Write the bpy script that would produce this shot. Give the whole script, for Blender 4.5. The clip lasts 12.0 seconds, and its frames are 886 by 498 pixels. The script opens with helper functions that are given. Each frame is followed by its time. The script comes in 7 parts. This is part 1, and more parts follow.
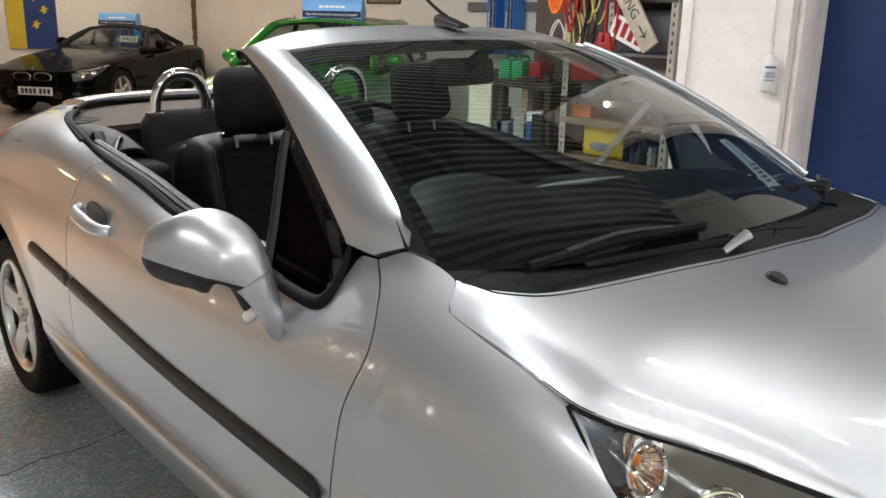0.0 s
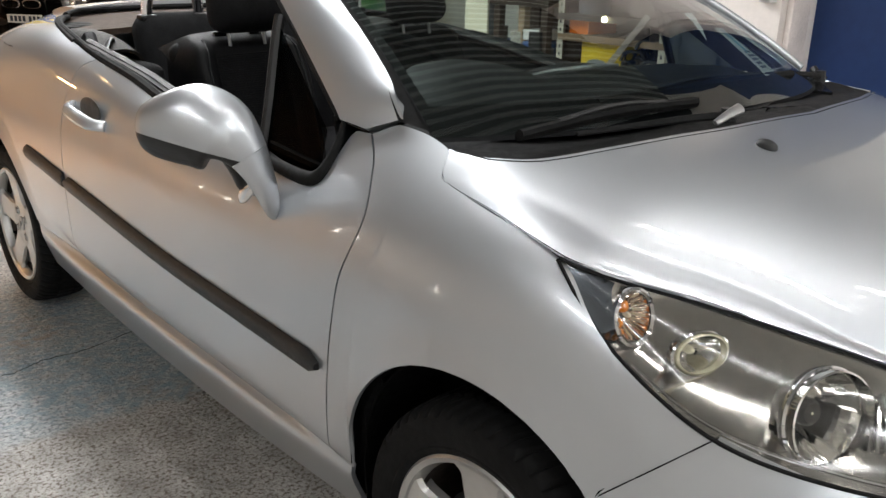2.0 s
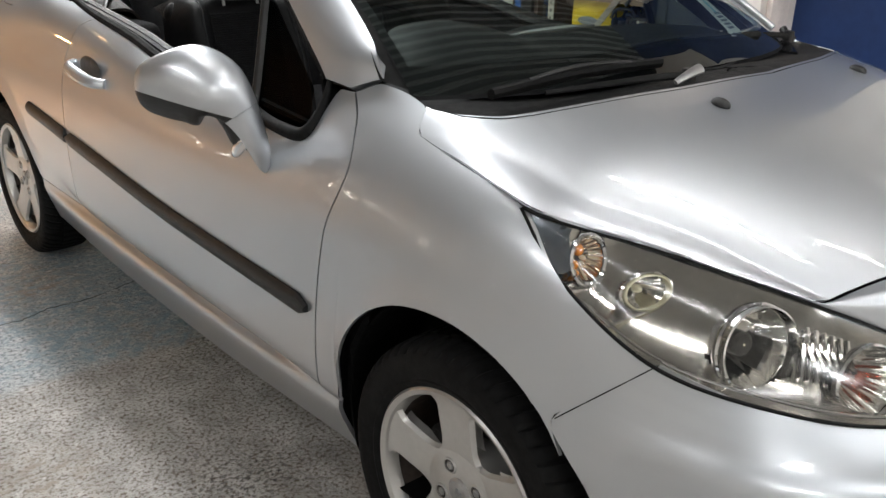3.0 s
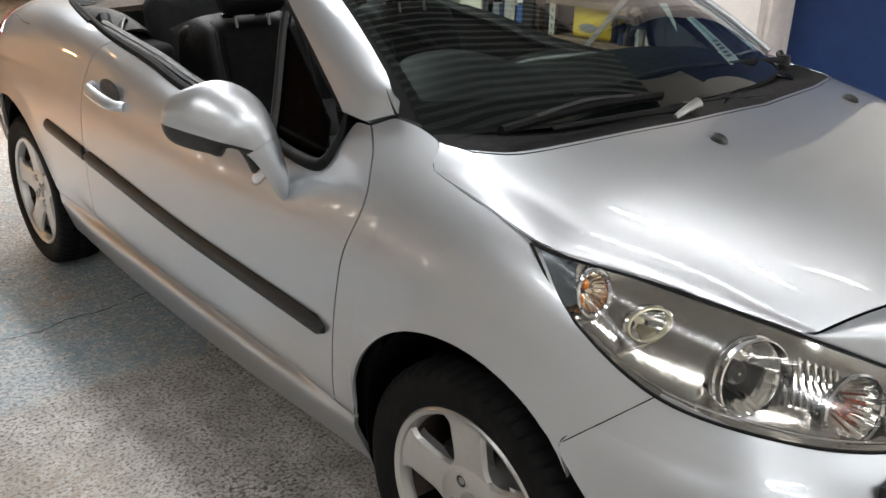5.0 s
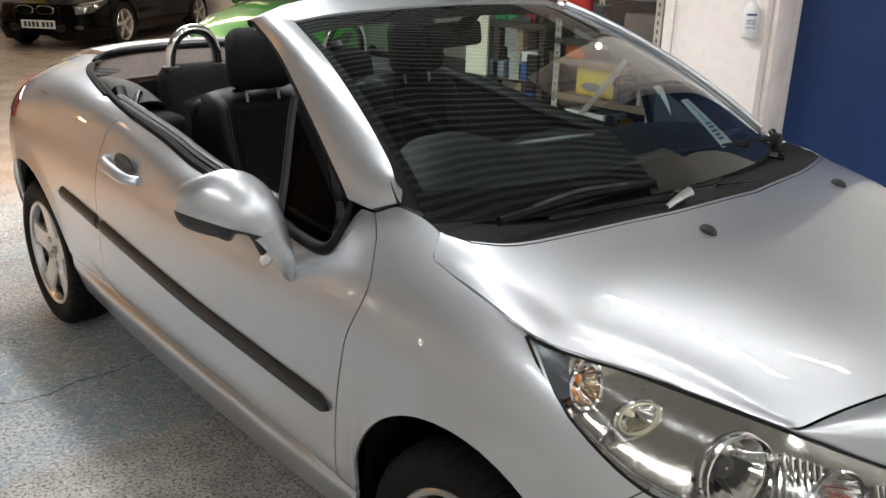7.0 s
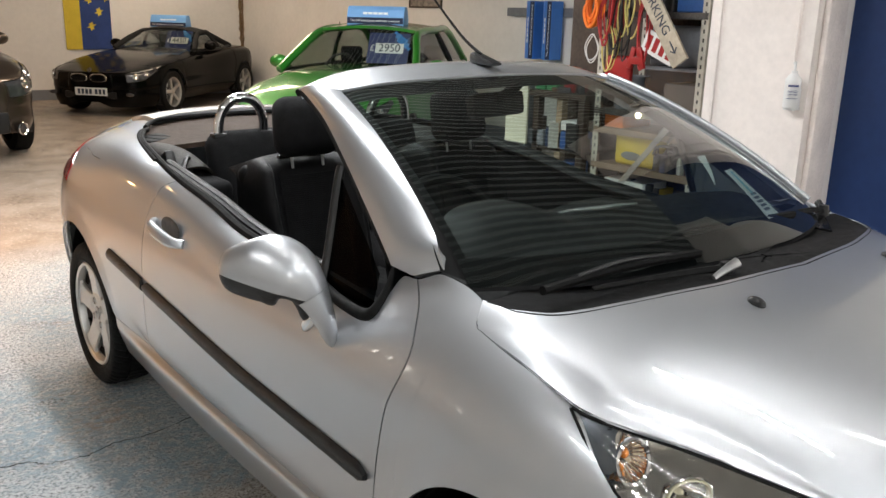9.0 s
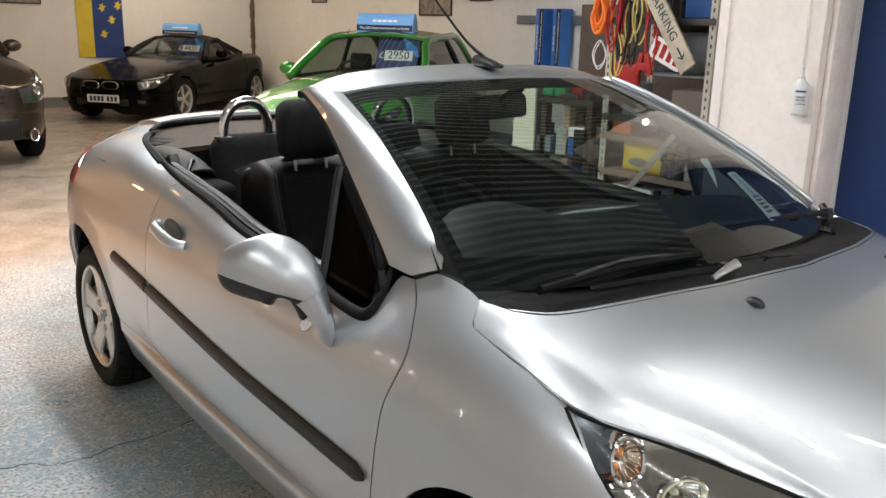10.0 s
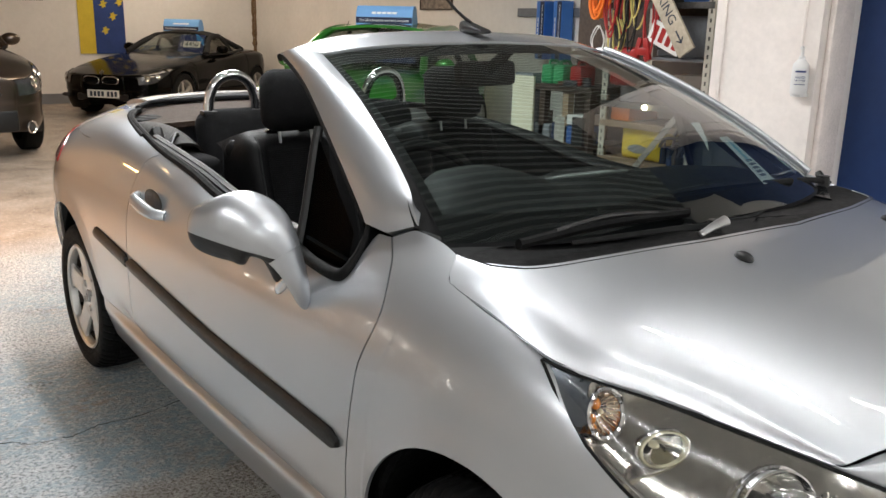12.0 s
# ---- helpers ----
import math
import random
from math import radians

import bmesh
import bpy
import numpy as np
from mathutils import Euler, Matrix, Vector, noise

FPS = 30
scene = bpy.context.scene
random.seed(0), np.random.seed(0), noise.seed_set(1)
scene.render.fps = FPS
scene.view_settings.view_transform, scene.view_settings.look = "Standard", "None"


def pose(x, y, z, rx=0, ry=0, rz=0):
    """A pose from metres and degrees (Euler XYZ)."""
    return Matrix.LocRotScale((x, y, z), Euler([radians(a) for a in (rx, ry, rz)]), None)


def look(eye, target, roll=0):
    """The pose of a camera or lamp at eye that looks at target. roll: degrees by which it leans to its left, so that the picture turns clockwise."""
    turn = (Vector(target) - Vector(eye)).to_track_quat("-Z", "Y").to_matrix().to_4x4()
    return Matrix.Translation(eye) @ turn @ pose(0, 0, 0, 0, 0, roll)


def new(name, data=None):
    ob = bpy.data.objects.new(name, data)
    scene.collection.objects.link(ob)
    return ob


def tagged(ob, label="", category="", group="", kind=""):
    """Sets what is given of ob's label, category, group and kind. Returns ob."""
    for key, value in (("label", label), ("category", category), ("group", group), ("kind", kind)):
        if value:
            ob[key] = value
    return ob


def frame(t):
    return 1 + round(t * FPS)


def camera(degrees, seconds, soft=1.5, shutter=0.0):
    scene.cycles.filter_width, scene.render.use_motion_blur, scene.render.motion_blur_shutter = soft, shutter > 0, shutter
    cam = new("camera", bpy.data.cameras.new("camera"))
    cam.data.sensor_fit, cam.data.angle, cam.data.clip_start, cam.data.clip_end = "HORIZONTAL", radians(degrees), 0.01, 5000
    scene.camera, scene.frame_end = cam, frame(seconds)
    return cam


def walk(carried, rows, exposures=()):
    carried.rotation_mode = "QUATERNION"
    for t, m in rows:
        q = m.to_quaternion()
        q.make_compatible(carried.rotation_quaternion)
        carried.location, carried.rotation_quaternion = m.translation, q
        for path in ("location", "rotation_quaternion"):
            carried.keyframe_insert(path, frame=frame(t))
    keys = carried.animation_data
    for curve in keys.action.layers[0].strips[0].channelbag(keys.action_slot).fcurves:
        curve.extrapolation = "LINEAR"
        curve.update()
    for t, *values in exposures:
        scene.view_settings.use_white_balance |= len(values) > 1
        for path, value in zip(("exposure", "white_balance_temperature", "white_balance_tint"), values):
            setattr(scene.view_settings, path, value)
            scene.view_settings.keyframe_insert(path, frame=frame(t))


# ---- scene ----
import functools

cam = camera(55.2, 12.0)
PATH = [
    (0, (-1.646, -0.787, 1.434), (-0.36, 0.65, 0.902), 1.4),
    (0.5, (-1.653, -0.782, 1.408), (-0.367, 0.651, 0.866), 1.4),
    (1, (-1.649, -0.789, 1.39), (-0.369, 0.638, 0.818), 1.4),
    (1.5, (-1.657, -0.798, 1.354), (-0.385, 0.619, 0.74), 1.3),
    (2, (-1.672, -0.832, 1.326), (-0.41, 0.566, 0.654), 1.2),
    (2.5, (-1.696, -0.91, 1.321), (-0.445, 0.469, 0.591), 1.3),
    (3, (-1.725, -0.95, 1.358), (-0.483, 0.418, 0.591), 1.3),
    (5, (-1.783, -0.973, 1.452), (-0.543, 0.389, 0.673), 1.3),
    (5.5, (-1.785, -0.975, 1.474), (-0.544, 0.386, 0.694), 1.4),
    (6, (-1.78, -0.989, 1.502), (-0.539, 0.375, 0.727), 1.3),
    (6.5, (-1.787, -0.998, 1.533), (-0.54, 0.376, 0.787), 1.4),
    (7, (-1.792, -1.0, 1.565), (-0.542, 0.4, 0.873), 1.4),
    (9, (-1.8, -0.985, 1.567), (-0.586, 0.508, 1.02), 1.4),
    (9.5, (-1.786, -0.995, 1.559), (-0.582, 0.509, 1.022), 1.4),
    (10, (-1.778, -1.004, 1.548), (-0.581, 0.51, 1.02), 1.4),
    (10.5, (-1.77, -1.006, 1.538), (-0.578, 0.512, 1.014), 1.3),
    (11, (-1.748, -1.005, 1.514), (-0.558, 0.516, 0.991), 1.3),
    (11.5, (-1.728, -1.005, 1.491), (-0.538, 0.515, 0.967), 1.4),
    (12, (-1.706, -1.01, 1.439), (-0.518, 0.512, 0.916), 1.3),
]
# tilts car and camera so the background lines up in the camera's view
LEVEL = Matrix.Rotation(radians(0.40), 4, Vector((0.788, -0.616, 0.0)))
walk(cam, [(t, LEVEL @ look(eye, target, roll)) for t, eye, target, roll in PATH])

# ---- light ----
world = bpy.data.worlds.new("world")
scene.world = world
world.use_nodes = True
world.node_tree.nodes["Background"].inputs[0].default_value = (0.55, 0.62, 0.75, 1)
world.node_tree.nodes["Background"].inputs[1].default_value = 0.05
scene.view_settings.exposure = -0.20
TUBE, WARM = 51.0, 50.0

# ---- small tools ----
def spline(*keys):
    """A smooth curve through keys (t, values...), without overshoot."""
    k = np.array(keys, float)
    t, v = k[:, 0], k[:, 1:]
    h = np.diff(t)[:, None]
    d = np.diff(v, axis=0) / h
    m = np.zeros_like(v)
    m[0], m[-1] = d[0], d[-1]
    for i in range(1, len(t) - 1):
        same = d[i - 1] * d[i] > 0
        w1, w2 = 2 * h[i] + h[i - 1], h[i] + 2 * h[i - 1]
        with np.errstate(divide="ignore", invalid="ignore"):
            hm = (w1 + w2) / (w1 / d[i - 1] + w2 / d[i])
        m[i] = np.where(same, np.nan_to_num(hm), 0.0)

    tl, vl, ml, single = t.tolist(), v.tolist(), m.tolist(), v.shape[1] == 1

    def at(x):
        x = min(max(float(x), tl[0]), tl[-1])
        i = 0
        while i < len(tl) - 2 and x > tl[i + 1]:
            i += 1
        hh = tl[i + 1] - tl[i]
        u = (x - tl[i]) / hh
        c0, c1, c2, c3 = (2 * u - 3) * u * u + 1, ((u - 2) * u + 1) * u * hh, (3 - 2 * u) * u * u, (u - 1) * u * u * hh
        out = [c0 * p + c1 * q + c2 * r + c3 * w for p, q, r, w in zip(vl[i], ml[i], vl[i + 1], ml[i + 1])]
        return out[0] if single else out
    return at


def rom(pts, s):
    """A Catmull-Rom curve through pts, s from 0 to 1."""
    n = len(pts) - 1
    x = min(max(float(s), 0.0), 1.0) * n
    i = min(int(x), n - 1)
    u = x - i
    p0, p1, p2, p3 = pts[max(i - 1, 0)], pts[i], pts[i + 1], pts[min(i + 2, n)]
    a, b, c, d = ((2 - u) * u - 1) * u / 2, ((3 * u - 5) * u * u + 2) / 2, ((4 - 3 * u) * u + 1) * u / 2, (u - 1) * u * u / 2
    return [a * k + b * l + c * m + d * q for k, l, m, q in zip(p0, p1, p2, p3)]


def grid(f, nu, nv, flip=False, bm=None, close=False):
    """A sheet f(u, v) of nu by nv cells, u and v from 0 to 1."""
    bm = bm or bmesh.new()
    vs = [[bm.verts.new(f(i / nu, j / nv)) for j in range(nv + 1 - (1 if close else 0))] for i in range(nu + 1)]
    n = len(vs[0])
    for i in range(nu):
        for j in range(nv):
            a, b, c, d = vs[i][j], vs[i + 1][j], vs[i + 1][(j + 1) % n], vs[i][(j + 1) % n]
            if len({a, b, c, d}) == 4:
                bm.faces.new((a, d, c, b) if flip else (a, b, c, d))
    return bm


def box(bm, x0, y0, z0, x1, y1, z1, bevel=0.0, m=None, seg=2):
    made = bmesh.ops.create_cube(bm, size=1.0)["verts"]
    bmesh.ops.scale(bm, verts=made, vec=(abs(x1 - x0), abs(y1 - y0), abs(z1 - z0)))
    bmesh.ops.translate(bm, verts=made, vec=((x0 + x1) / 2, (y0 + y1) / 2, (z0 + z1) / 2))
    if bevel:
        edges = list({e for v in made for e in v.link_edges})
        out = bmesh.ops.bevel(bm, geom=edges, offset=bevel, segments=seg, profile=0.5, affect="EDGES")
        made = list({v for f in out["faces"] for v in f.verts} | {v for v in made if v.is_valid})
    if m is not None:
        bmesh.ops.transform(bm, matrix=m, verts=made)
    return made


def cyl(bm, r1, r2, depth, seg, m, cap=True):
    made = bmesh.ops.create_cone(bm, cap_ends=cap, segments=seg, radius1=r1, radius2=r2, depth=depth)["verts"]
    bmesh.ops.transform(bm, matrix=m, verts=made)
    return made


def ball(bm, rx, ry, rz, m, seg=20):
    made = bmesh.ops.create_uvsphere(bm, u_segments=seg, v_segments=max(6, seg // 2), radius=1.0)["verts"]
    bmesh.ops.transform(bm, matrix=m @ Matrix.Diagonal((rx, ry, rz, 1)), verts=made)
    return made


def tube(pts, r, seg=8, n=None, closed=False, bm=None, flat=1.0):
    """A round rod along a smooth line through pts."""
    bm = bm or bmesh.new()
    pts = [Vector(p) for p in pts]
    n = n or 6 * (len(pts) - 1)
    line = [Vector(rom(pts, i / n)) for i in range(n + 1)]
    side = None
    rings = []
    for i, p in enumerate(line):
        d = (line[min(i + 1, n)] - line[max(i - 1, 0)]).normalized()
        side = d.orthogonal().normalized() if side is None else (side - d * side.dot(d)).normalized()
        up = d.cross(side)
        rad = r(i / n) if callable(r) else r
        rings.append([bm.verts.new(p + rad * (math.cos(a) * side + flat * math.sin(a) * up)) for a in (2 * math.pi * k / seg for k in range(seg))])
    for a, b in zip(rings, rings[1:]):
        for k in range(seg):
            bm.faces.new((a[k], a[(k + 1) % seg], b[(k + 1) % seg], b[k]))
    if not closed:
        bm.faces.new(rings[0][::-1])
        bm.faces.new(rings[-1])
    return bm


def lathe(prof, seg, m, bm=None, a0=0.0, a1=2 * math.pi):
    """A turned form about local z: prof of (radius, height)."""
    bm = bm or bmesh.new()
    full = abs(a1 - a0 - 2 * math.pi) < 1e-6
    n = seg if full else seg + 1
    rings = [[bm.verts.new(m @ Vector((r * math.cos(a0 + (a1 - a0) * k / seg), r * math.sin(a0 + (a1 - a0) * k / seg), z))) for k in range(n)] for r, z in prof]
    for a, b in zip(rings, rings[1:]):
        for k in range(seg):
            j = (k + 1) % n
            bm.faces.new((a[k], a[j], b[j], b[k]))
    return bm


def mesh(name, bm, material, smooth=True, sharp=35):
    bmesh.ops.remove_doubles(bm, verts=bm.verts, dist=1e-5)
    me = bpy.data.meshes.new(name)
    bm.to_mesh(me)
    bm.free()
    if material:
        me.materials.append(material)
    if smooth:
        me.polygons.foreach_set("use_smooth", [True] * len(me.polygons))
        me.set_sharp_from_angle(angle=radians(sharp))
    return me


def part(name, bm, material, parent, label="", thick=0.0, smooth=True, sharp=35, bevel=0.0):
    ob = new(name, mesh(name, bm, material, smooth, sharp))
    ob.parent = parent
    if label:
        ob["label"] = label
    if thick:
        so = ob.modifiers.new("thickness", "SOLIDIFY")
        so.thickness, so.offset, so.use_rim = thick, -1.0, True
        es = ob.modifiers.new("edges", "EDGE_SPLIT")
        es.split_angle = radians(40)
    if bevel:
        be = ob.modifiers.new("edge", "BEVEL")
        be.width, be.segments, be.limit_method = bevel, 2, "ANGLE"
    return ob


def thing(name, label, category, m=None, group="", kind=""):
    ob = new(name)
    if m is not None:
        ob.matrix_basis = m
    ob.empty_display_size = 0.05
    return tagged(ob, label, category, group, kind)


def solo(name, bm, material, label, category, m=None, group="", kind="", smooth=True, sharp=35, thick=0.0):
    ob = part(name, bm, material, None, "", thick, smooth, sharp)
    if m is not None:
        ob.matrix_basis = m
    return tagged(ob, label, category, group, kind)


def lettering(name, text, size, material, parent, m, label="", depth=0.0008, align="CENTER"):
    cu = bpy.data.curves.new(name, "FONT")
    cu.body, cu.size, cu.align_x, cu.align_y, cu.extrude = text, size, align, "CENTER", depth
    tmp = bpy.data.objects.new(name, cu)
    me = bpy.data.meshes.new_from_object(tmp)
    bpy.data.objects.remove(tmp)
    me.materials.append(material)
    ob = new(name, me)
    ob.parent = parent
    ob.matrix_basis = m
    if label:
        ob["label"] = label
    return ob


# ---- materials ----
def mat(name, color, rough=0.5, metal=0.0, coat=0.0, vary=0.15, scale=6.0, fine=60.0, bump=0.0, bump_scale=120.0, second=None, mix=0.5, spread=0.12, rough_vary=0.1,
        coat_rough=0.04, alpha=1.0, transmission=0.0, ior=1.45, emit=0.0, sheen=0.0, spec=0.5):
    m = bpy.data.materials.new(name)
    m.use_nodes = True
    nt = m.node_tree
    p = nt.nodes["Principled BSDF"]
    p.inputs["Roughness"].default_value = rough
    p.inputs["Metallic"].default_value = metal
    p.inputs["Coat Weight"].default_value = coat
    p.inputs["Coat Roughness"].default_value = coat_rough
    p.inputs["Transmission Weight"].default_value = transmission
    p.inputs["IOR"].default_value = ior
    p.inputs["Sheen Weight"].default_value = sheen
    p.inputs["Specular IOR Level"].default_value = spec
    if emit:
        p.inputs["Emission Color"].default_value = (*color, 1)
        p.inputs["Emission Strength"].default_value = emit
    link, node = nt.links.new, nt.nodes.new
    tc = node("ShaderNodeTexCoord")

    def noisy(sc, detail=4.0):
        n = node("ShaderNodeTexNoise")
        n.inputs["Scale"].default_value, n.inputs["Detail"].default_value = sc, detail
        link(tc.outputs["Object"], n.inputs["Vector"])
        return n.outputs["Fac"]

    big, small = noisy(scale), noisy(fine)
    add = node("ShaderNodeMath")
    add.operation = "MULTIPLY_ADD"
    link(small, add.inputs[0])
    add.inputs[1].default_value = 0.5
    link(big, add.inputs[2])
    rng = node("ShaderNodeMapRange")
    link(add.outputs[0], rng.inputs["Value"])
    rng.inputs["From Min"].default_value, rng.inputs["From Max"].default_value = 0.75 - 2 * spread, 0.75 + 2 * spread
    mixer = node("ShaderNodeMix")
    mixer.data_type = "RGBA"
    c2 = second or tuple(max(0.0, c * (1 - vary)) for c in color)
    c1 = color if second else tuple(min(1.0, c * (1 + vary * 0.5)) for c in color)
    mixer.inputs["A"].default_value, mixer.inputs["B"].default_value = (*c1, 1), (*c2, 1)
    link(rng.outputs["Result"], mixer.inputs["Factor"])
    link(mixer.outputs["Result"], p.inputs["Base Color"])
    if rough_vary:
        rr = node("ShaderNodeMapRange")
        link(small, rr.inputs["Value"])
        rr.inputs["From Min"].default_value, rr.inputs["From Max"].default_value = 0.3, 0.7
        rr.inputs["To Min"].default_value, rr.inputs["To Max"].default_value = max(0.02, rough * (1 - rough_vary)), min(1, rough * (1 + rough_vary))
        link(rr.outputs["Result"], p.inputs["Roughness"])
    if bump:
        b = node("ShaderNodeBump")
        b.inputs["Strength"].default_value, b.inputs["Distance"].default_value = bump, 0.004
        link(noisy(bump_scale, 6.0), b.inputs["Height"])
        link(b.outputs["Normal"], p.inputs["Normal"])
    return m


def glass(name, tint, gloss=0.0, mix=0.9):
    """A thin pane: it lets straight light through, tinted, and mirrors by its angle."""
    m = bpy.data.materials.new(name)
    m.use_nodes = True
    nt = m.node_tree
    nt.nodes.remove(nt.nodes["Principled BSDF"])
    out = nt.nodes["Material Output"]
    tr, gl, fr, mx, pw, ma = (nt.nodes.new(n) for n in ("ShaderNodeBsdfTransparent", "ShaderNodeBsdfGlossy", "ShaderNodeLayerWeight", "ShaderNodeMixShader", "ShaderNodeMath", "ShaderNodeMath"))
    tr.inputs["Color"].default_value = (*tint, 1)
    gl.inputs["Roughness"].default_value = gloss
    gl.inputs["Color"].default_value = (mix, mix, mix, 1)
    fr.inputs["Blend"].default_value = 0.5
    pw.operation, ma.operation = "POWER", "MULTIPLY_ADD"
    pw.inputs[1].default_value = 4.2
    ma.inputs[1].default_value, ma.inputs[2].default_value = 0.90, 0.06
    nt.links.new(fr.outputs["Facing"], pw.inputs[0])
    nt.links.new(pw.outputs[0], ma.inputs[0])
    nt.links.new(ma.outputs[0], mx.inputs[0])
    nt.links.new(tr.outputs[0], mx.inputs[1])
    nt.links.new(gl.outputs[0], mx.inputs[2])
    nt.links.new(mx.outputs[0], out.inputs["Surface"])
    return m


SILVER = mat("silver_paint", (0.553, 0.574, 0.602), 0.40, 0.88, coat=1.0, vary=0.04, scale=2.0, fine=1800, coat_rough=0.03, rough_vary=0.25)
BLACKP = mat("black_plastic", (0.010, 0.010, 0.0105), 0.38, vary=0.3, scale=20, bump=0.25, bump_scale=900)
GLOSSK = mat("gloss_black", (0.012, 0.012, 0.013), 0.12, coat=0.6, vary=0.2)
RUBBER = mat("rubber", (0.0065, 0.0065, 0.0065), 0.75, spec=0.2, vary=0.35, scale=14, bump=0.2, bump_scale=300)
FABRIC = mat("seat_fabric", (0.010, 0.010, 0.011), 0.9, vary=0.4, scale=30, fine=300, bump=0.5, bump_scale=700, spec=0.25)
LEATHER = mat("seat_leather", (0.005, 0.005, 0.0055), 0.55, spec=0.18, vary=0.3, scale=15, bump=0.3, bump_scale=420)
DASH = mat("dash_plastic", (0.006, 0.0065, 0.007), 0.6, spec=0.3, vary=0.25, scale=18, bump=0.35, bump_scale=520)
ALLOY = mat("alloy", (0.55, 0.54, 0.52), 0.34, 0.75, coat=0.4, vary=0.08, scale=9)
CHROME = mat("chrome", (0.82, 0.82, 0.83), 0.06, 1.0, vary=0.04, rough_vary=0.3)
STEEL = mat("steel", (0.42, 0.42, 0.42), 0.4, 0.9, vary=0.25, scale=12)
BRAKEDUST = mat("brake_dust", (0.055, 0.042, 0.034), 0.6, 0.3, vary=0.4, scale=25)
DARKST = mat("dark_steel", (0.10, 0.095, 0.09), 0.5, 0.8, vary=0.4, scale=12)
WHITEW = mat("white_wall_paint", (0.80, 0.775, 0.735), 0.6, vary=0.08, scale=1.4, fine=14, bump=0.35, bump_scale=30)
PIERW = mat("pier_paint", (0.90, 0.83, 0.785), 0.45, vary=0.10, scale=3, fine=30, bump=0.25, bump_scale=45)
PIERX = mat("rough_pier_paint", (0.90, 0.81, 0.765), 0.5, vary=0.14, scale=7, fine=60, bump=1.0, bump_scale=60)
BLUEW = mat("blue_wall_paint", (0.010, 0.035, 0.13), 0.5, vary=0.18, scale=2, fine=22, bump=0.2, bump_scale=60)
GREYW = mat("grey_skirting", (0.20, 0.215, 0.24), 0.5, vary=0.15, scale=4)
GLASS = glass("windscreen_glass", (0.48, 0.57, 0.54))
DARKG = glass("dark_glass", (0.07, 0.085, 0.09), 0.0, 0.03)


SCUTTLE = mat("scuttle_plastic", (0.005, 0.005, 0.0052), 0.6, spec=0.22, vary=0.3, scale=20, bump=0.25, bump_scale=600)
FRITK = mat("groove_black", (0.003, 0.003, 0.003), 0.9, vary=0.0, spec=0.1)


def floor_material():
    m = mat("worn_floor_paint", (0.30, 0.30, 0.295), 0.20, vary=0.4, scale=9, fine=42, rough_vary=0.5)
    nt = m.node_tree
    p, node, link = nt.nodes["Principled BSDF"], nt.nodes.new, nt.links.new
    tc = node("ShaderNodeTexCoord")

    def noisy(sc, det=5.0, rough=0.55):
        n = node("ShaderNodeTexNoise")
        n.inputs["Scale"].default_value, n.inputs["Detail"].default_value, n.inputs["Roughness"].default_value = sc, det, rough
        link(tc.outputs["Object"], n.inputs["Vector"])
        return n.outputs["Fac"]

    def ramp(v, lo, hi):
        r = node("ShaderNodeMapRange")
        link(v, r.inputs["Value"])
        r.inputs["From Min"].default_value, r.inputs["From Max"].default_value = lo, hi
        return r.outputs["Result"]

    def over(a, b, f):
        x = node("ShaderNodeMix")
        x.data_type = "RGBA"
        for k, v in (("A", a), ("B", b)):
            if isinstance(v, tuple):
                x.inputs[k].default_value = (*v, 1)
            else:
                link(v, x.inputs[k])
        link(f, x.inputs["Factor"])
        return x.outputs["Result"]

    def times(a, b):
        x = node("ShaderNodeMath")
        x.operation = "MULTIPLY"
        link(a, x.inputs[0])
        link(b, x.inputs[1])
        return x.outputs[0]

    # an older bare strip in front, pale blue paint by the car, plain grey further back
    xyz = node("ShaderNodeSeparateXYZ")
    link(tc.outputs["Object"], xyz.inputs[0])
    wob = node("ShaderNodeMath")
    wob.operation = "MULTIPLY_ADD"
    link(noisy(3.0, 6.0, 0.65), wob.inputs[0])
    wob.inputs[1].default_value = 0.34
    link(xyz.outputs["Y"], wob.inputs[2])
    painted = ramp(wob.outputs[0], 1.57, 1.63)
    near = ramp(wob.outputs[0], 5.7, 3.3)
    bare = over((0.20, 0.165, 0.135), over((0.44, 0.42, 0.395), (0.66, 0.64, 0.61), ramp(noisy(9, 5.0), 0.35, 0.65)), ramp(noisy(92, 4.0, 0.65), 0.38, 0.52))
    coat_ = over((0.17, 0.17, 0.168), (0.62, 0.63, 0.63), ramp(noisy(74, 4.0, 0.65), 0.36, 0.54))
    blue = over(coat_, (0.31, 0.40, 0.45), times(near, times(ramp(noisy(1.6, 4.0), 0.38, 0.56), ramp(noisy(24, 6.0), 0.34, 0.60))))
    grey = over(bare, blue, painted)
    tan = over(grey, (0.40, 0.34, 0.28), times(ramp(noisy(1.7, 4.0), 0.54, 0.72), ramp(noisy(26), 0.40, 0.62)))
    dark = over(tan, (0.09, 0.082, 0.08), times(ramp(noisy(2.6), 0.52, 0.70), ramp(noisy(70, 6.0), 0.50, 0.60)))
    dark = over(dark, over((0.36, 0.29, 0.23), (0.50, 0.42, 0.35), ramp(noisy(3.0, 6.0), 0.35, 0.65)), ramp(wob.outputs[0], 4.6, 5.2))
    link(dark, p.inputs["Base Color"])
    b = node("ShaderNodeBump")
    b.inputs["Strength"].default_value, b.inputs["Distance"].default_value = 1.0, 0.010
    link(noisy(66, 5.0, 0.65), b.inputs["Height"])
    link(b.outputs["Normal"], p.inputs["Normal"])
    return m


FLOOR = floor_material()

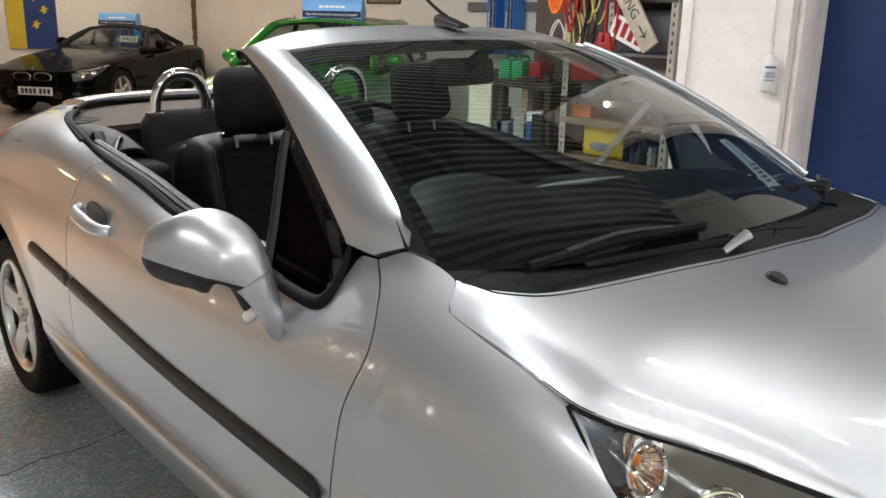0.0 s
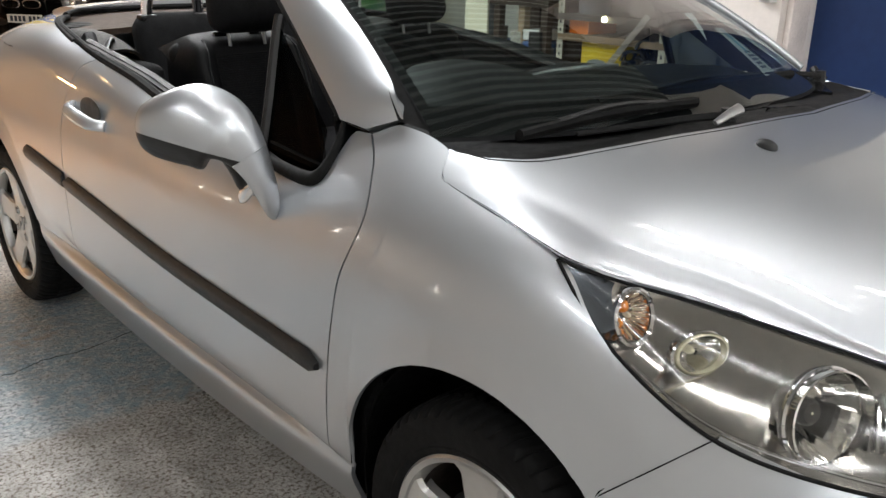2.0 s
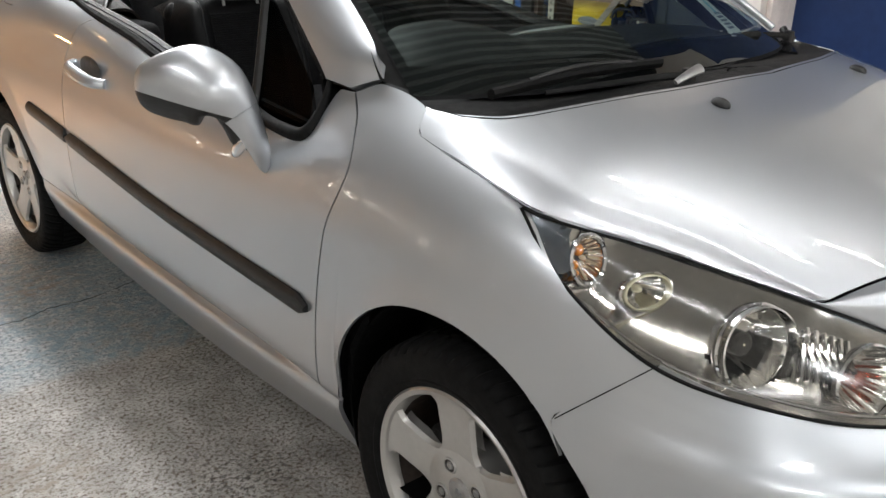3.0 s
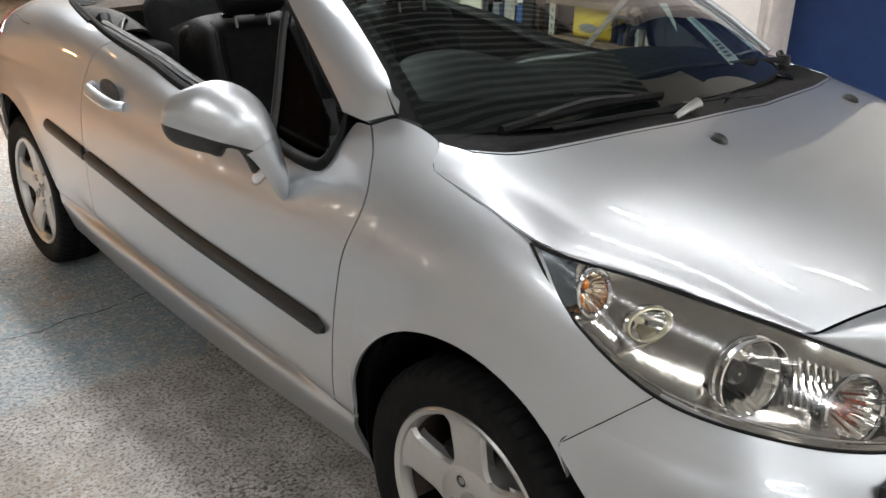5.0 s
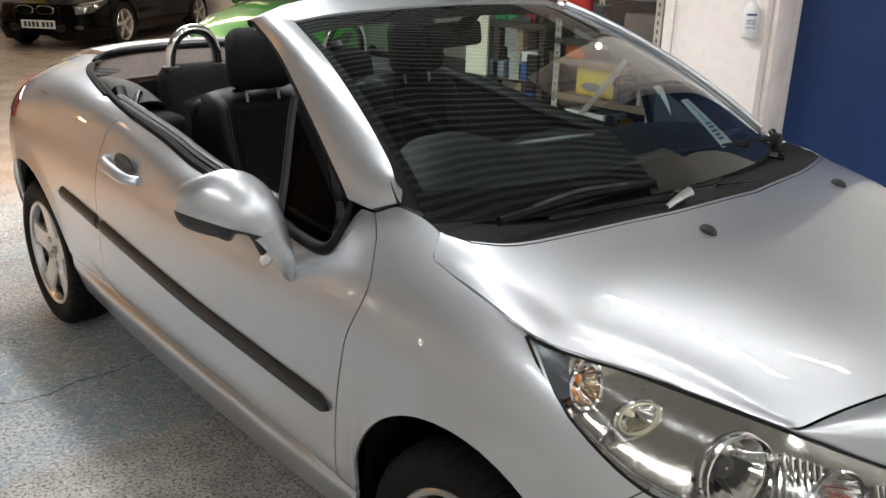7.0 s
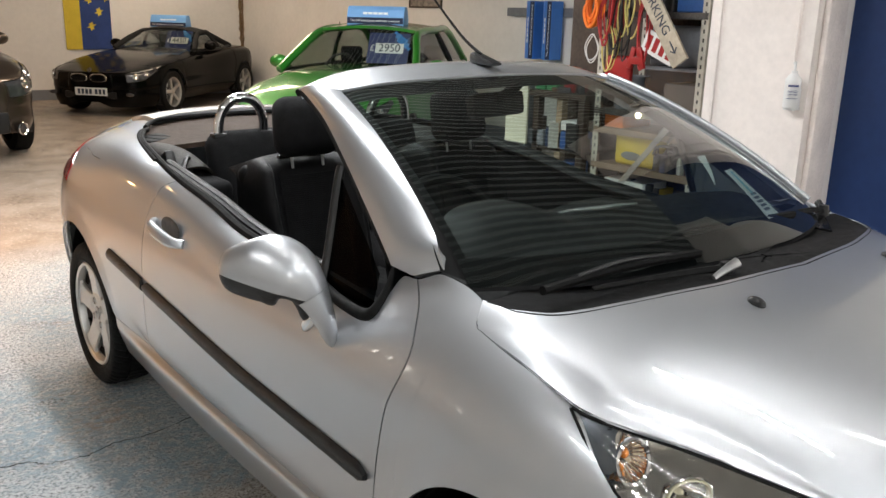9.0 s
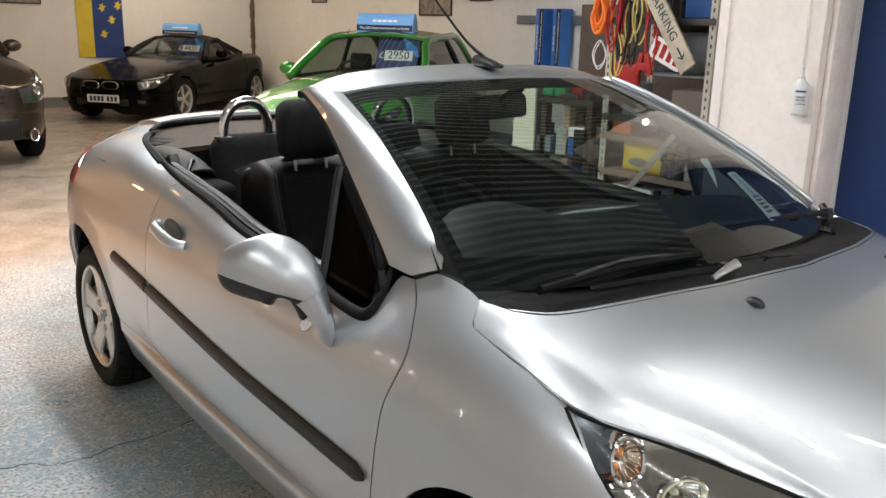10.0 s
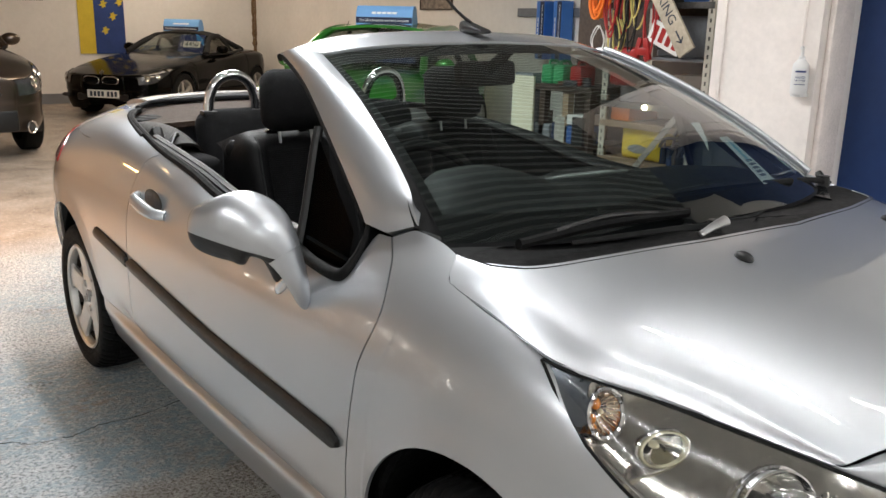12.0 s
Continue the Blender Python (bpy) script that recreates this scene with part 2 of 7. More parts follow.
# ---- the room ----
X0, X1, Y0, Y1, H = -6.5, 5.7, -7.5, 14.5, 3.7
bm = bmesh.new()
box(bm, X0 - 0.3, Y0 - 0.3, -0.3, X1 + 0.3, Y1 + 0.3, 0.0)
tagged(part("floor", bm, FLOOR, None, smooth=False), "worn grey and pale blue painted concrete workshop floor", "floor", kind="structure")
rnd = random.Random(5)
crack = [(-2.6, 2.35), (-2.1, 2.20), (-1.7, 2.06), (-1.28, 1.99), (-1.20, 1.937), (-1.06, 1.911), (-0.96, 1.944), (-0.82, 1.935), (-0.60, 1.99)]
crack = [(rom(crack, i / 90)[0] + rnd.uniform(-0.004, 0.004), rom(crack, i / 90)[1] + rnd.uniform(-0.006, 0.006)) for i in range(91)]
b = grid(lambda u, v: (crack[int(u * 90 + 0.5)][0], crack[int(u * 90 + 0.5)][1] + (v - 0.5) * (0.002 + 0.0045 * abs(math.sin(7 * u + 1.3 * math.sin(31 * u)))), 0.0012), 90, 1)
solo("floor_crack", b, FRITK, "thin dark crack running across the painted floor", "floor crack", kind="structure")


def wall(name, x0, y0, x1, y1, material, label, z0=0.0, z1=H):
    b = bmesh.new()
    box(b, x0, y0, z0, x1, y1, z1)
    return tagged(part(name, b, material, None, smooth=False), label, "wall", kind="structure")


wall("wall_north", X0 - 0.3, Y1, X1 + 0.3, Y1 + 0.3, WHITEW, "cream white painted workshop wall with stains")
wall("wall_east", X1, Y0, X1 + 0.3, Y1, WHITEW, "cream white painted workshop wall with stains")
wall("wall_west", X0 - 0.3, Y0, X0, Y1, WHITEW, "cream white painted workshop wall")
wall("wall_south", X0 - 0.3, Y0 - 0.3, X1 + 0.3, Y0, WHITEW, "cream white painted workshop wall")
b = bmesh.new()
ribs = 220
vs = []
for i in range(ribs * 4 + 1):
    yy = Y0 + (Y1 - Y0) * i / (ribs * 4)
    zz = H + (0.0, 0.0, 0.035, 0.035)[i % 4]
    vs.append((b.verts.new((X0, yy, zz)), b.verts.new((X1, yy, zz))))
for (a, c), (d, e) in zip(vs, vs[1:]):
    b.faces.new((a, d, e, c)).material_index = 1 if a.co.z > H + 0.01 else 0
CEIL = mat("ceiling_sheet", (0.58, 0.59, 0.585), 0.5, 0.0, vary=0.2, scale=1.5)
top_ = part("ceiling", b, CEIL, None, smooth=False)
# recesses painted darker than the sheets, standing in for shade between the ribs
top_.data.materials.append(mat("ceiling_recess_shade", (0.12, 0.12, 0.12), 0.7, vary=0.2))
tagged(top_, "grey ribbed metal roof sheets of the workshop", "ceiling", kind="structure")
for nm, bx in (("baseboard_north", (X0, Y1 - 0.012, 0.0, X1 - 0.012, Y1, 0.17)), ("baseboard_east", (X1 - 0.012, 5.0, 0.0, X1, Y1, 0.17))):
    b = bmesh.new()
    box(b, *bx)
    tagged(part(nm, b, GREYW, None, smooth=False), "grey painted band along the wall foot", "baseboard", kind="structure")

# ceiling tubes, all out of view and set by the light they give
LAMPW = mat("tube_glow", (1.0, 0.97, 0.93), 0.5, emit=40.0, vary=0.0)
FIXW = mat("lamp_housing", (0.7, 0.7, 0.7), 0.4, vary=0.05)


def strip_light(x, y, z, length, along="x", power=1.0, tint=(0.96, 0.985, 1.0), wide=0.2):
    t = thing("unseen_batten", "white batten lamp under the roof, out of view, added for its light", "ceiling light", pose(x, y, z, 0, 0, {"x": 0, "y": 90}.get(along, along)), "ceiling lights")
    b = bmesh.new()
    box(b, -length / 2, -0.06, 0.0, length / 2, 0.06, 0.06, 0.01)
    part("housing", b, FIXW, t)
    b = bmesh.new()
    cyl(b, 0.018, 0.018, length * 0.96, 12, pose(0, 0, -0.022, 0, 90, 0))
    part("tube", b, LAMPW, t, "glowing white tube")
    for xx in (-length * 0.35, length * 0.35):
        b = bmesh.new()
        cyl(b, 0.004, 0.004, H - z - 0.06, 6, pose(xx, 0, 0.06 + (H - z - 0.06) / 2))
        part("hanger", b, STEEL, t)
    la = bpy.data.lights.new("tube_light", "AREA")
    la.shape, la.size, la.size_y, la.energy, la.color = "RECTANGLE", length, wide if power > 0.1 else 0.02, TUBE * power, tint
    lo = new("tube_light", la)
    lo.matrix_basis = pose(x, y, z - 0.06, 0, 0, {"x": 0, "y": 90}.get(along, along))


# lamps over the car follow its highlights and shadow; the rest are added fill
for lx, ly, ln, al, pw in ((-3.2, -0.4, 1.8, "y", 0.55), (-0.1, 5.3, 1.8, "y", 1.3), (-0.25, 2.3, 1.8, "y", 1.45), (-0.80, 0.52, 1.4, "y", 0.085), (0.0, -0.62, 1.05, "y", 0.10), (1.8, -3.0, 1.6, "y", 0.85), (-0.35, -2.7, 1.2, "y", 1.05), (4.6, 0.4, 1.5, "y", 0.6), (1.2, 5.0, 1.4, "y", 2.4), (-3.4, -5.4, 1.8, "x", 2.4), (0.66, -1.15, 0.5, -41, 0.01)):
    strip_light(lx, ly, 3.1, ln, al, pw, wide=1.1 if ly > 3 else 0.22)
# warm fill added to brighten the back walls
for lx, ly, ln, al in ((1.6, 8.4, 1.5, "x"), (3.2, 10.0, 1.5, "x"), (3.6, 12.9, 1.5, "x")):
    strip_light(lx, ly, 3.1, ln, al, 0.75, (1.0, 0.76, 0.52), 0.6)


# warm pendants out of view, added for the orange light on floor and paint
WARMG = mat("warm_lamp_glow", (1.0, 0.62, 0.28), 0.5, emit=12.0, vary=0.0)
for wx, wy, wp, ws in ((-1.7, 5.0, 0.95, 100), (-4.4, 11.3, 2.9, 170)):
    t = thing("unseen_pendant", "out-of-view pendant with a warm glowing bulb, added for its light", "lamp", pose(wx, wy, 2.75), "warm pendant lamps")
    part("shade", lathe([(0.02, 0.16), (0.05, 0.15), (0.10, 0.10), (0.20, 0.0), (0.205, -0.005)], 28, pose(0, 0, 0)), FIXW, t, thick=0.004)
    b = bmesh.new()
    ball(b, 0.06, 0.06, 0.07, pose(0, 0, 0.02), 16)
    part("bulb", b, WARMG, t, "warm glowing bulb")
    b = bmesh.new()
    cyl(b, 0.004, 0.004, H - 2.9, 6, pose(0, 0, 0.16 + (H - 2.9) / 2))
    part("cord", b, BLACKP, t)
    la = bpy.data.lights.new("warm_light", "AREA")
    la.shape, la.size, la.energy, la.color, la.spread = "DISK", 0.35, WARM * wp, (1.0, 0.52, 0.20), radians(ws)
    lo = new("warm_light", la)
    lo.matrix_basis = pose(wx, wy, 2.72)

# glowing strips added on the unseen side wall to make glints in the paint
GLINTG = mat("glint_strip_glow", (1.0, 0.93, 0.82), 0.5, emit=14.0, vary=0.0)
for wy, wz in ((4.6, 1.2), (6.2, 1.75), (6.9, 1.75), (7.6, 1.75), (9.6, 1.3), (10.4, 1.3)):
    t = thing("glint_strip", "unseen glowing strip added to make glints in the car paint", "lamp", pose(X0, wy, wz), "wall lamps")
    b = bmesh.new()
    box(b, 0.0, -0.05, -0.30, 0.03, 0.05, 0.30, 0.006)
    part("back_plate", b, FIXW, t)
    b = bmesh.new()
    cyl(b, 0.022, 0.022, 0.52, 10, pose(0.055, 0, 0))
    part("tube", b, GLINTG, t, "glowing tube")

# ---- the silver convertible: x across (driver's side negative), y to the rear, front axle at y = 0 ----
car = thing("convertible_car", "silver metallic open-top convertible with black interior, parked on the floor", "car", LEVEL)
# long lines of the body side, as (y, half width, height), from the sill up to the shoulder
SIDE = [
    spline((-0.5, 0.76, 0.22), (0.35, 0.785, 0.205), (1.0, 0.79, 0.185), (1.7, 0.80, 0.205), (2.2, 0.80, 0.235), (2.9, 0.76, 0.26), (3.12, 0.62, 0.28)),
    spline((-0.5, 0.78, 0.33), (0.35, 0.833, 0.315), (1.0, 0.836, 0.315), (1.8, 0.838, 0.325), (2.2, 0.835, 0.345), (2.9, 0.79, 0.36), (3.12, 0.65, 0.36)),
    spline((-0.5, 0.79, 0.37), (0.35, 0.836, 0.352), (0.48, 0.828, 0.351), (0.7, 0.813, 0.350), (1.0, 0.812, 0.350), (1.8, 0.816, 0.365), (2.2, 0.838, 0.39), (2.9, 0.80, 0.40), (3.12, 0.66, 0.40)),
    spline((-0.5, 0.80, 0.43), (0.35, 0.846, 0.392), (0.6, 0.850, 0.390), (1.0, 0.852, 0.392), (1.7, 0.854, 0.410), (2.0, 0.850, 0.47), (2.3, 0.852, 0.52), (2.9, 0.815, 0.50), (3.12, 0.68, 0.48)),
    spline((-0.5, 0.80, 0.56), (-0.24, 0.848, 0.585), (0.0, 0.860, 0.59), (0.35, 0.856, 0.575), (1.0, 0.860, 0.575), (1.7, 0.863, 0.605), (2.2, 0.862, 0.63), (2.55, 0.863, 0.64), (2.9, 0.825, 0.62), (3.12, 0.69, 0.60)),
    spline((-0.5, 0.77, 0.63), (-0.3, 0.826, 0.665), (-0.1, 0.851, 0.70), (0.1, 0.860, 0.72), (0.35, 0.857, 0.72), (1.0, 0.862, 0.73), (1.7, 0.862, 0.74), (2.2, 0.866, 0.76), (2.55, 0.862, 0.77), (2.9, 0.82, 0.76), (3.12, 0.69, 0.74)),
    spline((-0.5, 0.75, 0.67), (-0.3, 0.812, 0.715), (-0.1, 0.838, 0.776), (0.1, 0.850, 0.803), (0.35, 0.852, 0.815), (0.6, 0.851, 0.806), (1.0, 0.855, 0.805), (1.7, 0.853, 0.85), (2.2, 0.850, 0.89), (2.55, 0.84, 0.895), (2.9, 0.785, 0.88), (3.12, 0.66, 0.86)),
    spline((-0.5, 0.735, 0.70), (-0.3, 0.801, 0.755), (-0.1, 0.810, 0.848), (0.1, 0.815, 0.884), (0.3, 0.815, 0.897), (0.45, 0.820, 0.885), (0.62, 0.824, 0.853), (1.0, 0.822, 0.868), (1.7, 0.812, 0.945), (2.2, 0.79, 0.99), (2.55, 0.755, 0.99), (2.9, 0.69, 0.97), (3.12, 0.58, 0.95)),
    spline((-0.5, 0.72, 0.73), (-0.3, 0.785, 0.79), (-0.082, 0.771, 0.903), (0.06, 0.763, 0.931), (0.19, 0.756, 0.954), (0.28, 0.762, 0.964), (0.38, 0.768, 0.958), (0.475, 0.779, 0.937), (0.62, 0.796, 0.884), (1.0, 0.797, 0.893), (1.7, 0.787, 0.976), (2.2, 0.745, 1.024), (2.55, 0.67, 1.028), (2.9, 0.56, 1.014), (3.12, 0.49, 0.99)),
    spline((-0.5, 0.66, 0.76), (-0.3, 0.73, 0.83), (-0.082, 0.69, 0.940), (0.13, 0.695, 0.985), (0.235, 0.702, 1.003), (0.355, 0.702, 1.026), (0.475, 0.728, 1.016), (0.62, 0.760, 0.925), (0.75, 0.768, 0.900), (1.0, 0.766, 0.912), (1.25, 0.765, 0.93),
           (1.4, 0.762, 0.962), (1.7, 0.757, 0.998), (2.0, 0.722, 1.03), (2.2, 0.688, 1.045), (2.4, 0.625, 1.05), (2.5, 0.57, 1.05), (2.7, 0.47, 1.052), (2.9, 0.42, 1.045), (3.12, 0.40, 1.02)),
]
# where the skin ends above: lamp, bonnet, windscreen pillar, side window, open cabin
RIM = [(-0.5, 0.73, 0.725), (-0.374, 0.786, 0.742), (-0.2, 0.792, 0.815), (-0.083, 0.768, 0.905), (0.06, 0.760, 0.932), (0.175, 0.753, 0.953), (0.197, 0.749, 0.958), (0.230, 0.707, 0.998), (0.30, 0.697, 1.012), (0.355, 0.704, 1.027), (0.415, 0.740, 1.002), (0.463, 0.747, 1.000),
       (0.475, 0.774, 0.946), (0.487, 0.803, 0.905), (0.512, 0.812, 0.888), (0.59, 0.800, 0.885), (0.72, 0.778, 0.887)]
RIM += [(y, *SIDE[9](y)) for y in (0.85, 1.0, 1.25, 1.4, 1.7, 2.0, 2.2, 2.4, 2.6, 2.8, 3.12)]
ROWS_S = 8
ARCH = [(0.0, 0.356, 0.344), (2.535, 0.36, 0.338)]
STEP, FINE = 0.004, 10


def soften(a, sigma):
    """Rounds an array along its first axis."""
    if sigma <= 0:
        return a
    n = int(3 * sigma)
    k = np.exp(-0.5 * (np.arange(-n, n + 1) / sigma) ** 2)
    k /= k.sum()
    lead = 2 * a[:1] - a[n:0:-1]
    tail = 2 * a[-1:] - a[-2:-n - 2:-1]
    p = np.concatenate([lead, a, tail])
    return np.apply_along_axis(lambda c: np.convolve(c, k, "valid"), 0, p)


ROWN = int(3.64 / STEP) + 2
LINES = [soften(np.array([c(-0.5 + STEP * k) for k in range(ROWN)]), 4 if i < 4 else 14 if i < 7 else 19) for i, c in enumerate(SIDE)]
TABLE = np.array([[rom([r[k] for r in LINES], j / (FINE * 9)) for j in range(FINE * 9 + 1)] for k in range(ROWN)])
TURNED = np.swapaxes(soften(np.swapaxes(TABLE, 0, 1).copy(), 5.0), 0, 1)
BLENDED = np.clip((np.arange(FINE * 9 + 1) - 3.6 * FINE) / FINE, 0, 1)[None, :, None]
TABLE = TABLE * (1 - BLENDED) + TURNED * BLENDED
# a soft flare round each wheel arch
for yc, zc, r in ARCH:
    dist = np.hypot((-0.5 + STEP * np.arange(ROWN))[:, None] - yc, TABLE[:, :, 1] - zc) - r
    flare = np.clip(1 - dist / 0.075, 0, 1) ** 1.6 * np.clip((TABLE[:, :, 1] - 0.36) / 0.10, 0, 1) * np.clip((0.78 - TABLE[:, :, 1]) / 0.06, 0, 1)
    flare *= np.clip((0.405 - np.abs(-0.5 + STEP * np.arange(ROWN) - yc)) / 0.12, 0, 1)[:, None]
    TABLE[:, :, 0] += 0.011 * flare
ENDS = []
for y, w, z in RIM:
    row = TABLE[int(round((y + 0.5) / STEP))]
    ts = np.arange(5.5, 9.0, 0.01)
    ws_, zs_ = np.interp(ts * FINE, np.arange(len(row)), row[:, 0]), np.interp(ts * FINE, np.arange(len(row)), row[:, 1])
    ENDS.append((y, float(ts[np.argmin(np.hypot(ws_ - w, zs_ - z))])))
ENDS = spline(*ENDS)


def body(y, s):
    """Half width and height of the skin at y, s from the sill (0) to the top edge (1)."""
    k = min(max((y + 0.5) / STEP, 0.0), ROWN - 1.001)
    i = int(k)
    f = k - i
    t = (8 * s if s <= 0.5 else 4 + (2 * s - 1) * (ENDS(y) - 4)) * FINE
    t = min(max(t, 0.0), FINE * 9 - 0.001)
    j = int(t)
    g = t - j
    a, b_ = TABLE[i], TABLE[i + 1]
    p = (a[j] * (1 - g) + a[j + 1] * g) * (1 - f) + (b_[j] * (1 - g) + b_[j + 1] * g) * f
    return float(p[0]), float(p[1])


def width_at(y, z):
    """Half width of the skin at a height."""
    row = TABLE[min(max(int(round((y + 0.5) / STEP)), 0), ROWN - 1)]
    return float(row[int(np.argmin(np.abs(row[:, 1] - z))), 0])


LOWS = {}


def low(y, s0):
    """The lowest s of the skin at y: the sill, or the wheel arch."""
    for yc, zc, r in ARCH:
        if abs(y - yc) < r:
            key = round(y, 3)
            if key not in LOWS:
                top = zc + math.sqrt(max(0.0, r * r - (key - yc) ** 2))
                a, b = 0.0, 1.0
                for _ in range(18):
                    m = (a + b) / 2
                    a, b = (m, b) if body(key, m)[1] < top else (a, m)
                LOWS[key] = a
            return max(s0, LOWS[key])
    return s0


def panel(yf, yb, s0, s1, nu, nv, side, inset=0.0):
    """A sheet of the body side between the seams yf(s) and yb(s)."""
    def f(u, v):
        lo = s0
        for _ in range(6):
            lo = low(yf(lo) + (yb(lo) - yf(lo)) * u, s0)
        s = lo + (s1 - lo) * v
        y = yf(s) + (yb(s) - yf(s)) * u
        w, z = body(y, s)
        return (side * (w - inset), y, z)
    return grid(f, nu, nv, flip=side < 0)


S_SILL = 2.0 / ROWS_S


def seam_nose(s):
    """The seam between wing and bumper: a slanting line from the arch to the lamp."""
    y = -0.3
    for _ in range(8):
        z = body(y, s)[1]
        y = max(-0.374, -0.243 - (z - 0.614) * 1.023) if z > 0.614 else max(-0.34, -0.243 - (0.614 - z) * 0.45)
    return y


SEAM_Z = spline((0.34, 0.418), (0.45, 0.412), (0.56, 0.398), (0.74, 0.360), (0.87, 0.316), (0.95, 0.358), (1.0, 0.418))


@functools.lru_cache(maxsize=None)
def seam_door(s):
    """The seam between wing and door, bowed forward at the shoulder."""
    y = 0.38
    for _ in range(24):
        y = 0.6 * y + 0.4 * SEAM_Z(body(y, s)[1])
    return y


seam_rear = spline((0.0, 1.78), (0.3, 1.80), (0.5, 1.79), (0.75, 1.755), (0.9, 1.735), (1.0, 1.70))
GAP = 0.0019
for side in (-1, 1):
    part("front_wing", panel(seam_nose, lambda s: seam_door(s) - GAP, S_SILL, 1.0, 96, 30, side), SILVER, car, thick=0.007)
    part("rear_wing", panel(lambda s: seam_rear(s) + GAP, lambda s: 3.12, S_SILL, 1.0, 96, 30, side), SILVER, car, thick=0.007)
    door = part("door", panel(lambda s: seam_door(s) + GAP, lambda s: seam_rear(s) - GAP, S_SILL, 1.0, 150, 40, side), SILVER, car, thick=0.006)
    part("sill", panel(lambda s: 0.352, lambda s: 2.19, 0.0, S_SILL - 0.004, 40, 10, side), SILVER, car, thick=0.01)
    # dark liner behind the gaps
    part("inner_shell", panel(lambda s: -0.3, lambda s: 3.05, 0.05, 0.97, 60, 12, side, 0.03), FRITK, car)

    # rub strip, in two lengths, on the door and on the wing behind it
    def strip(y0, y1, cut):
        def sec(u):
            y = y0 + (y1 - y0) * u
            s0 = spline((0.4, 4.0 / ROWS_S - 0.018), (1.7, 4.0 / ROWS_S + 0.018), (2.15, 4.0 / ROWS_S + 0.03))(y)
            w, z = body(y, s0)
            return y, w, z
        b = bmesh.new()
        rings, n = [], 46
        for i in range(n + 1):
            y, w, z = sec(i / n)
            k = min(1.0, (1 - abs(2 * i / n - 1)) * cut + 0.35)
            hh = 0.024 * k
            rings.append([b.verts.new((side * (w + dx), y, z + dz * hh)) for dx, dz in ((-0.006, -1), (0.006, -0.95), (0.0125, -0.6), (0.014, 0.1), (0.012, 0.65), (0.005, 1.0), (-0.006, 1.0))])
        for a, c in zip(rings, rings[1:]):
            for k in range(6):
                b.faces.new((a[k], c[k], c[k + 1], a[k + 1]) if side > 0 else (a[k], a[k + 1], c[k + 1], c[k]))
        b.faces.new(rings[0][::-1])
        b.faces.new(rings[-1])
        return b
    part("rub_strip", strip(0.428, 1.768, 30), BLACKP, door, "black plastic rub strip")
    part("rub_strip", strip(1.776, 2.125, 12), BLACKP, car, "black plastic rub strip")

# bonnet
# (half width, y, height) of its shut line, from the windscreen forward
HOOD_EDGE = [(0.704, 0.230, 0.998), (0.748, 0.194, 0.957), (0.757, 0.06, 0.932), (0.765, -0.083, 0.905), (0.655, -0.275, 0.860), (0.545, -0.475, 0.812)]
SHUT = spline(*[(i, *p) for i, p in enumerate(HOOD_EDGE)])
# how the rear edge swings forward from each corner
SWING = spline((0.0, 1.0), (0.012, 0.85), (0.047, 0.68), (0.096, 0.535), (0.237, 0.35), (0.435, 0.19), (0.63, 0.08), (1.0, 0.0))
HN, HM = 60, 200


CREST = spline((-0.66, 0.818), (-0.63, 0.84), (-0.45, 0.94), (-0.29, 0.987), (-0.19, 1.011), (-0.12, 1.023), (-0.065, 1.031), (0.0, 1.039), (0.09, 1.052), (0.24, 1.064))
YS = np.arange(-0.66, 0.241, 0.01)
SIDES = np.array([SHUT(1 + 4 * k / 300) for k in range(301)])[::-1]
SIDES = np.concatenate([[(0.445, -0.66, 0.768)], SIDES, [(0.745, 0.24, 0.966)]])
CRESTS = soften(np.array([[CREST(y)] for y in YS]), 8.0)[:, 0]


def hood_height(x, y):
    """Height of the bonnet: a low flange by the shut line, a crease, then the domed middle."""
    xe, ze, zc = np.interp(y, SIDES[:, 1], SIDES[:, 0]), np.interp(y, SIDES[:, 1], SIDES[:, 2]), np.interp(y, YS, CRESTS)
    q = max(0.0, 1 - abs(x) / xe)
    power = 2.4 + 1.4 * min(1.0, max(0.0, (y + 0.42) / 0.62)) ** 2
    k = min(1.0, max(0.0, (y + 0.14) / 0.32))
    roll = 0.022 * k * k * (3 - 2 * k)
    groove = 0.0075 * min(1.0, max(0.0, (0.22 - y) / 0.20)) * min(1.0, max(0.0, (y + 0.62) / 0.12))
    qc = float(np.interp(y, (-0.5, -0.40, -0.317, -0.233, -0.146, -0.04, 0.08, 0.158, 0.22), (0.035, 0.056, 0.079, 0.088, 0.093, 0.088, 0.060, 0.040, 0.03)))
    dip = math.exp(-(math.sqrt((q - qc) ** 2 + 0.00006) - 0.0077) / (0.6 * qc if q < qc else 0.075)) * min(1.0, q / (0.6 * qc))
    return ze + roll * (1 - max(0.0, 1 - q / 0.10) ** 2) + (zc - ze - roll) * (1 - (1 - q) ** power) - groove * dip


def hood_table():
    """Points of the bonnet between its shut lines."""
    t = np.zeros((HN + 1, HM + 1, 3))
    for i in range(HN + 1):
        u = i / HN
        e = SHUT(5 * u)
        w = (HOOD_EDGE[0][1] - e[1]) / (HOOD_EDGE[0][1] - HOOD_EDGE[5][1])
        for j in range(HM // 2 + 1):
            q = 2 * j / HM
            x = e[0] * (1 - q)
            y0 = -0.065 + (HOOD_EDGE[0][1] + 0.065) * SWING(q)
            y1 = -0.63 + (HOOD_EDGE[5][1] + 0.63) * (1 - q) ** 1.6
            y = y0 + (y1 - y0) * w
            z = hood_height(x, y)
            t[i, j] = (x, y, z)
            t[i, HM - j] = (-x, y, z)
    return t


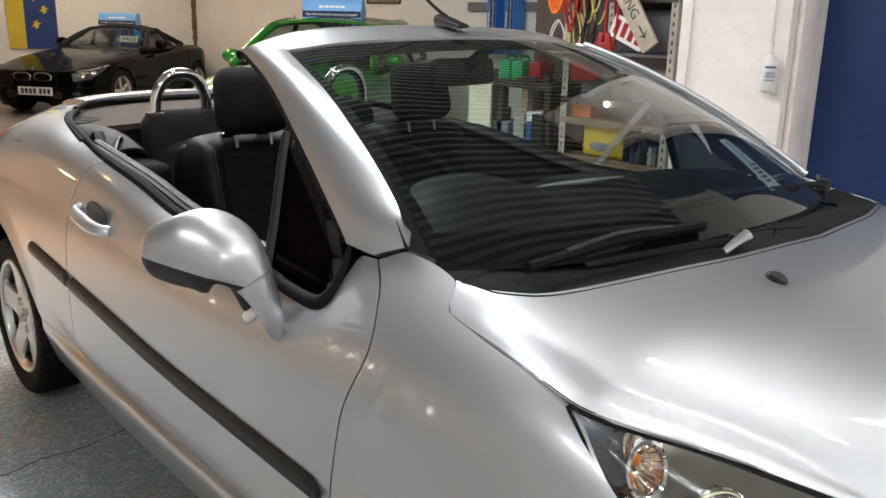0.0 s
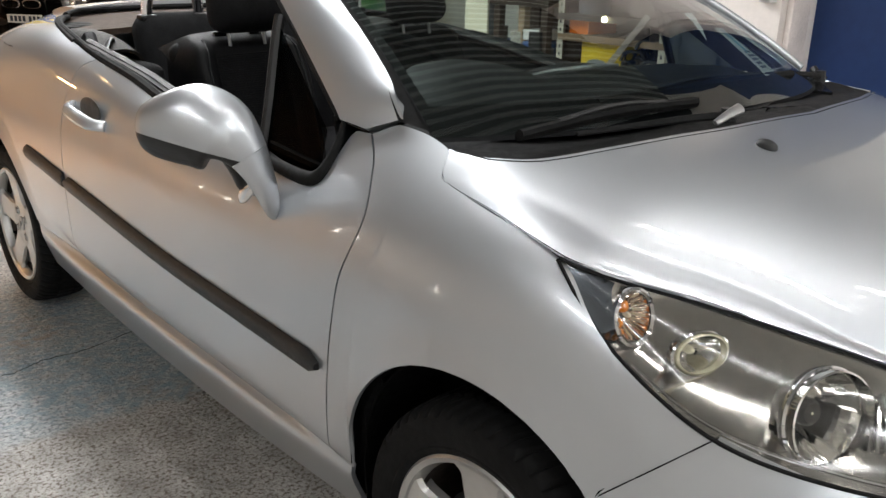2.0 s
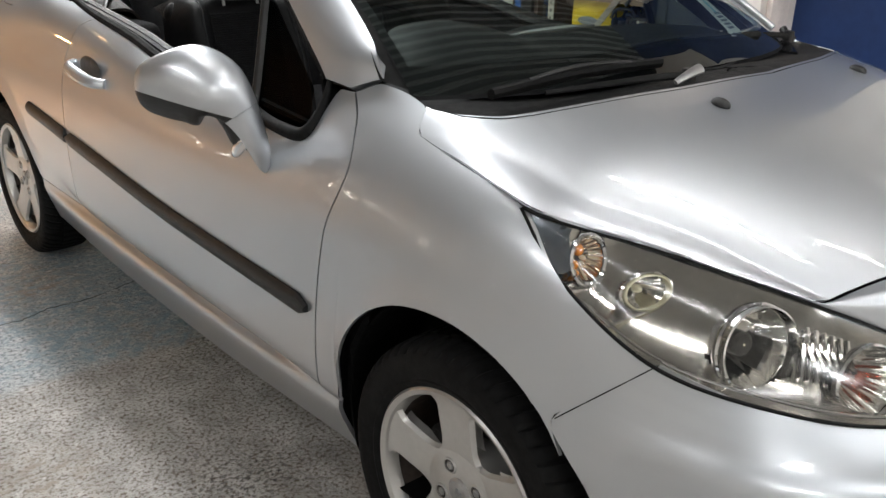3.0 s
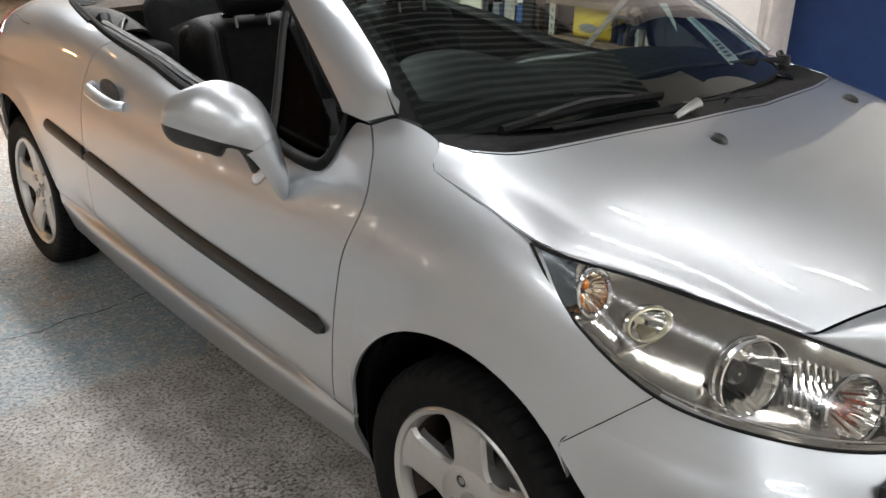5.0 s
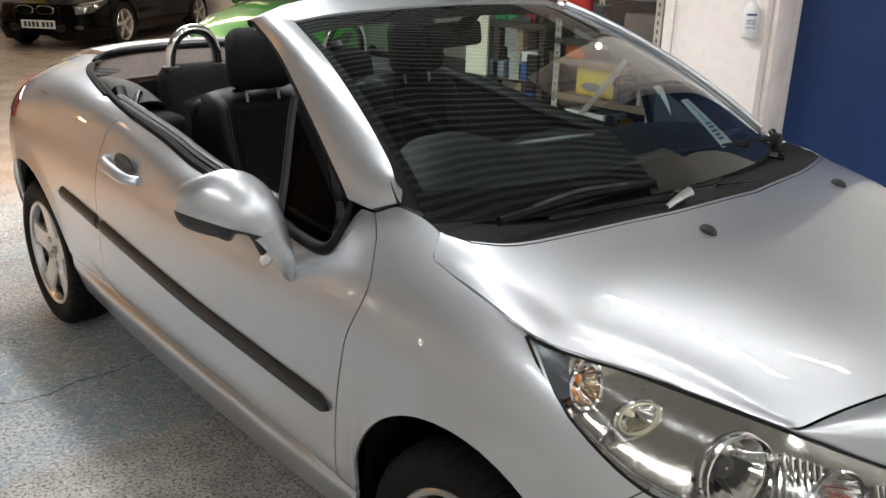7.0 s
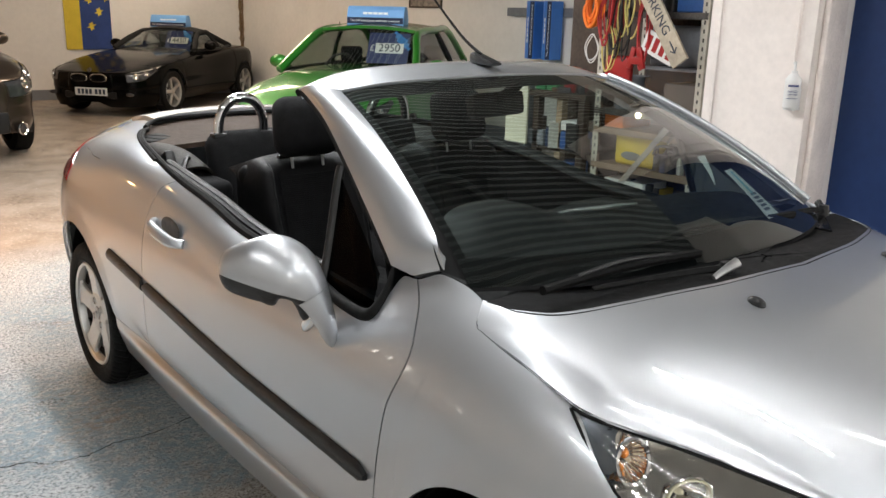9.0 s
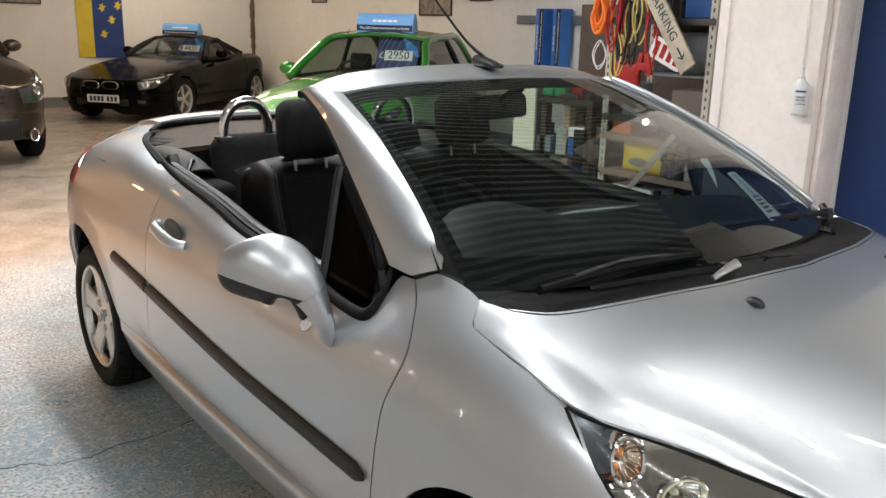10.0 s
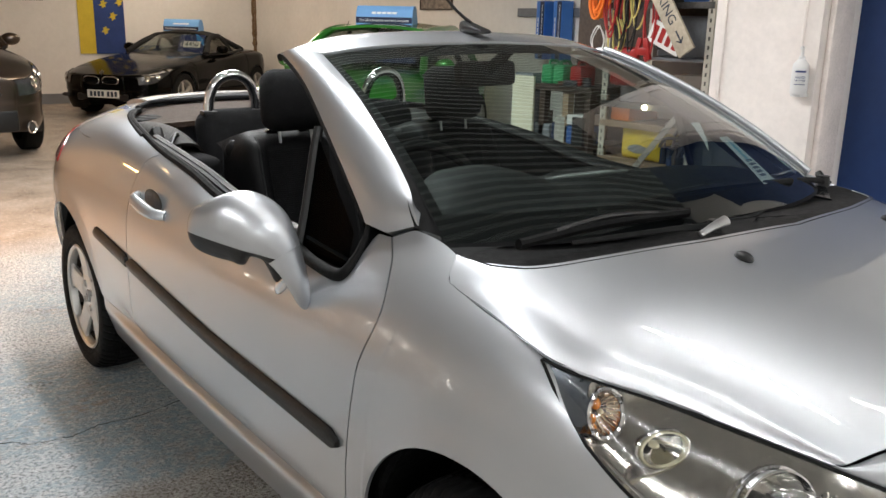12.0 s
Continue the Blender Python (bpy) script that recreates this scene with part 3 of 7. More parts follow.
HOODT = hood_table()


def hood(u, v):
    x, y = min(max(u, 0.0), 1.0) * HN, min(max(v, 0.0), 1.0) * HM
    i, j = min(int(x), HN - 1), min(int(y), HM - 1)
    f, g = x - i, y - j
    return Vector((HOODT[i, j] * (1 - g) + HOODT[i, j + 1] * g) * (1 - f) + (HOODT[i + 1, j] * (1 - g) + HOODT[i + 1, j + 1] * g) * f)


part("bonnet", grid(hood, HN, HM, flip=True), SILVER, car, thick=0.003)

for v0 in (0.0, 1.0):
    b = tube([hood(0.03 + 0.78 * i / 20, v0) + Vector((-0.002 if v0 < 0.5 else 0.002, 0, 0.0005)) for i in range(21)], 0.0012, 6, 80)
    part("bonnet_gap", b, FRITK, car, "dark shut line of the bonnet")

# nose: bumper with its upper piece
LAMP_LOW = [(0.786, -0.374, 0.742), (0.70, -0.525, 0.704), (0.572, -0.640, 0.684), (0.45, -0.715, 0.676), (0.36, -0.755, 0.68), (0.18, -0.80, 0.68), (0.0, -0.81, 0.68)]
BUMP_MID = [(0.852, -0.243, 0.614), (0.79, -0.50, 0.585), (0.645, -0.675, 0.57), (0.47, -0.765, 0.565), (0.36, -0.79, 0.565), (0.18, -0.825, 0.565), (0.0, -0.835, 0.565)]
BUMP_LOW = [(0.84, -0.335, 0.40), (0.77, -0.53, 0.36), (0.63, -0.68, 0.34), (0.46, -0.76, 0.33), (0.36, -0.785, 0.33), (0.18, -0.815, 0.33), (0.0, -0.825, 0.33)]
BUMP_END = [(0.80, -0.36, 0.20), (0.73, -0.52, 0.18), (0.60, -0.65, 0.17), (0.45, -0.72, 0.17), (0.36, -0.745, 0.17), (0.18, -0.77, 0.17), (0.0, -0.78, 0.17)]


def both(pts, v):
    """A curve given for one half, mirrored, v from the driver's side across."""
    p = rom(pts, 1 - abs(2 * v - 1))
    return Vector((p[0] * (-1 if v < 0.5 else 1), p[1], p[2]))


def nose(u, v):
    rows = [both(c, v) for c in (LAMP_LOW, BUMP_MID, BUMP_LOW, BUMP_END)]
    rows.insert(1, rows[0] * 0.55 + rows[1] * 0.45 + Vector((0.006 * (1 if v > 0.5 else -1), -0.008, 0.0)))
    p = Vector(rom(rows, u))
    near = max(0.0, 1 - 2 * min(v, 1 - v) / 0.22) ** 2
    if near > 0:
        edge = rim_at(max(0.2, rom([(0.742,), (0.676,), (0.598,), (0.42,), (0.20,)], u)[0]))
        free = Vector(rom([both(c, 0.0) for c in (LAMP_LOW,)] + [both(LAMP_LOW, 0.0) * 0.55 + both(BUMP_MID, 0.0) * 0.45 + Vector((-0.006, -0.008, 0.0))] + [both(c, 0.0) for c in (BUMP_MID, BUMP_LOW, BUMP_END)], u))
        d = (edge - free) * near
        p += Vector((d.x * (1 if v < 0.5 else -1), d.y, d.z))
    return p


def rim_at(z):
    """The edge of the bumper at a height."""
    line, hoop = -0.2448 - (z - 0.614) * 1.010, -math.sqrt(max(0.0, 0.3555 ** 2 - max(0.0, z - 0.344) ** 2))
    y = min(line, hoop) if z > 0.58 else hoop
    return Vector((-width_at(y, z), y, z))


bumper = part("front_bumper", grid(nose, 40, 96), SILVER, car, thick=0.01)
LAMP_TOP = [(0.545, -0.477, 0.809), (0.50, -0.53, 0.788), (0.45, -0.585, 0.762), (0.36, -0.67, 0.725), (0.24, -0.76, 0.69), (0.12, -0.80, 0.68), (0.0, -0.81, 0.68)]


def nose_top(u, v):
    a, b = hood(1.0, 1 - v) + Vector((0, -0.003, -0.004)), both(LAMP_TOP, v)
    p = a.lerp(b, u)
    return p + Vector((0, -0.035, 0.028)) * math.sin(math.pi * u) * min(1.0, (a - b).length / 0.12)


part("nose_panel", grid(nose_top, 12, 60), SILVER, car, thick=0.008)
b = bmesh.new()
box(b, -0.62, -0.70, 0.20, 0.62, -0.66, 0.66)
part("bumper_beam", b, BLACKP, car)

for side in (-1, 1):
    line = [rim_at(0.742 - 0.124 * k / 12) for k in range(13)]
    part("bumper_seam", tube([(-side * (p.x - 0.0006), p.y + 0.0012, p.z) for p in line], 0.0011, 6, 40), FRITK, car, "thin dark seam between bumper and wing")

# under-bonnet tray, hides the inside
b = bmesh.new()
box(b, -0.62, -0.25, 0.25, 0.62, 0.55, 0.62, 0.03)
part("engine_bay", b, FRITK, car)
b = bmesh.new()
box(b, -0.74, 0.45, 0.17, 0.74, 2.95, 0.24, 0.02)
part("floor_pan", b, FRITK, car)


# headlamps
def lamp_parts(side):
    rest = [SHUT(4.0), (0.547, -0.478, 0.807), (0.45, -0.588, 0.760), (0.365, -0.67, 0.724)]

    def top_at(u):
        """Upper edge of the lamp: under the bonnet's edge, then down along the nose."""
        if u < 0.6:
            p = SHUT(3 + u / 0.4 if u < 0.4 else 4 + (u - 0.4) / 0.2)
            return Vector((p[0] + 0.002, p[1] - 0.001, p[2] - 0.004))
        return Vector(rom(rest, 1 / 3 + (u - 0.6) / 0.4 * 2 / 3))
    bot = [(0.769, -0.082, 0.899), (0.794, -0.20, 0.815), (0.788, -0.372, 0.743), (0.70, -0.523, 0.706), (0.575, -0.636, 0.686), (0.385, -0.742, 0.682)]

    def skin(bulge, back):
        def f(u, v):
            p, q = top_at(u), Vector(rom(bot, u))
            m = p.lerp(q, v)
            out = Vector((0.55 - 0.25 * u, -0.5 - 0.3 * u, 0.55)).normalized()
            m = m + out * (bulge * 4 * v * (1 - v) * min(1.0, (p - q).length / 0.12) - back)
            return (side * m.x, m.y, m.z)
        return f
    bowl = part("headlamp_bowl", grid(lambda u, v: Vector(skin(-0.075, 0.014)(u, v)), 30, 14, flip=side < 0), LAMPHOLE, car, "dark inside of the headlamp")
    loop = [skin(0.0, 0.0)(i / 20, 0.0) for i in range(21)] + [skin(0.0, 0.0)(1 - i / 20, 1.0) for i in range(21)]
    part("headlamp_seal", tube(loop, 0.0032, 6, 120), RUBBER, car, "black rubber seal")
    lens = part("headlamp_lens", grid(skin(0.03, -0.001), 36, 18, flip=side < 0), LENS, car, "slightly hazed clear lens")
    lens.visible_shadow = False

    def at(u, v, deep):
        return Vector(skin(0.03, deep)(u, v))
    aim = Vector((side * 0.34, -0.88, 0.20)).normalized()
    turn = aim.to_track_quat("Z", "Y").to_matrix().to_4x4()
    # chambers: place on the lamp, depth, radius, bowl depth, squash
    rooms = [(0.235, 0.42, 0.026, 0.027, 0.034, 1.3), (0.375, 0.40, 0.036, 0.042, 0.05, 0.66), (0.545, 0.53, 0.040, 0.064, 0.075, 1.0), (0.745, 0.56, 0.044, 0.055, 0.065, 1.0), (0.905, 0.52, 0.040, 0.036, 0.045, 1.0)]
    frames = [Matrix.Translation(at(u, v, d)) @ turn @ Matrix.Diagonal((1, q, 1, 1)) for u, v, d, r, h, q in rooms]
    back_to = [(m.inverted(), k[3]) for m, k in zip(frames, rooms)]

    def sheet(u0, u1, deep, bulge, nu, nv, v0=0.02, v1=0.98):
        """A trim sheet behind the lens, open where a chamber looks through it."""
        b = grid(lambda u, v: Vector(skin(bulge, deep)(u0 + (u1 - u0) * u, v0 + (v1 - v0) * v)), nu, nv, flip=side < 0)
        gone = []
        for f in b.faces:
            c = f.calc_center_median()
            for mi, r in back_to:
                q = mi @ c
                if math.hypot(q.x, q.y) < r * 0.98 and abs(q.z) < 0.03:
                    gone.append(f)
                    break
        bmesh.ops.delete(b, geom=gone, context="FACES")
        return b
    # grey wing at the tail, bright mask round the chambers
    part("bezel", grid(lambda u, v: Vector(skin(-0.004, 0.006)((0.005 + (0.17 + 0.07 * math.sin(math.pi * v) * (v - 0.2)) * u), 0.03 + 0.94 * v)), 12, 14, flip=side < 0), LAMPGREY, bowl, "smooth blue-grey bezel")
    part("mask", sheet(0.16, 0.995, 0.005, -0.022, 110, 44, 0.005, 0.995), LAMPMASK, bowl, "bright trim mask round the reflectors", thick=0.002)
    for vv, u0, u1 in ((0.90, 0.26, 0.97), (0.965, 0.18, 0.98)):
        part("trim_bar", tube([at(u0 + (u1 - u0) * i / 12, vv, 0.026) for i in range(13)], 0.0042, 8, 50), LAMPBOWL, bowl)

    def dish(k, name, material, label, flutes, bulb):
        u, v, deep, r, depth, squash = rooms[k]
        m = frames[k]
        n = 72
        b = bmesh.new()
        rings = []
        for i in range(11):
            q = i / 10
            rr = r * (0.16 + 0.84 * math.sqrt(q))
            rings.append([b.verts.new(m @ Vector((rr * (1 + flutes * math.cos(18 * 2 * math.pi * j / n)) * math.cos(2 * math.pi * j / n), rr * (1 + flutes * math.cos(18 * 2 * math.pi * j / n)) * math.sin(2 * math.pi * j / n), -depth * (1 - q) ** 1.1))) for j in range(n)])
        for p, q in zip(rings, rings[1:]):
            for j in range(n):
                b.faces.new((p[j], p[(j + 1) % n], q[(j + 1) % n], q[j]))
        b.faces.new(rings[0][::-1])
        o = part(name, b, material, bowl, label, thick=0.002)
        part("ring", lathe([(r, 0.002), (r + 0.003, 0.006), (r + 0.006, 0.003), (r + 0.005, -0.006), (r, -0.012)], 48, m), CHROME, o)
        bb = bmesh.new()
        ball(bb, r * 0.17, r * 0.17 / squash, r * 0.38, m @ pose(0, 0, -depth * 0.55), 14)
        part("bulb", bb, bulb, o)
        bb = bmesh.new()
        cyl(bb, r * 0.22, r * 0.16, depth * 0.35, 16, m @ pose(0, 0, -depth * 0.86))
        part("bulb_holder", bb, DARKST, o)
        return o
    ind = dish(0, "indicator", AMBERREF, "amber and silver indicator chamber", 0.03, CLEARP)
    m = frames[0]
    for dx, dy, rr in ((0.012 * side, 0.012, 0.0080), (0.019 * side, -0.006, 0.006), (0.017 * side, -0.017, 0.005)):
        bb = bmesh.new()
        ball(bb, rr, rr, rr * 1.5, m @ pose(dx, dy, -0.010), 12)
        part("amber_bulb", bb, AMBER, ind, "amber bulb")
    side_lamp = dish(1, "side_reflector", LAMPBOWL, "oval silvered side reflector", 0.0, CLEARP)
    part("barrel_ring", lathe([(0.041, -0.006), (0.042, 0.008), (0.039, 0.010), (0.038, 0.002), (0.039, -0.006)], 40, frames[1]), YELLOWED, side_lamp, "yellowed clear plastic ring")
    main = dish(2, "main_reflector", LAMPBOWL, "round silvered main reflector", 0.006, CLEARP)
    bb = lathe([(0.0, -0.018), (0.014, -0.018), (0.019, -0.024), (0.020, -0.050), (0.017, -0.062)], 28, frames[2])
    part("bulb_shield", bb, DARKST, main, "dark bulb shield")
    part("hood_ring", lathe([(0.066, 0.0), (0.068, 0.020), (0.0655, 0.021), (0.063, 0.0)], 56, frames[2]), LAMPBOWL, main, "chrome barrel round the reflector")
    dip = dish(3, "dipped_reflector", LAMPBOWL, "round fluted silvered reflector", 0.025, CLEARP)
    # red on these caps stands in for pinkish reflections in the dishes
    part("bulb_shield", lathe([(0.0, -0.012), (0.012, -0.013), (0.015, -0.02), (0.015, -0.044)], 24, frames[3]), REDDISH, dip, "bulb cap coloured for a reddish reflection")
    dish(4, "inner_reflector", LAMPBOWL, "small inner reflector", 0.03, REDDISH)
    # fluted wedges between the chambers
    for u0, u1, v0, v1, n in ((0.61, 0.70, 0.20, 0.50, 6), (0.82, 0.88, 0.25, 0.85, 5)):
        for k in range(n):
            q = (k + 0.5) / n
            uu = u0 + (u1 - u0) * q
            part("flute", tube([at(uu - 0.01, v0, 0.032), at(uu, (v0 + v1) / 2, 0.038), at(uu + 0.012, v1, 0.030)], 0.0042, 6, 8), LAMPMASK, bowl)


LAMPHOLE = mat("lamp_inside", (0.035, 0.036, 0.038), 0.35, vary=0.3, scale=20)
LAMPGREY = mat("lamp_bezel", (0.10, 0.115, 0.135), 0.30, 0.7, vary=0.15, scale=15)
LAMPMASK = mat("lamp_mask", (0.58, 0.565, 0.54), 0.13, 1.0, vary=0.10, scale=25, bump=0.04, bump_scale=25)
YELLOWED = mat("yellowed_plastic", (0.60, 0.57, 0.42), 0.15, vary=0.15, coat=0.6)
REDDISH = mat("red_reflection", (0.45, 0.14, 0.09), 0.2, 0.8, vary=0.2, scale=40)
LAMPBOWL = mat("reflector", (0.80, 0.795, 0.78), 0.07, 1.0, vary=0.06, scale=25, bump=0.03, bump_scale=22)
AMBERREF = mat("amber_reflector", (0.70, 0.62, 0.54), 0.10, 0.95, vary=0.3, scale=60)
AMBER = mat("amber", (0.60, 0.20, 0.03), 0.15, vary=0.1, coat=0.5)
CLEARP = mat("bulb_glass", (0.85, 0.8, 0.62), 0.08, vary=0.05, coat=0.6)
LENS = glass("lamp_lens", (0.97, 0.965, 0.945), 0.16)
for side in (-1, 1):
    lamp_parts(side)


# wheels
def tread_tyre(side):
    """A tyre with three ribs and blocks cut into its shoulders."""
    m = pose(0, 0, 0, 0, 90 * side, 0)
    prof = [(0.212, -0.02), (0.214, 0.078), (0.222, 0.088), (0.232, 0.0925), (0.236, 0.0915), (0.245, 0.0955), (0.272, 0.0965), (0.278, 0.0950), (0.286, 0.0935), (0.293, 0.0885), (0.299, 0.082), (0.3035, 0.072), (0.306, 0.058), (0.3075, 0.036)]
    prof += [(0.299, 0.034), (0.299, 0.029), (0.308, 0.027), (0.3085, 0.0), (0.308, -0.027), (0.299, -0.029), (0.299, -0.034), (0.3075, -0.036), (0.304, -0.07), (0.298, -0.083), (0.288, -0.092), (0.25, -0.096), (0.212, -0.08)]
    b, n = bmesh.new(), 58 * 5
    rings = []
    for r, x in prof:
        ring = []
        for k in range(n):
            a = 2 * math.pi * (k + (1.4 * (x - 0.05) / 0.01 if r > 0.285 and x > 0.03 else 0) * 0.35) / n
            cut = 0.0065 if (k % 5 == 0 and 0.035 < abs(x) < 0.0890 and r > 0.29) or (k % 5 == 2 and abs(x) < 0.028 and r > 0.305) else 0.0
            ring.append(b.verts.new(m @ Vector(((r - cut) * math.cos(a), (r - cut) * math.sin(a), x))))
        rings.append(ring)
    for p, q in zip(rings, rings[1:]):
        for k in range(n):
            b.faces.new((p[k], p[(k + 1) % n], q[(k + 1) % n], q[k]))
    return b


def wheel(side, y):
    hubx = side * 0.742
    w = thing("wheel", "", "")
    w.parent = car
    w.matrix_basis = pose(hubx, y, 0.307 if y < 1 else 0.296)
    w["label"] = "silver five-spoke alloy wheel with black tyre"
    ty = part("tyre", tread_tyre(side), RUBBER, w, "black road tyre")
    m = pose(0, 0, 0, 0, 90 * side, 0)
    part("rim", lathe([(0.199, 0.056), (0.200, 0.066), (0.206, 0.082), (0.214, 0.086), (0.218, 0.082), (0.217, 0.074)], 64, m), ALLOY, w, "silver alloy rim", thick=0.003)
    part("rim_barrel", lathe([(0.198, -0.08), (0.196, 0.02), (0.1985, 0.058)], 64, m), BRAKEDUST, w, "dusty inner barrel of the rim")
    # five broad flat spokes with deep flanks, hub, bolts
    for k in range(5):
        a0 = 2 * math.pi * k / 5 + 1.48

        def f(u, v):
            r = 0.072 + 0.134 * u
            half = 0.0455 + 0.004 * u + 0.034 * max(0, (u - 0.80) / 0.20) ** 2.2 + 0.012 * max(0, (0.3 - u) / 0.3) ** 2
            c = 2 * v - 1
            x = 0.064 + 0.012 * u - 0.010 * max(0.0, (abs(c) - 0.82) / 0.18) ** 2 + 0.004 * max(0, (u - 0.85) / 0.15) ** 2
            t, rr = c * half, r - 0.010 * c * c * u
            return (side * x, math.cos(a0) * rr - math.sin(a0) * t, math.sin(a0) * rr + math.cos(a0) * t)
        part("spoke", grid(f, 16, 16, flip=side < 0), ALLOY, w, thick=0.040)
    b = lathe([(0.0, 0.064), (0.028, 0.064), (0.040, 0.0645), (0.084, 0.0655), (0.092, 0.061), (0.096, 0.050), (0.094, 0.0)], 60, m)
    part("hub", b, ALLOY, w)
    b = lathe([(0.0, 0.070), (0.024, 0.0695), (0.0285, 0.066), (0.0295, 0.062)], 36, m)
    for k in range(4):
        box(b, -0.002, -0.012 + 0.004 * k, -0.006, 0.002, -0.009 + 0.004 * k, 0.010, m=pose(side * 0.071, 0.003, 0, 20, 0, 0))
    part("centre_cap", b, STEEL, w, "round centre cap with a raised emblem")
    for k in range(4):
        a = 2 * math.pi * k / 4 + 0.5
        mb = m @ pose(0.054 * math.cos(a), 0.054 * math.sin(a), 0)
        part("bolt_pocket", lathe([(0.0135, 0.0675), (0.0155, 0.0672), (0.0165, 0.0645)], 20, mb), ALLOY, w, thick=0.001)
        part("pocket_floor", lathe([(0.0, 0.0662), (0.0138, 0.0662)], 20, mb), DARKST, w)
        part("wheel_bolt", lathe([(0.0, 0.0695), (0.0065, 0.0695), (0.0085, 0.068), (0.009, 0.066)], 6, mb), STEEL, w)
    b = lathe([(0.05, -0.02), (0.135, -0.02), (0.135, -0.042), (0.05, -0.042)], 40, m)
    part("brake_disc", b, DARKST, w, "grey steel brake disc")
    b = bmesh.new()
    box(b, -0.03, 0.05, -0.05, 0.035, 0.13, 0.07, 0.012)
    part("brake_caliper", b, DARKST, w)
    b = lathe([(0.196, -0.08), (0.05, -0.07)], 40, m)
    part("wheel_well_back", b, BLACKP, w)


for side in (-1, 1):
    for y, zc in ((0.0, 0.31), (2.535, 0.31)):
        wheel(side, y)
        b = bmesh.new()
        m = pose(side * 0.66, y, 0.352, 0, 90 * side, 0)
        lathe([(0.342, 0.150 if y < 1 else 0.14), (0.346, 0.13), (0.35, 0.10), (0.35, -0.15), (0.0, -0.15)], 40, m, b, math.pi / 2 * (-1 if side > 0 else -1) + (0 if side > 0 else 0), math.pi * 1.5)
        for v in b.verts:
            v.co.z = max(v.co.z, 0.215)
        part("arch_liner", b, FRITK, car, thick=0.004)

# ---- windscreen frame ----
BASE = [(0.69, 0.285, 1.004), (0.50, 0.165, 1.012), (0.25, 0.085, 1.020), (0.0, 0.062, 1.024)]
TOPL = [(0.548, 1.012, 1.343), (0.40, 0.985, 1.362), (0.20, 0.965, 1.372), (0.0, 0.958, 1.376)]


def screen(u, v):
    a, c = both(BASE, v), both(TOPL, v)
    p = a.lerp(c, u)
    return p + Vector((0, -0.035, 0.055)) * 4 * u * (1 - u) * 0.55


ws = part("windscreen", grid(screen, 24, 48, flip=True), GLASS, car, "clear laminated windscreen")
ws.visible_shadow = False
FRIT = mat("black_frit", (0.003, 0.003, 0.0035), 0.6, vary=0.1, spec=0.1)
b = grid(lambda u, v: screen(-0.01 + (0.085 + 0.03 * (1 - v)) * u, 0.0 + v) + Vector((0, 0.004, -0.003)), 3, 48)
part("frit_band", b, FRIT, ws, "black printed band")
b = grid(lambda u, v: screen(0.90 + 0.10 * u, 0.0 + v) + Vector((0, 0.004, -0.003)), 3, 48)
part("frit_band", b, FRIT, ws, "black printed band")
for v0, v1 in ((0.0, 0.03), (0.988, 1.0)):
    part("frit_band", grid(lambda u, v: screen(u, v0 + (v1 - v0) * v) + Vector((0, 0.004, -0.003)), 24, 2), FRIT, ws, "black printed band")

for side in (-1, 1):
    inner = [screen(u, 0.0 if side < 0 else 1.0) + Vector((side * dx * (1.0 if side < 0 else 0.15), 0, 0)) for u, dx in ((0.075, 0.022), (0.135, 0.035), (0.22, 0.020), (0.42, 0.014), (0.7, 0.006), (1.0, 0.0))]
    if side < 0:
        inner[0] = Vector((-0.7065, 0.354, 1.030))
    outer = [(0.7475, 0.493, 1.012), (0.735, 0.54, 1.043), (0.685, 0.76, 1.18), (0.64, 0.94, 1.272), (0.612, 1.08, 1.322), (0.60, 1.145, 1.338)]

    def pillar(u, v):
        p = Vector(rom(inner, u))
        q = Vector(rom(outer, u))
        q.x *= side
        m = p.lerp(q, v)
        out = Vector((side * 0.75, -0.25, 0.55)).normalized()
        # the foot is cut in two straight lines that meet at the wing and door seam
        m += Vector((side * 0.0104, -0.0186, -0.0142)) * max(0.0, 1 - u / 0.2) ** 2 * min(v / 0.6, (1 - v) / 0.4)
        return m + out * 0.026 * min(1.0, 0.02 + 1.1 * u) * (4 * v * (1 - v)) ** 1.1
    lip = grid(lambda u, v: (screen(0.02 + 0.98 * u, 0.0 if side < 0 else 1.0) + Vector((-side * 0.012, 0.004, -0.004))).lerp(Vector(pillar(max(0.0, (u - 0.03) / 0.97), 0.02)) + Vector((side * 0.006, 0.002, -0.003)), v), 40, 4, flip=side < 0)
    if side > 0:
        lip.free()
    else:
        part("screen_lip", lip, RUBBER, car, "black bonding edge of the windscreen")
    part("screen_pillar", grid(pillar, 40, 14, flip=side > 0), SILVER, car, thick=0.02)
    b = tube([Vector(pillar(0.03 + 0.97 * i / 12, 1.0)) + Vector((-side * 0.008, 0.008, -0.005)) for i in range(13)], lambda t: 0.006 + 0.004 * min(1.0, 4 * t), 8, 50)
    part("pillar_seal", b, RUBBER, car, "black rubber seal")
    b = grid(lambda u, v: Vector(pillar(u, v)) + Vector((-side * 0.030, 0.022, -0.016)), 20, 5, flip=side < 0)
    part("pillar_trim", b, BLACKP, car)

# rod added beside the glass to show the lit edge of the passenger's pillar
b = tube([screen(0.02 + 0.98 * i / 14, 1.0) + Vector((0.010, 0.002, 0.010)) for i in range(15)], 0.0105, 10, 60)
part("pillar_glint_rod", b, SILVER, car, "silver rod added to show the lit pillar edge beside the glass")

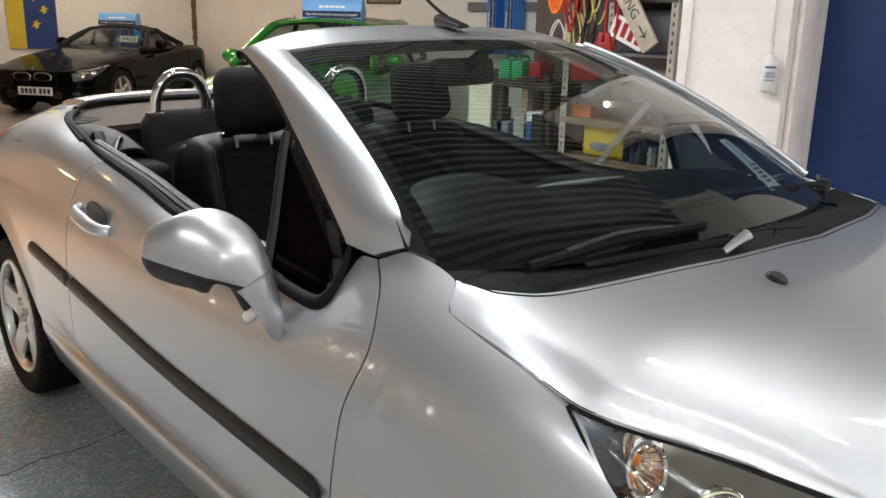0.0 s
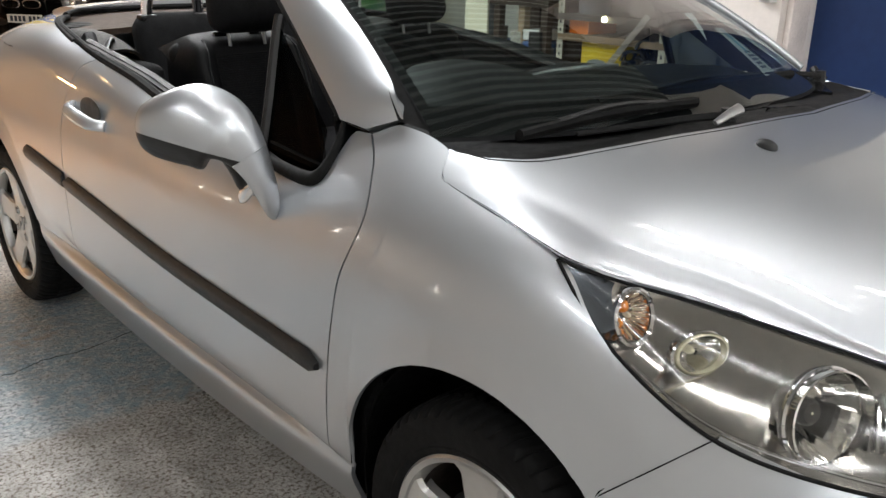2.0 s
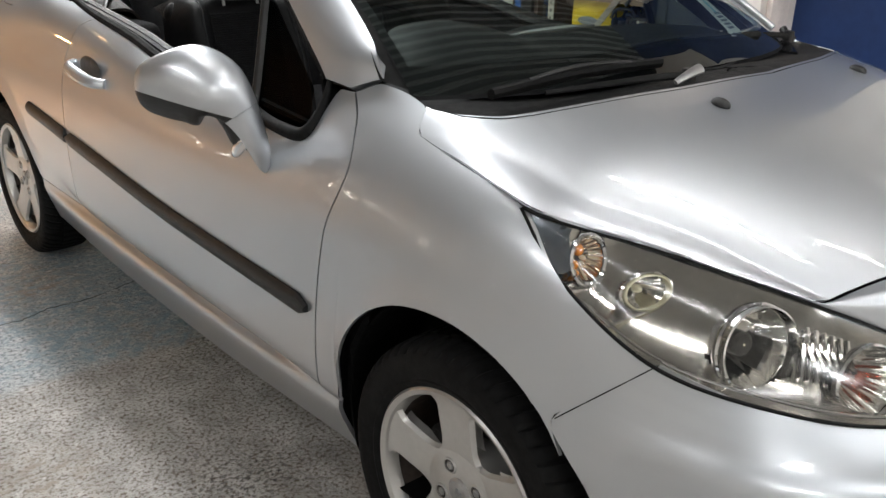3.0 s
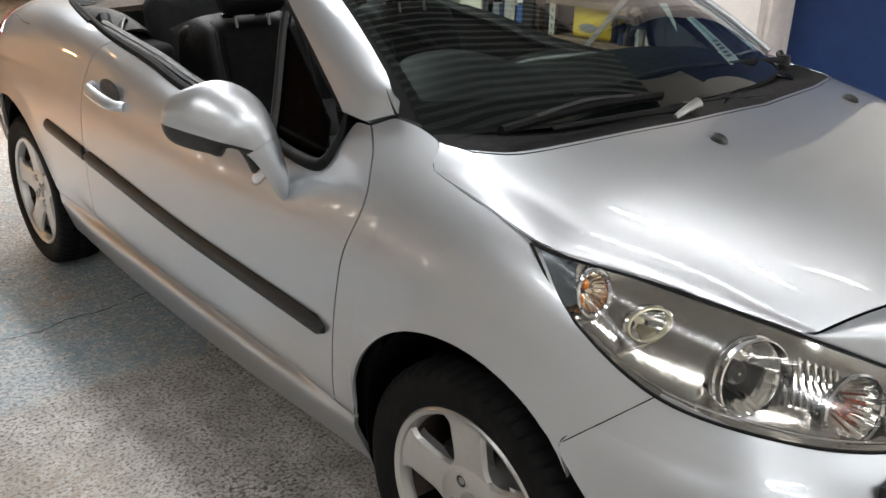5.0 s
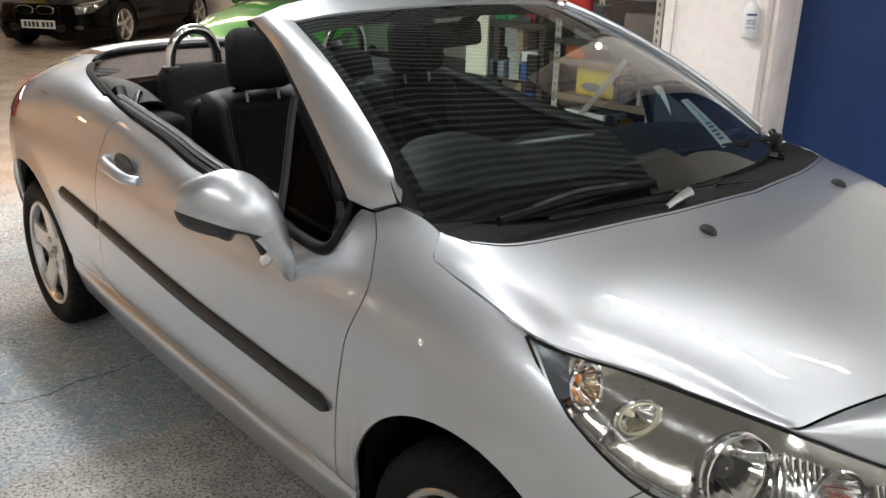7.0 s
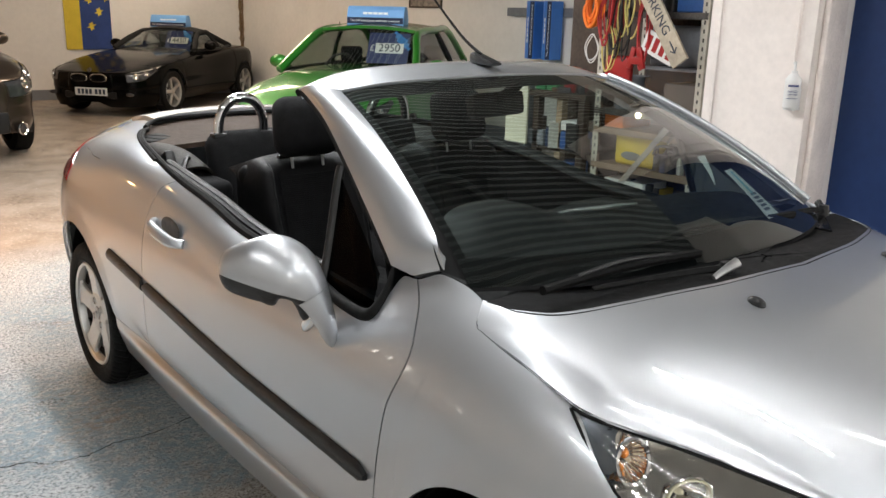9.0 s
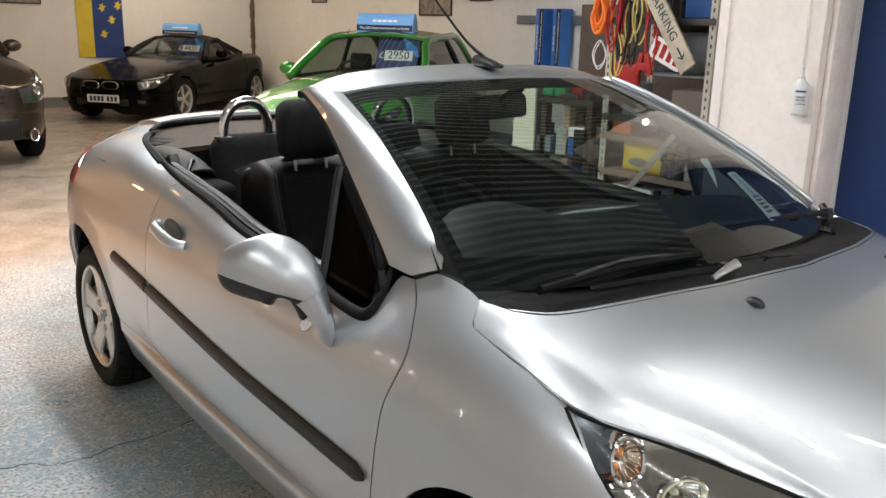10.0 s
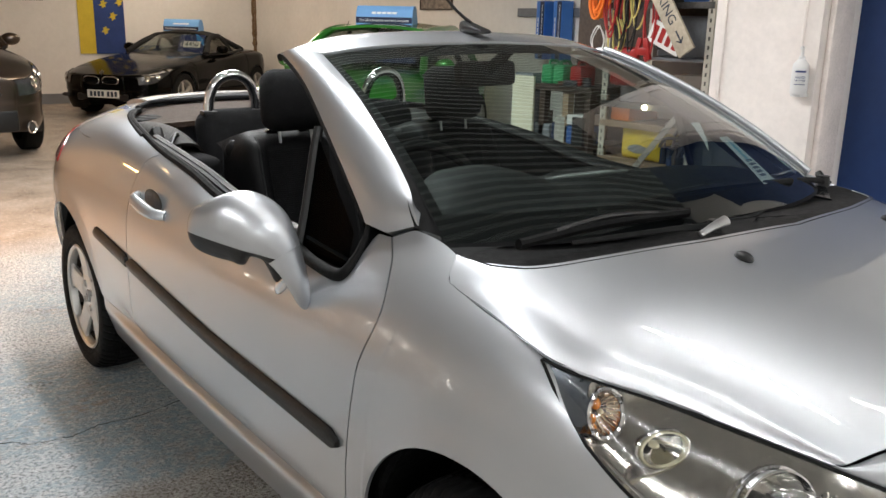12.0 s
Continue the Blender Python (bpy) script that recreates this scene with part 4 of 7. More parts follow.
# header: the roof stub over the windscreen
def header(u, v):
    a = both([(p[0] + 0.002, p[1] - 0.004, p[2] + 0.003) for p in TOPL], v)
    k = 1 - abs(2 * v - 1)
    depth = rom([(0.135,), (0.20,), (0.235,), (0.245,)], k)[0]
    lift = rom([(0.006,), (0.026,), (0.030,), (0.031,)], k)[0]
    return a + Vector((a.x * 0.10 * u, depth * u, lift * math.sin(min(1.0, u * 1.25) * math.pi / 2) - 0.012 * u**4))


part("header_panel", grid(header, 14, 60, flip=True), SILVER, car, thick=0.03)
b = tube([header(1.0, i / 24) + Vector((0, 0.004, -0.012)) for i in range(25)], 0.011, 8, 80)
part("header_seal", b, RUBBER, car, "black rubber roof seal")
# aerial
b = bmesh.new()
box(b, -0.024, -0.055, 0.0, 0.024, 0.055, 0.032, 0.012, pose(-0.01, 1.03, 1.402))
for v in b.verts:
    k = (v.co.y - 0.98) / 0.11
    v.co.z = 1.400 + (v.co.z - 1.402) * (0.35 + 0.95 * k)
aer = part("aerial", b, BLACKP, car, "black roof aerial")
part("rod", tube([(-0.01, 1.05, 1.43), (-0.035, 1.12, 1.485), (-0.11, 1.20, 1.62)], lambda t: 0.006 - 0.003 * t, 8, 20), BLACKP, aer)

# cowl, wipers, jets
b = grid(lambda u, v: (hood(0.0, v) + Vector((0, -0.012, -0.011))).lerp(both(BASE, v) + Vector((0, 0.03, -0.010)), u), 6, 80, flip=True)
cowl = part("scuttle", b, SCUTTLE, car, "black plastic scuttle panel", thick=0.01)
b = bmesh.new()
for k in range(16):
    box(b, 0.46 + 0.012 * k, 0.10 + 0.008 * k, 0.997, 0.465 + 0.012 * k, 0.155 + 0.008 * k, 1.004)
part("grille_slats", b, GLOSSK, cowl)
for x in (-0.29, 0.29):
    b = bmesh.new()
    ball(b, 0.014, 0.021, 0.012, pose(x, -0.132, 1.012, 10, 0, 0), 12)
    part("washer_jet", b, BLACKP, car, "black washer jet")


def wiper(pivot, tip, blade0, blade1, lift):
    p, q = Vector(pivot), Vector(tip)
    arm = part("wiper_arm", tube([p, p.lerp(q, 0.3) + Vector((0, 0, lift)), q], lambda t: 0.011 - 0.006 * t, 8, 20, flat=0.6), RUBBER, car, "black wiper arm")
    b = bmesh.new()
    cyl(b, 0.017, 0.014, 0.03, 14, Matrix.Translation(p + Vector((0, 0, 0.0))))
    part("spindle_cap", b, BLACKP, arm)
    a, c = Vector(blade0), Vector(blade1)
    part("blade", tube([a, a.lerp(c, 0.5) + Vector((0, 0.004, 0.008)), c], 0.010, 8, 24, flat=1.3), RUBBER, arm, "black rubber wiper blade")
    b = tube([a.lerp(c, 0.2) + Vector((0, 0, 0.012)), a.lerp(c, 0.5) + Vector((0, 0.002, 0.022)), a.lerp(c, 0.8) + Vector((0, 0, 0.012))], 0.006, 6, 14)
    part("yoke", b, BLACKP, arm)


wiper((0.63, 0.215, 1.016), (-0.05, 0.135, 1.055), (-0.36, 0.19, 1.045), (0.36, 0.165, 1.048), 0.012)
wiper((-0.20, -0.0, 1.034), (-0.52, 0.10, 1.022), (-0.62, 0.145, 1.024), (-0.18, 0.085, 1.045), 0.004)
b = tube([(-0.275, -0.020, 1.032), (-0.225, -0.016, 1.042), (-0.175, -0.010, 1.047)], lambda t: 0.006 + 0.006 * t, 10, 14, flat=0.55)
part("wiper_cap", b, STEEL, car, "bright wiper arm cap")
b = tube([(0.645, 0.205, 1.005), (0.64, 0.225, 1.018), (0.65, 0.245, 1.032)], 0.011, 8, 10)
part("wiper_bracket", b, BLACKP, car)

# ---- door mirrors, handles, quarter windows ----
for side in (-1, 1):
    spine = [(1.033, 0.757, 0.982), (1.020, 0.741, 0.984), (0.990, 0.702, 0.991), (0.956, 0.657, 0.996), (0.926, 0.622, 0.988), (0.903, 0.597, 0.960), (0.884, 0.580, 0.917), (0.866, 0.575, 0.868), (0.851, 0.583, 0.828), (0.840, 0.590, 0.803)]
    girth = [(0.003, 0.003), (0.044, 0.047), (0.062, 0.070), (0.069, 0.081), (0.063, 0.071), (0.046, 0.051), (0.031, 0.035), (0.022, 0.026), (0.014, 0.016), (0.002, 0.002)]

    def shell(u, v):
        """Mirror shell and arm in one sweep, from the outer end to the foot."""
        c, (rf, rn) = Vector(rom(spine, u)), rom(girth, u)
        t = (Vector(rom(spine, min(1, u + 0.02))) - Vector(rom(spine, max(0, u - 0.02)))).normalized()
        f = Vector((-0.32, -0.95, 0.0))
        f = (f - t * f.dot(t)).normalized()
        n = f.cross(t)
        a = 2 * math.pi * v
        ca = math.cos(a)
        p = c + f * rf * (ca if ca > 0 else 0.55 * ca) + n * rn * math.sin(a)
        if side > 0:
            p = Vector((0.84 + (p.x - 0.84) * 0.45, p.y + 0.10, p.z - 0.12))
        return Vector((side * p.x, p.y, p.z))
    up = 1 if (Vector(shell(0.35, 0.25)).z > Vector(shell(0.35, 0.75)).z) else -1

    def half(keep_low):
        """The shell above or below the line where the black underside begins."""
        b = grid(lambda u, v: shell(u * 0.60, up * v), 44, 48, flip=(side > 0) == (up < 0))
        bmesh.ops.remove_doubles(b, verts=b.verts, dist=1e-5)
        bmesh.ops.bisect_plane(b, geom=b.verts[:] + b.edges[:] + b.faces[:], plane_co=shell(0.1, 0.0).lerp(shell(0.1, 0.5), 0.5) + Vector((0, 0, -0.002)), plane_no=(side * -0.36, 0.0, 1.0), clear_outer=keep_low, clear_inner=not keep_low)
        return b
    m = part("door_mirror", half(False), SILVER, car, "silver door mirror shell with black lower half")
    part("mirror_bottom", half(True), BLACKP, m, "black plastic underside")
    part("mirror_arm", grid(lambda u, v: shell(0.602 + 0.398 * u, up * v), 26, 26, flip=(side > 0) == (up < 0)), SILVER, m, "silver mirror arm")
    b = bmesh.new()
    box(b, -0.012, -0.028, -0.045, 0.020, 0.040, 0.045, 0.01, pose(side * 0.862, 0.645, 0.895, 0, 0, 0))
    part("mirror_foot", b, BLACKP, m, "black plastic mirror foot")
    if side < 0:
        b = tube([(-0.935, 0.640, 0.985), (-0.912, 0.632, 0.950), (-0.890, 0.635, 0.91), (-0.872, 0.648, 0.872)], lambda t: 0.027 - 0.010 * t, 12, 24)
        part("mirror_neck", b, BLACKP, m, "black plastic underside of the mirror arm")
    b = bmesh.new()
    ball(b, 0.011, 0.042, 0.017, pose(side * 0.874, 0.640, 0.857, -40, 0, 0), 18)
    part("puddle_lamp", b, CHROME, m, "small clear lamp under the mirror")
    b = grid(lambda u, v: Vector((side * (0.900 + 0.10 * u), 0.675 + 0.075 * u, 0.965 + 0.05 * v)), 4, 4)
    part("mirror_glass", b, CHROME, m, "mirror glass")

    # handle over a dark disc that stands in for the shade in its bowl
    hy, hz = 1.575, 0.868
    w0 = width_at(hy, hz)
    b = bmesh.new()
    ball(b, 0.006, 0.075, 0.036, pose(side * (w0 + 0.001), hy - 0.02, hz + 0.012), 24)
    part("handle_shade", b, DARKST, car, "dark disc standing in for the shaded recess behind the handle")
    b = tube([(side * (w0 + 0.004), hy + 0.115, hz + 0.010), (side * (w0 + 0.030), hy + 0.07, hz + 0.006), (side * (w0 + 0.036), hy - 0.02, hz - 0.004), (side * (w0 + 0.030), hy - 0.09, hz - 0.012), (side * (w0 + 0.004), hy - 0.125, hz - 0.016)], lambda t: 0.015 + 0.004 * math.sin(math.pi * t), 10, 30, flat=0.75)
    part("door_handle", b, SILVER, car, "silver door handle")

    # quarter window in its black frame
    fr = [(0.744, 0.478, 1.006), (0.760, 0.473, 0.970), (0.782, 0.474, 0.932), (0.802, 0.482, 0.904), (0.808, 0.510, 0.893), (0.803, 0.570, 0.889), (0.790, 0.66, 0.889), (0.779, 0.745, 0.899)]
    b = tube([(side * (p[0] - 0.004), p[1] + 0.01, p[2] + 0.006) for p in fr], lambda t: 0.005 + 0.0095 * min(1.0, 2.2 * t), 12, 60)
    part("quarter_frame", b, RUBBER, car, "black quarter window frame")
    b = tube([(side * 0.775, 0.745, 0.90), (side * 0.745, 0.76, 0.99), (side * 0.700, 0.79, 1.135), (side * 0.682, 0.80, 1.18)], 0.0125, 8, 20)
    part("quarter_post", b, BLACKP, car, "black window post")
    # clear pane, its tint darkened to stand in for the dim cabin
    b = bmesh.new()
    vs = [b.verts.new((side * x, y, z)) for x, y, z in ((0.765, 0.51, 0.99), (0.772, 0.53, 0.90), (0.772, 0.735, 0.90), (0.690, 0.795, 1.165))]
    b.faces.new(vs)
    q = part("quarter_glass", b, DARKG, car, "clear quarter glass darkened to stand in for the dim cabin")
    q.visible_shadow = False
    # belt seals and door top
    top = [(y, *body(y, 1.0)) for y in np.linspace(0.80, 1.70, 10)]
    b = tube([(side * (w - 0.014), y, z + 0.003) for y, w, z in top], 0.015, 8, 40)
    part("belt_seal", b, RUBBER, car, "black rubber belt seal")
    top2 = [(y, *body(y, 1.0)) for y in np.linspace(1.705, 2.45, 8)]
    b = tube([(side * (w - 0.014), y, z + 0.004) for y, w, z in top2], 0.010, 8, 40)
    part("belt_seal", b, RUBBER, car, "black rubber belt seal")
    b = grid(lambda u, v: (side * (0.735 - 0.055 * v - 0.03 * v * v), 0.55 + 1.30 * u, body(0.55 + 1.3 * u, 1.0)[1] + 0.004 - 0.012 * v - 0.55 * max(0.0, v - 0.35)), 30, 12, flip=side > 0)
    part("door_trim", b, LEATHER, car, "black inner door panel", thick=0.01)
    b = tube([(side * 0.700, y, body(y, 1.0)[1] + 0.001) for y in np.linspace(0.85, 1.90, 8)], 0.016, 8, 30)
    part("inner_seal", b, BLACKP, car)

# ---- rear deck and tail of the convertible ----
OPEN_EDGE = spline((0.0, 2.84), (0.25, 2.82), (0.42, 2.76), (0.55, 2.55))


def opening(x):
    """Rear edge of the cabin opening at |x|."""
    return OPEN_EDGE(abs(x))


def deck(u, v):
    x = -0.43 + 0.86 * v
    y0 = opening(x)
    y1 = 3.13 - 0.10 * (x / 0.43) ** 2
    y = y0 + (y1 - y0) * u
    return (x, y, 1.062 - 0.025 * (x / 0.43) ** 2 * 0.6 - 0.03 * u**3)


part("boot_lid", grid(deck, 20, 40), SILVER, car, "silver boot lid", thick=0.02)
b = grid(lambda u, v: (lambda p: (p[0], p[1] + 0.10 * u * 0 + 0.06 * math.sin(u * math.pi), p[2] - 0.75 * u))(deck(1.0, v)), 10, 40)
part("tail_panel", b, SILVER, car)
TAIL = mat("red_lamp_plastic", (0.35, 0.015, 0.012), 0.15, coat=1.0, vary=0.2, scale=30)
for side in (-1, 1):
    def tl(u, v):
        y = 2.70 + 0.32 * u
        s = 0.66 + 0.03 * u + (0.06 + 0.07 * u) * v
        w, z = body(y, s)
        return (side * (w + 0.005), y, z)
    part("tail_lamp", grid(tl, 16, 10, flip=side < 0), TAIL, car, "red tail lamp", thick=0.012)
    # fuel flap line / boot seam at the shoulder
    line = [(side * (width_at(y, 0.971) + 0.0004), y, 0.971) for y in np.linspace(2.70, 2.25, 8)] + [(side * (width_at(2.228, 0.99) + 0.0004), 2.228, 0.99)]
    b = tube(line, 0.0014, 6, 60)
    part("boot_seam", b, GLOSSK, car)

TRIMB = mat("moulded_trim", (0.012, 0.010, 0.008), 0.6, spec=0.2, vary=0.15, scale=12, bump=0.2, bump_scale=700)
# parcel shelf and tonneau trim behind the rear seats
TONN = mat("tonneau_trim", (0.052, 0.036, 0.027), 0.7, spec=0.12, vary=0.25, scale=10, bump=0.3, bump_scale=600)
b = grid(lambda u, v: ((-0.66 + 1.32 * v) * (1 - 0.12 * u), 2.22 + (opening((-0.66 + 1.32 * v) * 0.8) - 2.22) * u, 1.005 + 0.02 * math.sin(math.pi * v)), 10, 24)
part("rear_shelf", b, TONN, car, "brown-grey rear shelf trim", thick=0.02)
b = tube([(x, opening(x) - 0.008, 1.058) for x in np.linspace(-0.54, 0.54, 21)], 0.010, 8, 80)
part("deck_seal", b, RUBBER, car, "black rubber seal")
for side in (-1, 1):
    b = tube([(side * w, y, z) for w, y, z in ((0.54, 2.54, 1.05), (0.60, 2.45, 1.052), (0.655, 2.30, 1.048), (0.70, 2.1, 1.036), (0.725, 1.95, 1.022))], 0.011, 8, 40)
    part("roof_rail_seal", b, RUBBER, car, "black rubber seal")
    # shaped side trim by the rear seats
    def moulded(u, v):
        """Side trim: a smooth shelf that rolls down towards the rear seat."""
        y = 1.93 + 0.42 * u
        e = rom([(0.69, 0.985), (0.655, 1.012), (0.60, 1.015), (0.545, 0.995), (0.515, 0.93), (0.505, 0.80)], v)
        lift = 0.022 * math.sin(math.pi * u) - 0.05 * (1 - u) ** 3
        return (side * (e[0] - 0.03 * u), y, e[1] + lift * (1 - v))
    part("side_trim", grid(moulded, 20, 24, flip=side > 0), TRIMB, car, "brown-grey moulded side trim", thick=0.01)
    b = bmesh.new()
    box(b, side * 0.50, 1.80, 0.45, side * 0.69, 2.30, 0.955, 0.03, None, 3)
    part("rear_side_panel", b, FABRIC, car, "black rear side panel")
    b = tube([(side * x, y, z) for x, y, z in ((0.655, 1.90, 0.99), (0.60, 1.985, 1.02), (0.585, 2.0, 0.95), (0.565, 2.02, 0.86))], 0.012, 8, 24, flat=0.5)
    part("belt_strap", b, BLACKP, car, "black belt strap")
    b = bmesh.new()
    for k in range(3):
        box(b, -0.035, -0.075, -0.006, 0.022, 0.06, 0.006, 0.004, pose(side * (0.60 - 0.055 * k), 2.42 + 0.035 * k, 1.026, 0, 0, side * -25))
    part("hinge_cover", b, RUBBER, car, "black slotted hinge cover")
    b = bmesh.new()
    box(b, -0.02, -0.07, -0.1, 0.02, 0.07, 0.1, 0.012, pose(side * 0.655, 2.02, 0.93, -30, 0, 0))
    part("trim_clip", b, BLACKP, car)
    # roll hoop
    hc = side * 0.345
    pts = [(hc - 0.095, 2.06, 0.98), (hc - 0.095, 2.06, 1.09), (hc - 0.084, 2.055, 1.158), (hc - 0.050, 2.05, 1.205), (hc, 2.05, 1.220), (hc + 0.050, 2.05, 1.205), (hc + 0.084, 2.055, 1.158), (hc + 0.095, 2.06, 1.09), (hc + 0.095, 2.06, 0.98)]
    hoop = part("roll_hoop", tube(pts, 0.019, 16, 60), CHROME, car, "polished chrome roll hoop")
    for dx in (-0.095, 0.095):
        b = bmesh.new()
        box(b, -0.028, -0.028, -0.012, 0.028, 0.028, 0.012, 0.009, pose(hc + dx, 2.06, 1.078))
        part("hoop_foot", b, BLACKP, hoop)


# ---- seats ----
def cushion(bm, w, d, h, m, puff=0.02, bevel=0.045):
    made = box(bm, -w / 2, -d / 2, -h / 2, w / 2, d / 2, h / 2, bevel, seg=4)
    for v in made:
        k = max(0.0, 1 - (2 * v.co.x / w) ** 2) * max(0.0, 1 - (2 * v.co.z / h) ** 2)
        v.co.y += puff * k * (-1 if v.co.y < 0 else 0.4)
    bmesh.ops.transform(bm, matrix=m, verts=made)


def seat_ribs(m, w, h, n, d):
    bm = bmesh.new()
    for k in range(n):
        z = -h / 2 + h * (k + 0.5) / n
        cyl(bm, h / n * 0.46, h / n * 0.46, w, 8, m @ pose(0, d, z, 0, 90, 0))
    return bm


for side in (-1, 1):
    sx = side * 0.34
    seat = thing("front_seat", "black fabric and leather front seat with headrest", "")
    seat.parent = car
    back = pose(sx, 1.55, 0.778, -17, 0, 0)
    def squab(u, v):
        """Front of the backrest: raised bolsters, rounded shoulders."""
        z = -0.30 + 0.61 * u
        q = 2 * v - 1
        half = 0.224 * (1 - 0.16 * max(0.0, (u - 0.55) / 0.45) ** 2.2) * (1 - 0.10 * (1 - u) ** 2)
        top = max(0.0, (u - 0.86) / 0.14)
        y = -0.062 - 0.055 * math.exp(-((abs(q) - 0.76) / 0.15) ** 2) * (1 - 0.75 * u**3) + 0.14 * max(0.0, (abs(q) - 0.84) / 0.16) ** 2 + 0.09 * top**2
        return back @ Vector((q * half, y, z - 0.02 * top * q * q))
    part("backrest", grid(squab, 40, 56, flip=True), LEATHER, seat, "black backrest with raised bolsters", thick=0.02)
    part("backrest_ribs", seat_ribs(back, 0.23, 0.44, 64, -0.066), FABRIC, seat)
    for s2 in (-1, 1):
        part("piping", tube([Vector(squab(0.04 + 0.9 * i / 12, 0.5 + s2 * 0.365)) + Vector((0, -0.002, 0)) for i in range(13)], 0.0035, 6, 36), DASH, seat, "grey piping")
    b = bmesh.new()
    cushion(b, 0.41, 0.09, 0.57, back @ pose(0, 0.055, 0), 0.01, 0.04)
    part("back_shell", b, LEATHER, seat)
    hd = pose(sx, 1.575, 1.168, -10, 0, 0)
    b = bmesh.new()
    cushion(b, 0.235, 0.115, 0.205, pose(0, 0, 0), 0.015, 0.05)
    for v in b.verts:
        v.co.x *= 1 - 1.1 * max(0.0, v.co.z + 0.02)
        v.co.y += 0.5 * max(0.0, v.co.z) ** 1.5
    bmesh.ops.transform(b, matrix=hd, verts=b.verts)
    part("headrest", b, FABRIC, seat, "black fabric headrest")
    for dx in (-0.06, 0.06):
        b = bmesh.new()
        cyl(b, 0.005, 0.005, 0.07, 10, hd @ pose(dx, 0.01, -0.105))
        part("headrest_post", b, STEEL, seat)
        b = bmesh.new()
        box(b, -0.022, -0.02, -0.012, 0.022, 0.02, 0.012, 0.006, back @ pose(dx, 0.0, 0.285))
        part("post_guide", b, GLOSSK, seat)
    b = bmesh.new()
    cushion(b, 0.52, 0.15, 0.50, pose(sx, 1.22, 0.50, -82, 0, 0), 0.02, 0.05)
    part("seat_base", b, FABRIC, seat)
    b = tube([back @ Vector((side * 0.222, -0.02, 0.10)), back @ Vector((side * 0.226, -0.01, 0.0)), back @ Vector((side * 0.220, 0.0, -0.12))], 0.006, 6, 14)
    part("tilt_lever", b, CHROME, seat)
    # rear seat
    rb = pose(side * 0.255, 2.02, 0.82, -14, 0, 0)
    rs = thing("rear_seat", "black fabric rear seat", "")
    rs.parent = car
    b = bmesh.new()
    cushion(b, 0.46, 0.13, 0.56, rb, 0.02, 0.06)
    part("backrest", b, FABRIC, rs)
    b = bmesh.new()
    cushion(b, 0.56, 0.16, 0.42, pose(side * 0.345, 1.80, 0.55, -80, 0, 0), 0.02, 0.06)
    part("seat_base", b, FABRIC, rs)

# ---- dashboard, wheel, mirror ----
def dash(u, v):
    """Top of the dashboard: a hood over the dials, a lower one in the middle, then the drop."""
    x = -0.70 + 1.40 * v
    edge = both(BASE, v)
    y0, y1 = edge.y + 0.03, 0.585 + 0.07 * math.exp(-((x + 0.37) / 0.17) ** 2)
    y = y0 + (y1 - y0) * min(1.0, u * 1.25)
    z = edge.z - 0.040 + 0.052 * math.sin(math.pi * min(1.0, u * 0.72)) - 0.012 * max(0.0, abs(x) - 0.45) / 0.2
    z += 0.052 * math.exp(-((x + 0.37) / 0.17) ** 4) * math.sin(math.pi / 2 * min(1.0, max(0.0, u - 0.38) / 0.3))
    z += 0.020 * math.exp(-((x - 0.0) / 0.13) ** 4) * math.sin(math.pi / 2 * min(1.0, max(0.0, u - 0.45) / 0.25))
    drop = max(0.0, u - 0.8) * 1.9
    return (x, y - drop * 0.25, z - drop)


part("dashboard", grid(dash, 40, 90, flip=True), DASH, car, "black moulded dashboard", thick=0.01)
for x in (-0.62, 0.62):
    b = bmesh.new()
    ball(b, 0.06, 0.05, 0.012, pose(x, 0.55, 0.985), 14)
    part("dash_vent", b, BLACKP, car)
b = bmesh.new()
box(b, -0.11, 0.70, 0.25, 0.11, 1.75, 0.56, 0.04)
box(b, -0.13, 0.66, 0.4, 0.13, 0.78, 0.90, 0.03, pose(0, 0.05, 0, -6, 0, 0))
part("centre_console", b, DASH, car, "black centre console")
b = tube([(-0.172, 0.592, 1.022), (-0.125, 0.540, 1.044), (-0.08, 0.492, 1.056), (-0.02, 0.462, 1.062), (0.05, 0.450, 1.062)], lambda t: 0.0035 + 0.0035 * math.sin(math.pi * t), 8, 30)
part("dash_trim", b, STEEL, car, "bright trim arc on the dashboard hood")
sw = pose(-0.385, 0.715, 0.955, 62, 0, 0)
ring = [sw @ Vector((0.182 * math.cos(a), 0.182 * math.sin(a), 0)) for a in (2 * math.pi * k / 32 for k in range(33))]
wheel_ = part("steering_wheel", tube(ring, 0.0155, 10, 96, closed=True), LEATHER, car, "black leather steering wheel")
b = bmesh.new()
ball(b, 0.075, 0.062, 0.03, sw @ pose(0, -0.01, -0.01), 18)
for a in (0, 180, 250, 290):
    box(b, 0.05, -0.018, -0.012, 0.178, 0.018, 0.006, 0.006, sw @ pose(0, 0, 0, 0, 0, a))
part("wheel_hub", b, DASH, wheel_)
b = tube([sw @ Vector((0.182 * math.cos(a), 0.182 * math.sin(a), 0.012)) for a in np.linspace(2.0, 2.9, 6)], 0.010, 8, 14)
part("wheel_insert", b, STEEL, wheel_, "satin silver insert")
b = bmesh.new()
box(b, -0.125, -0.02, -0.038, 0.125, 0.02, 0.038, 0.016, pose(0.0, 0.985, 1.283, -8, 0, 8))
irm = part("interior_mirror", b, BLACKP, car, "black interior mirror")
part("mirror_stalk", tube([(0.0, 0.98, 1.29), (0.01, 0.93, 1.33), (0.01, 0.90, 1.352)], 0.018, 8, 10), BLACKP, irm)
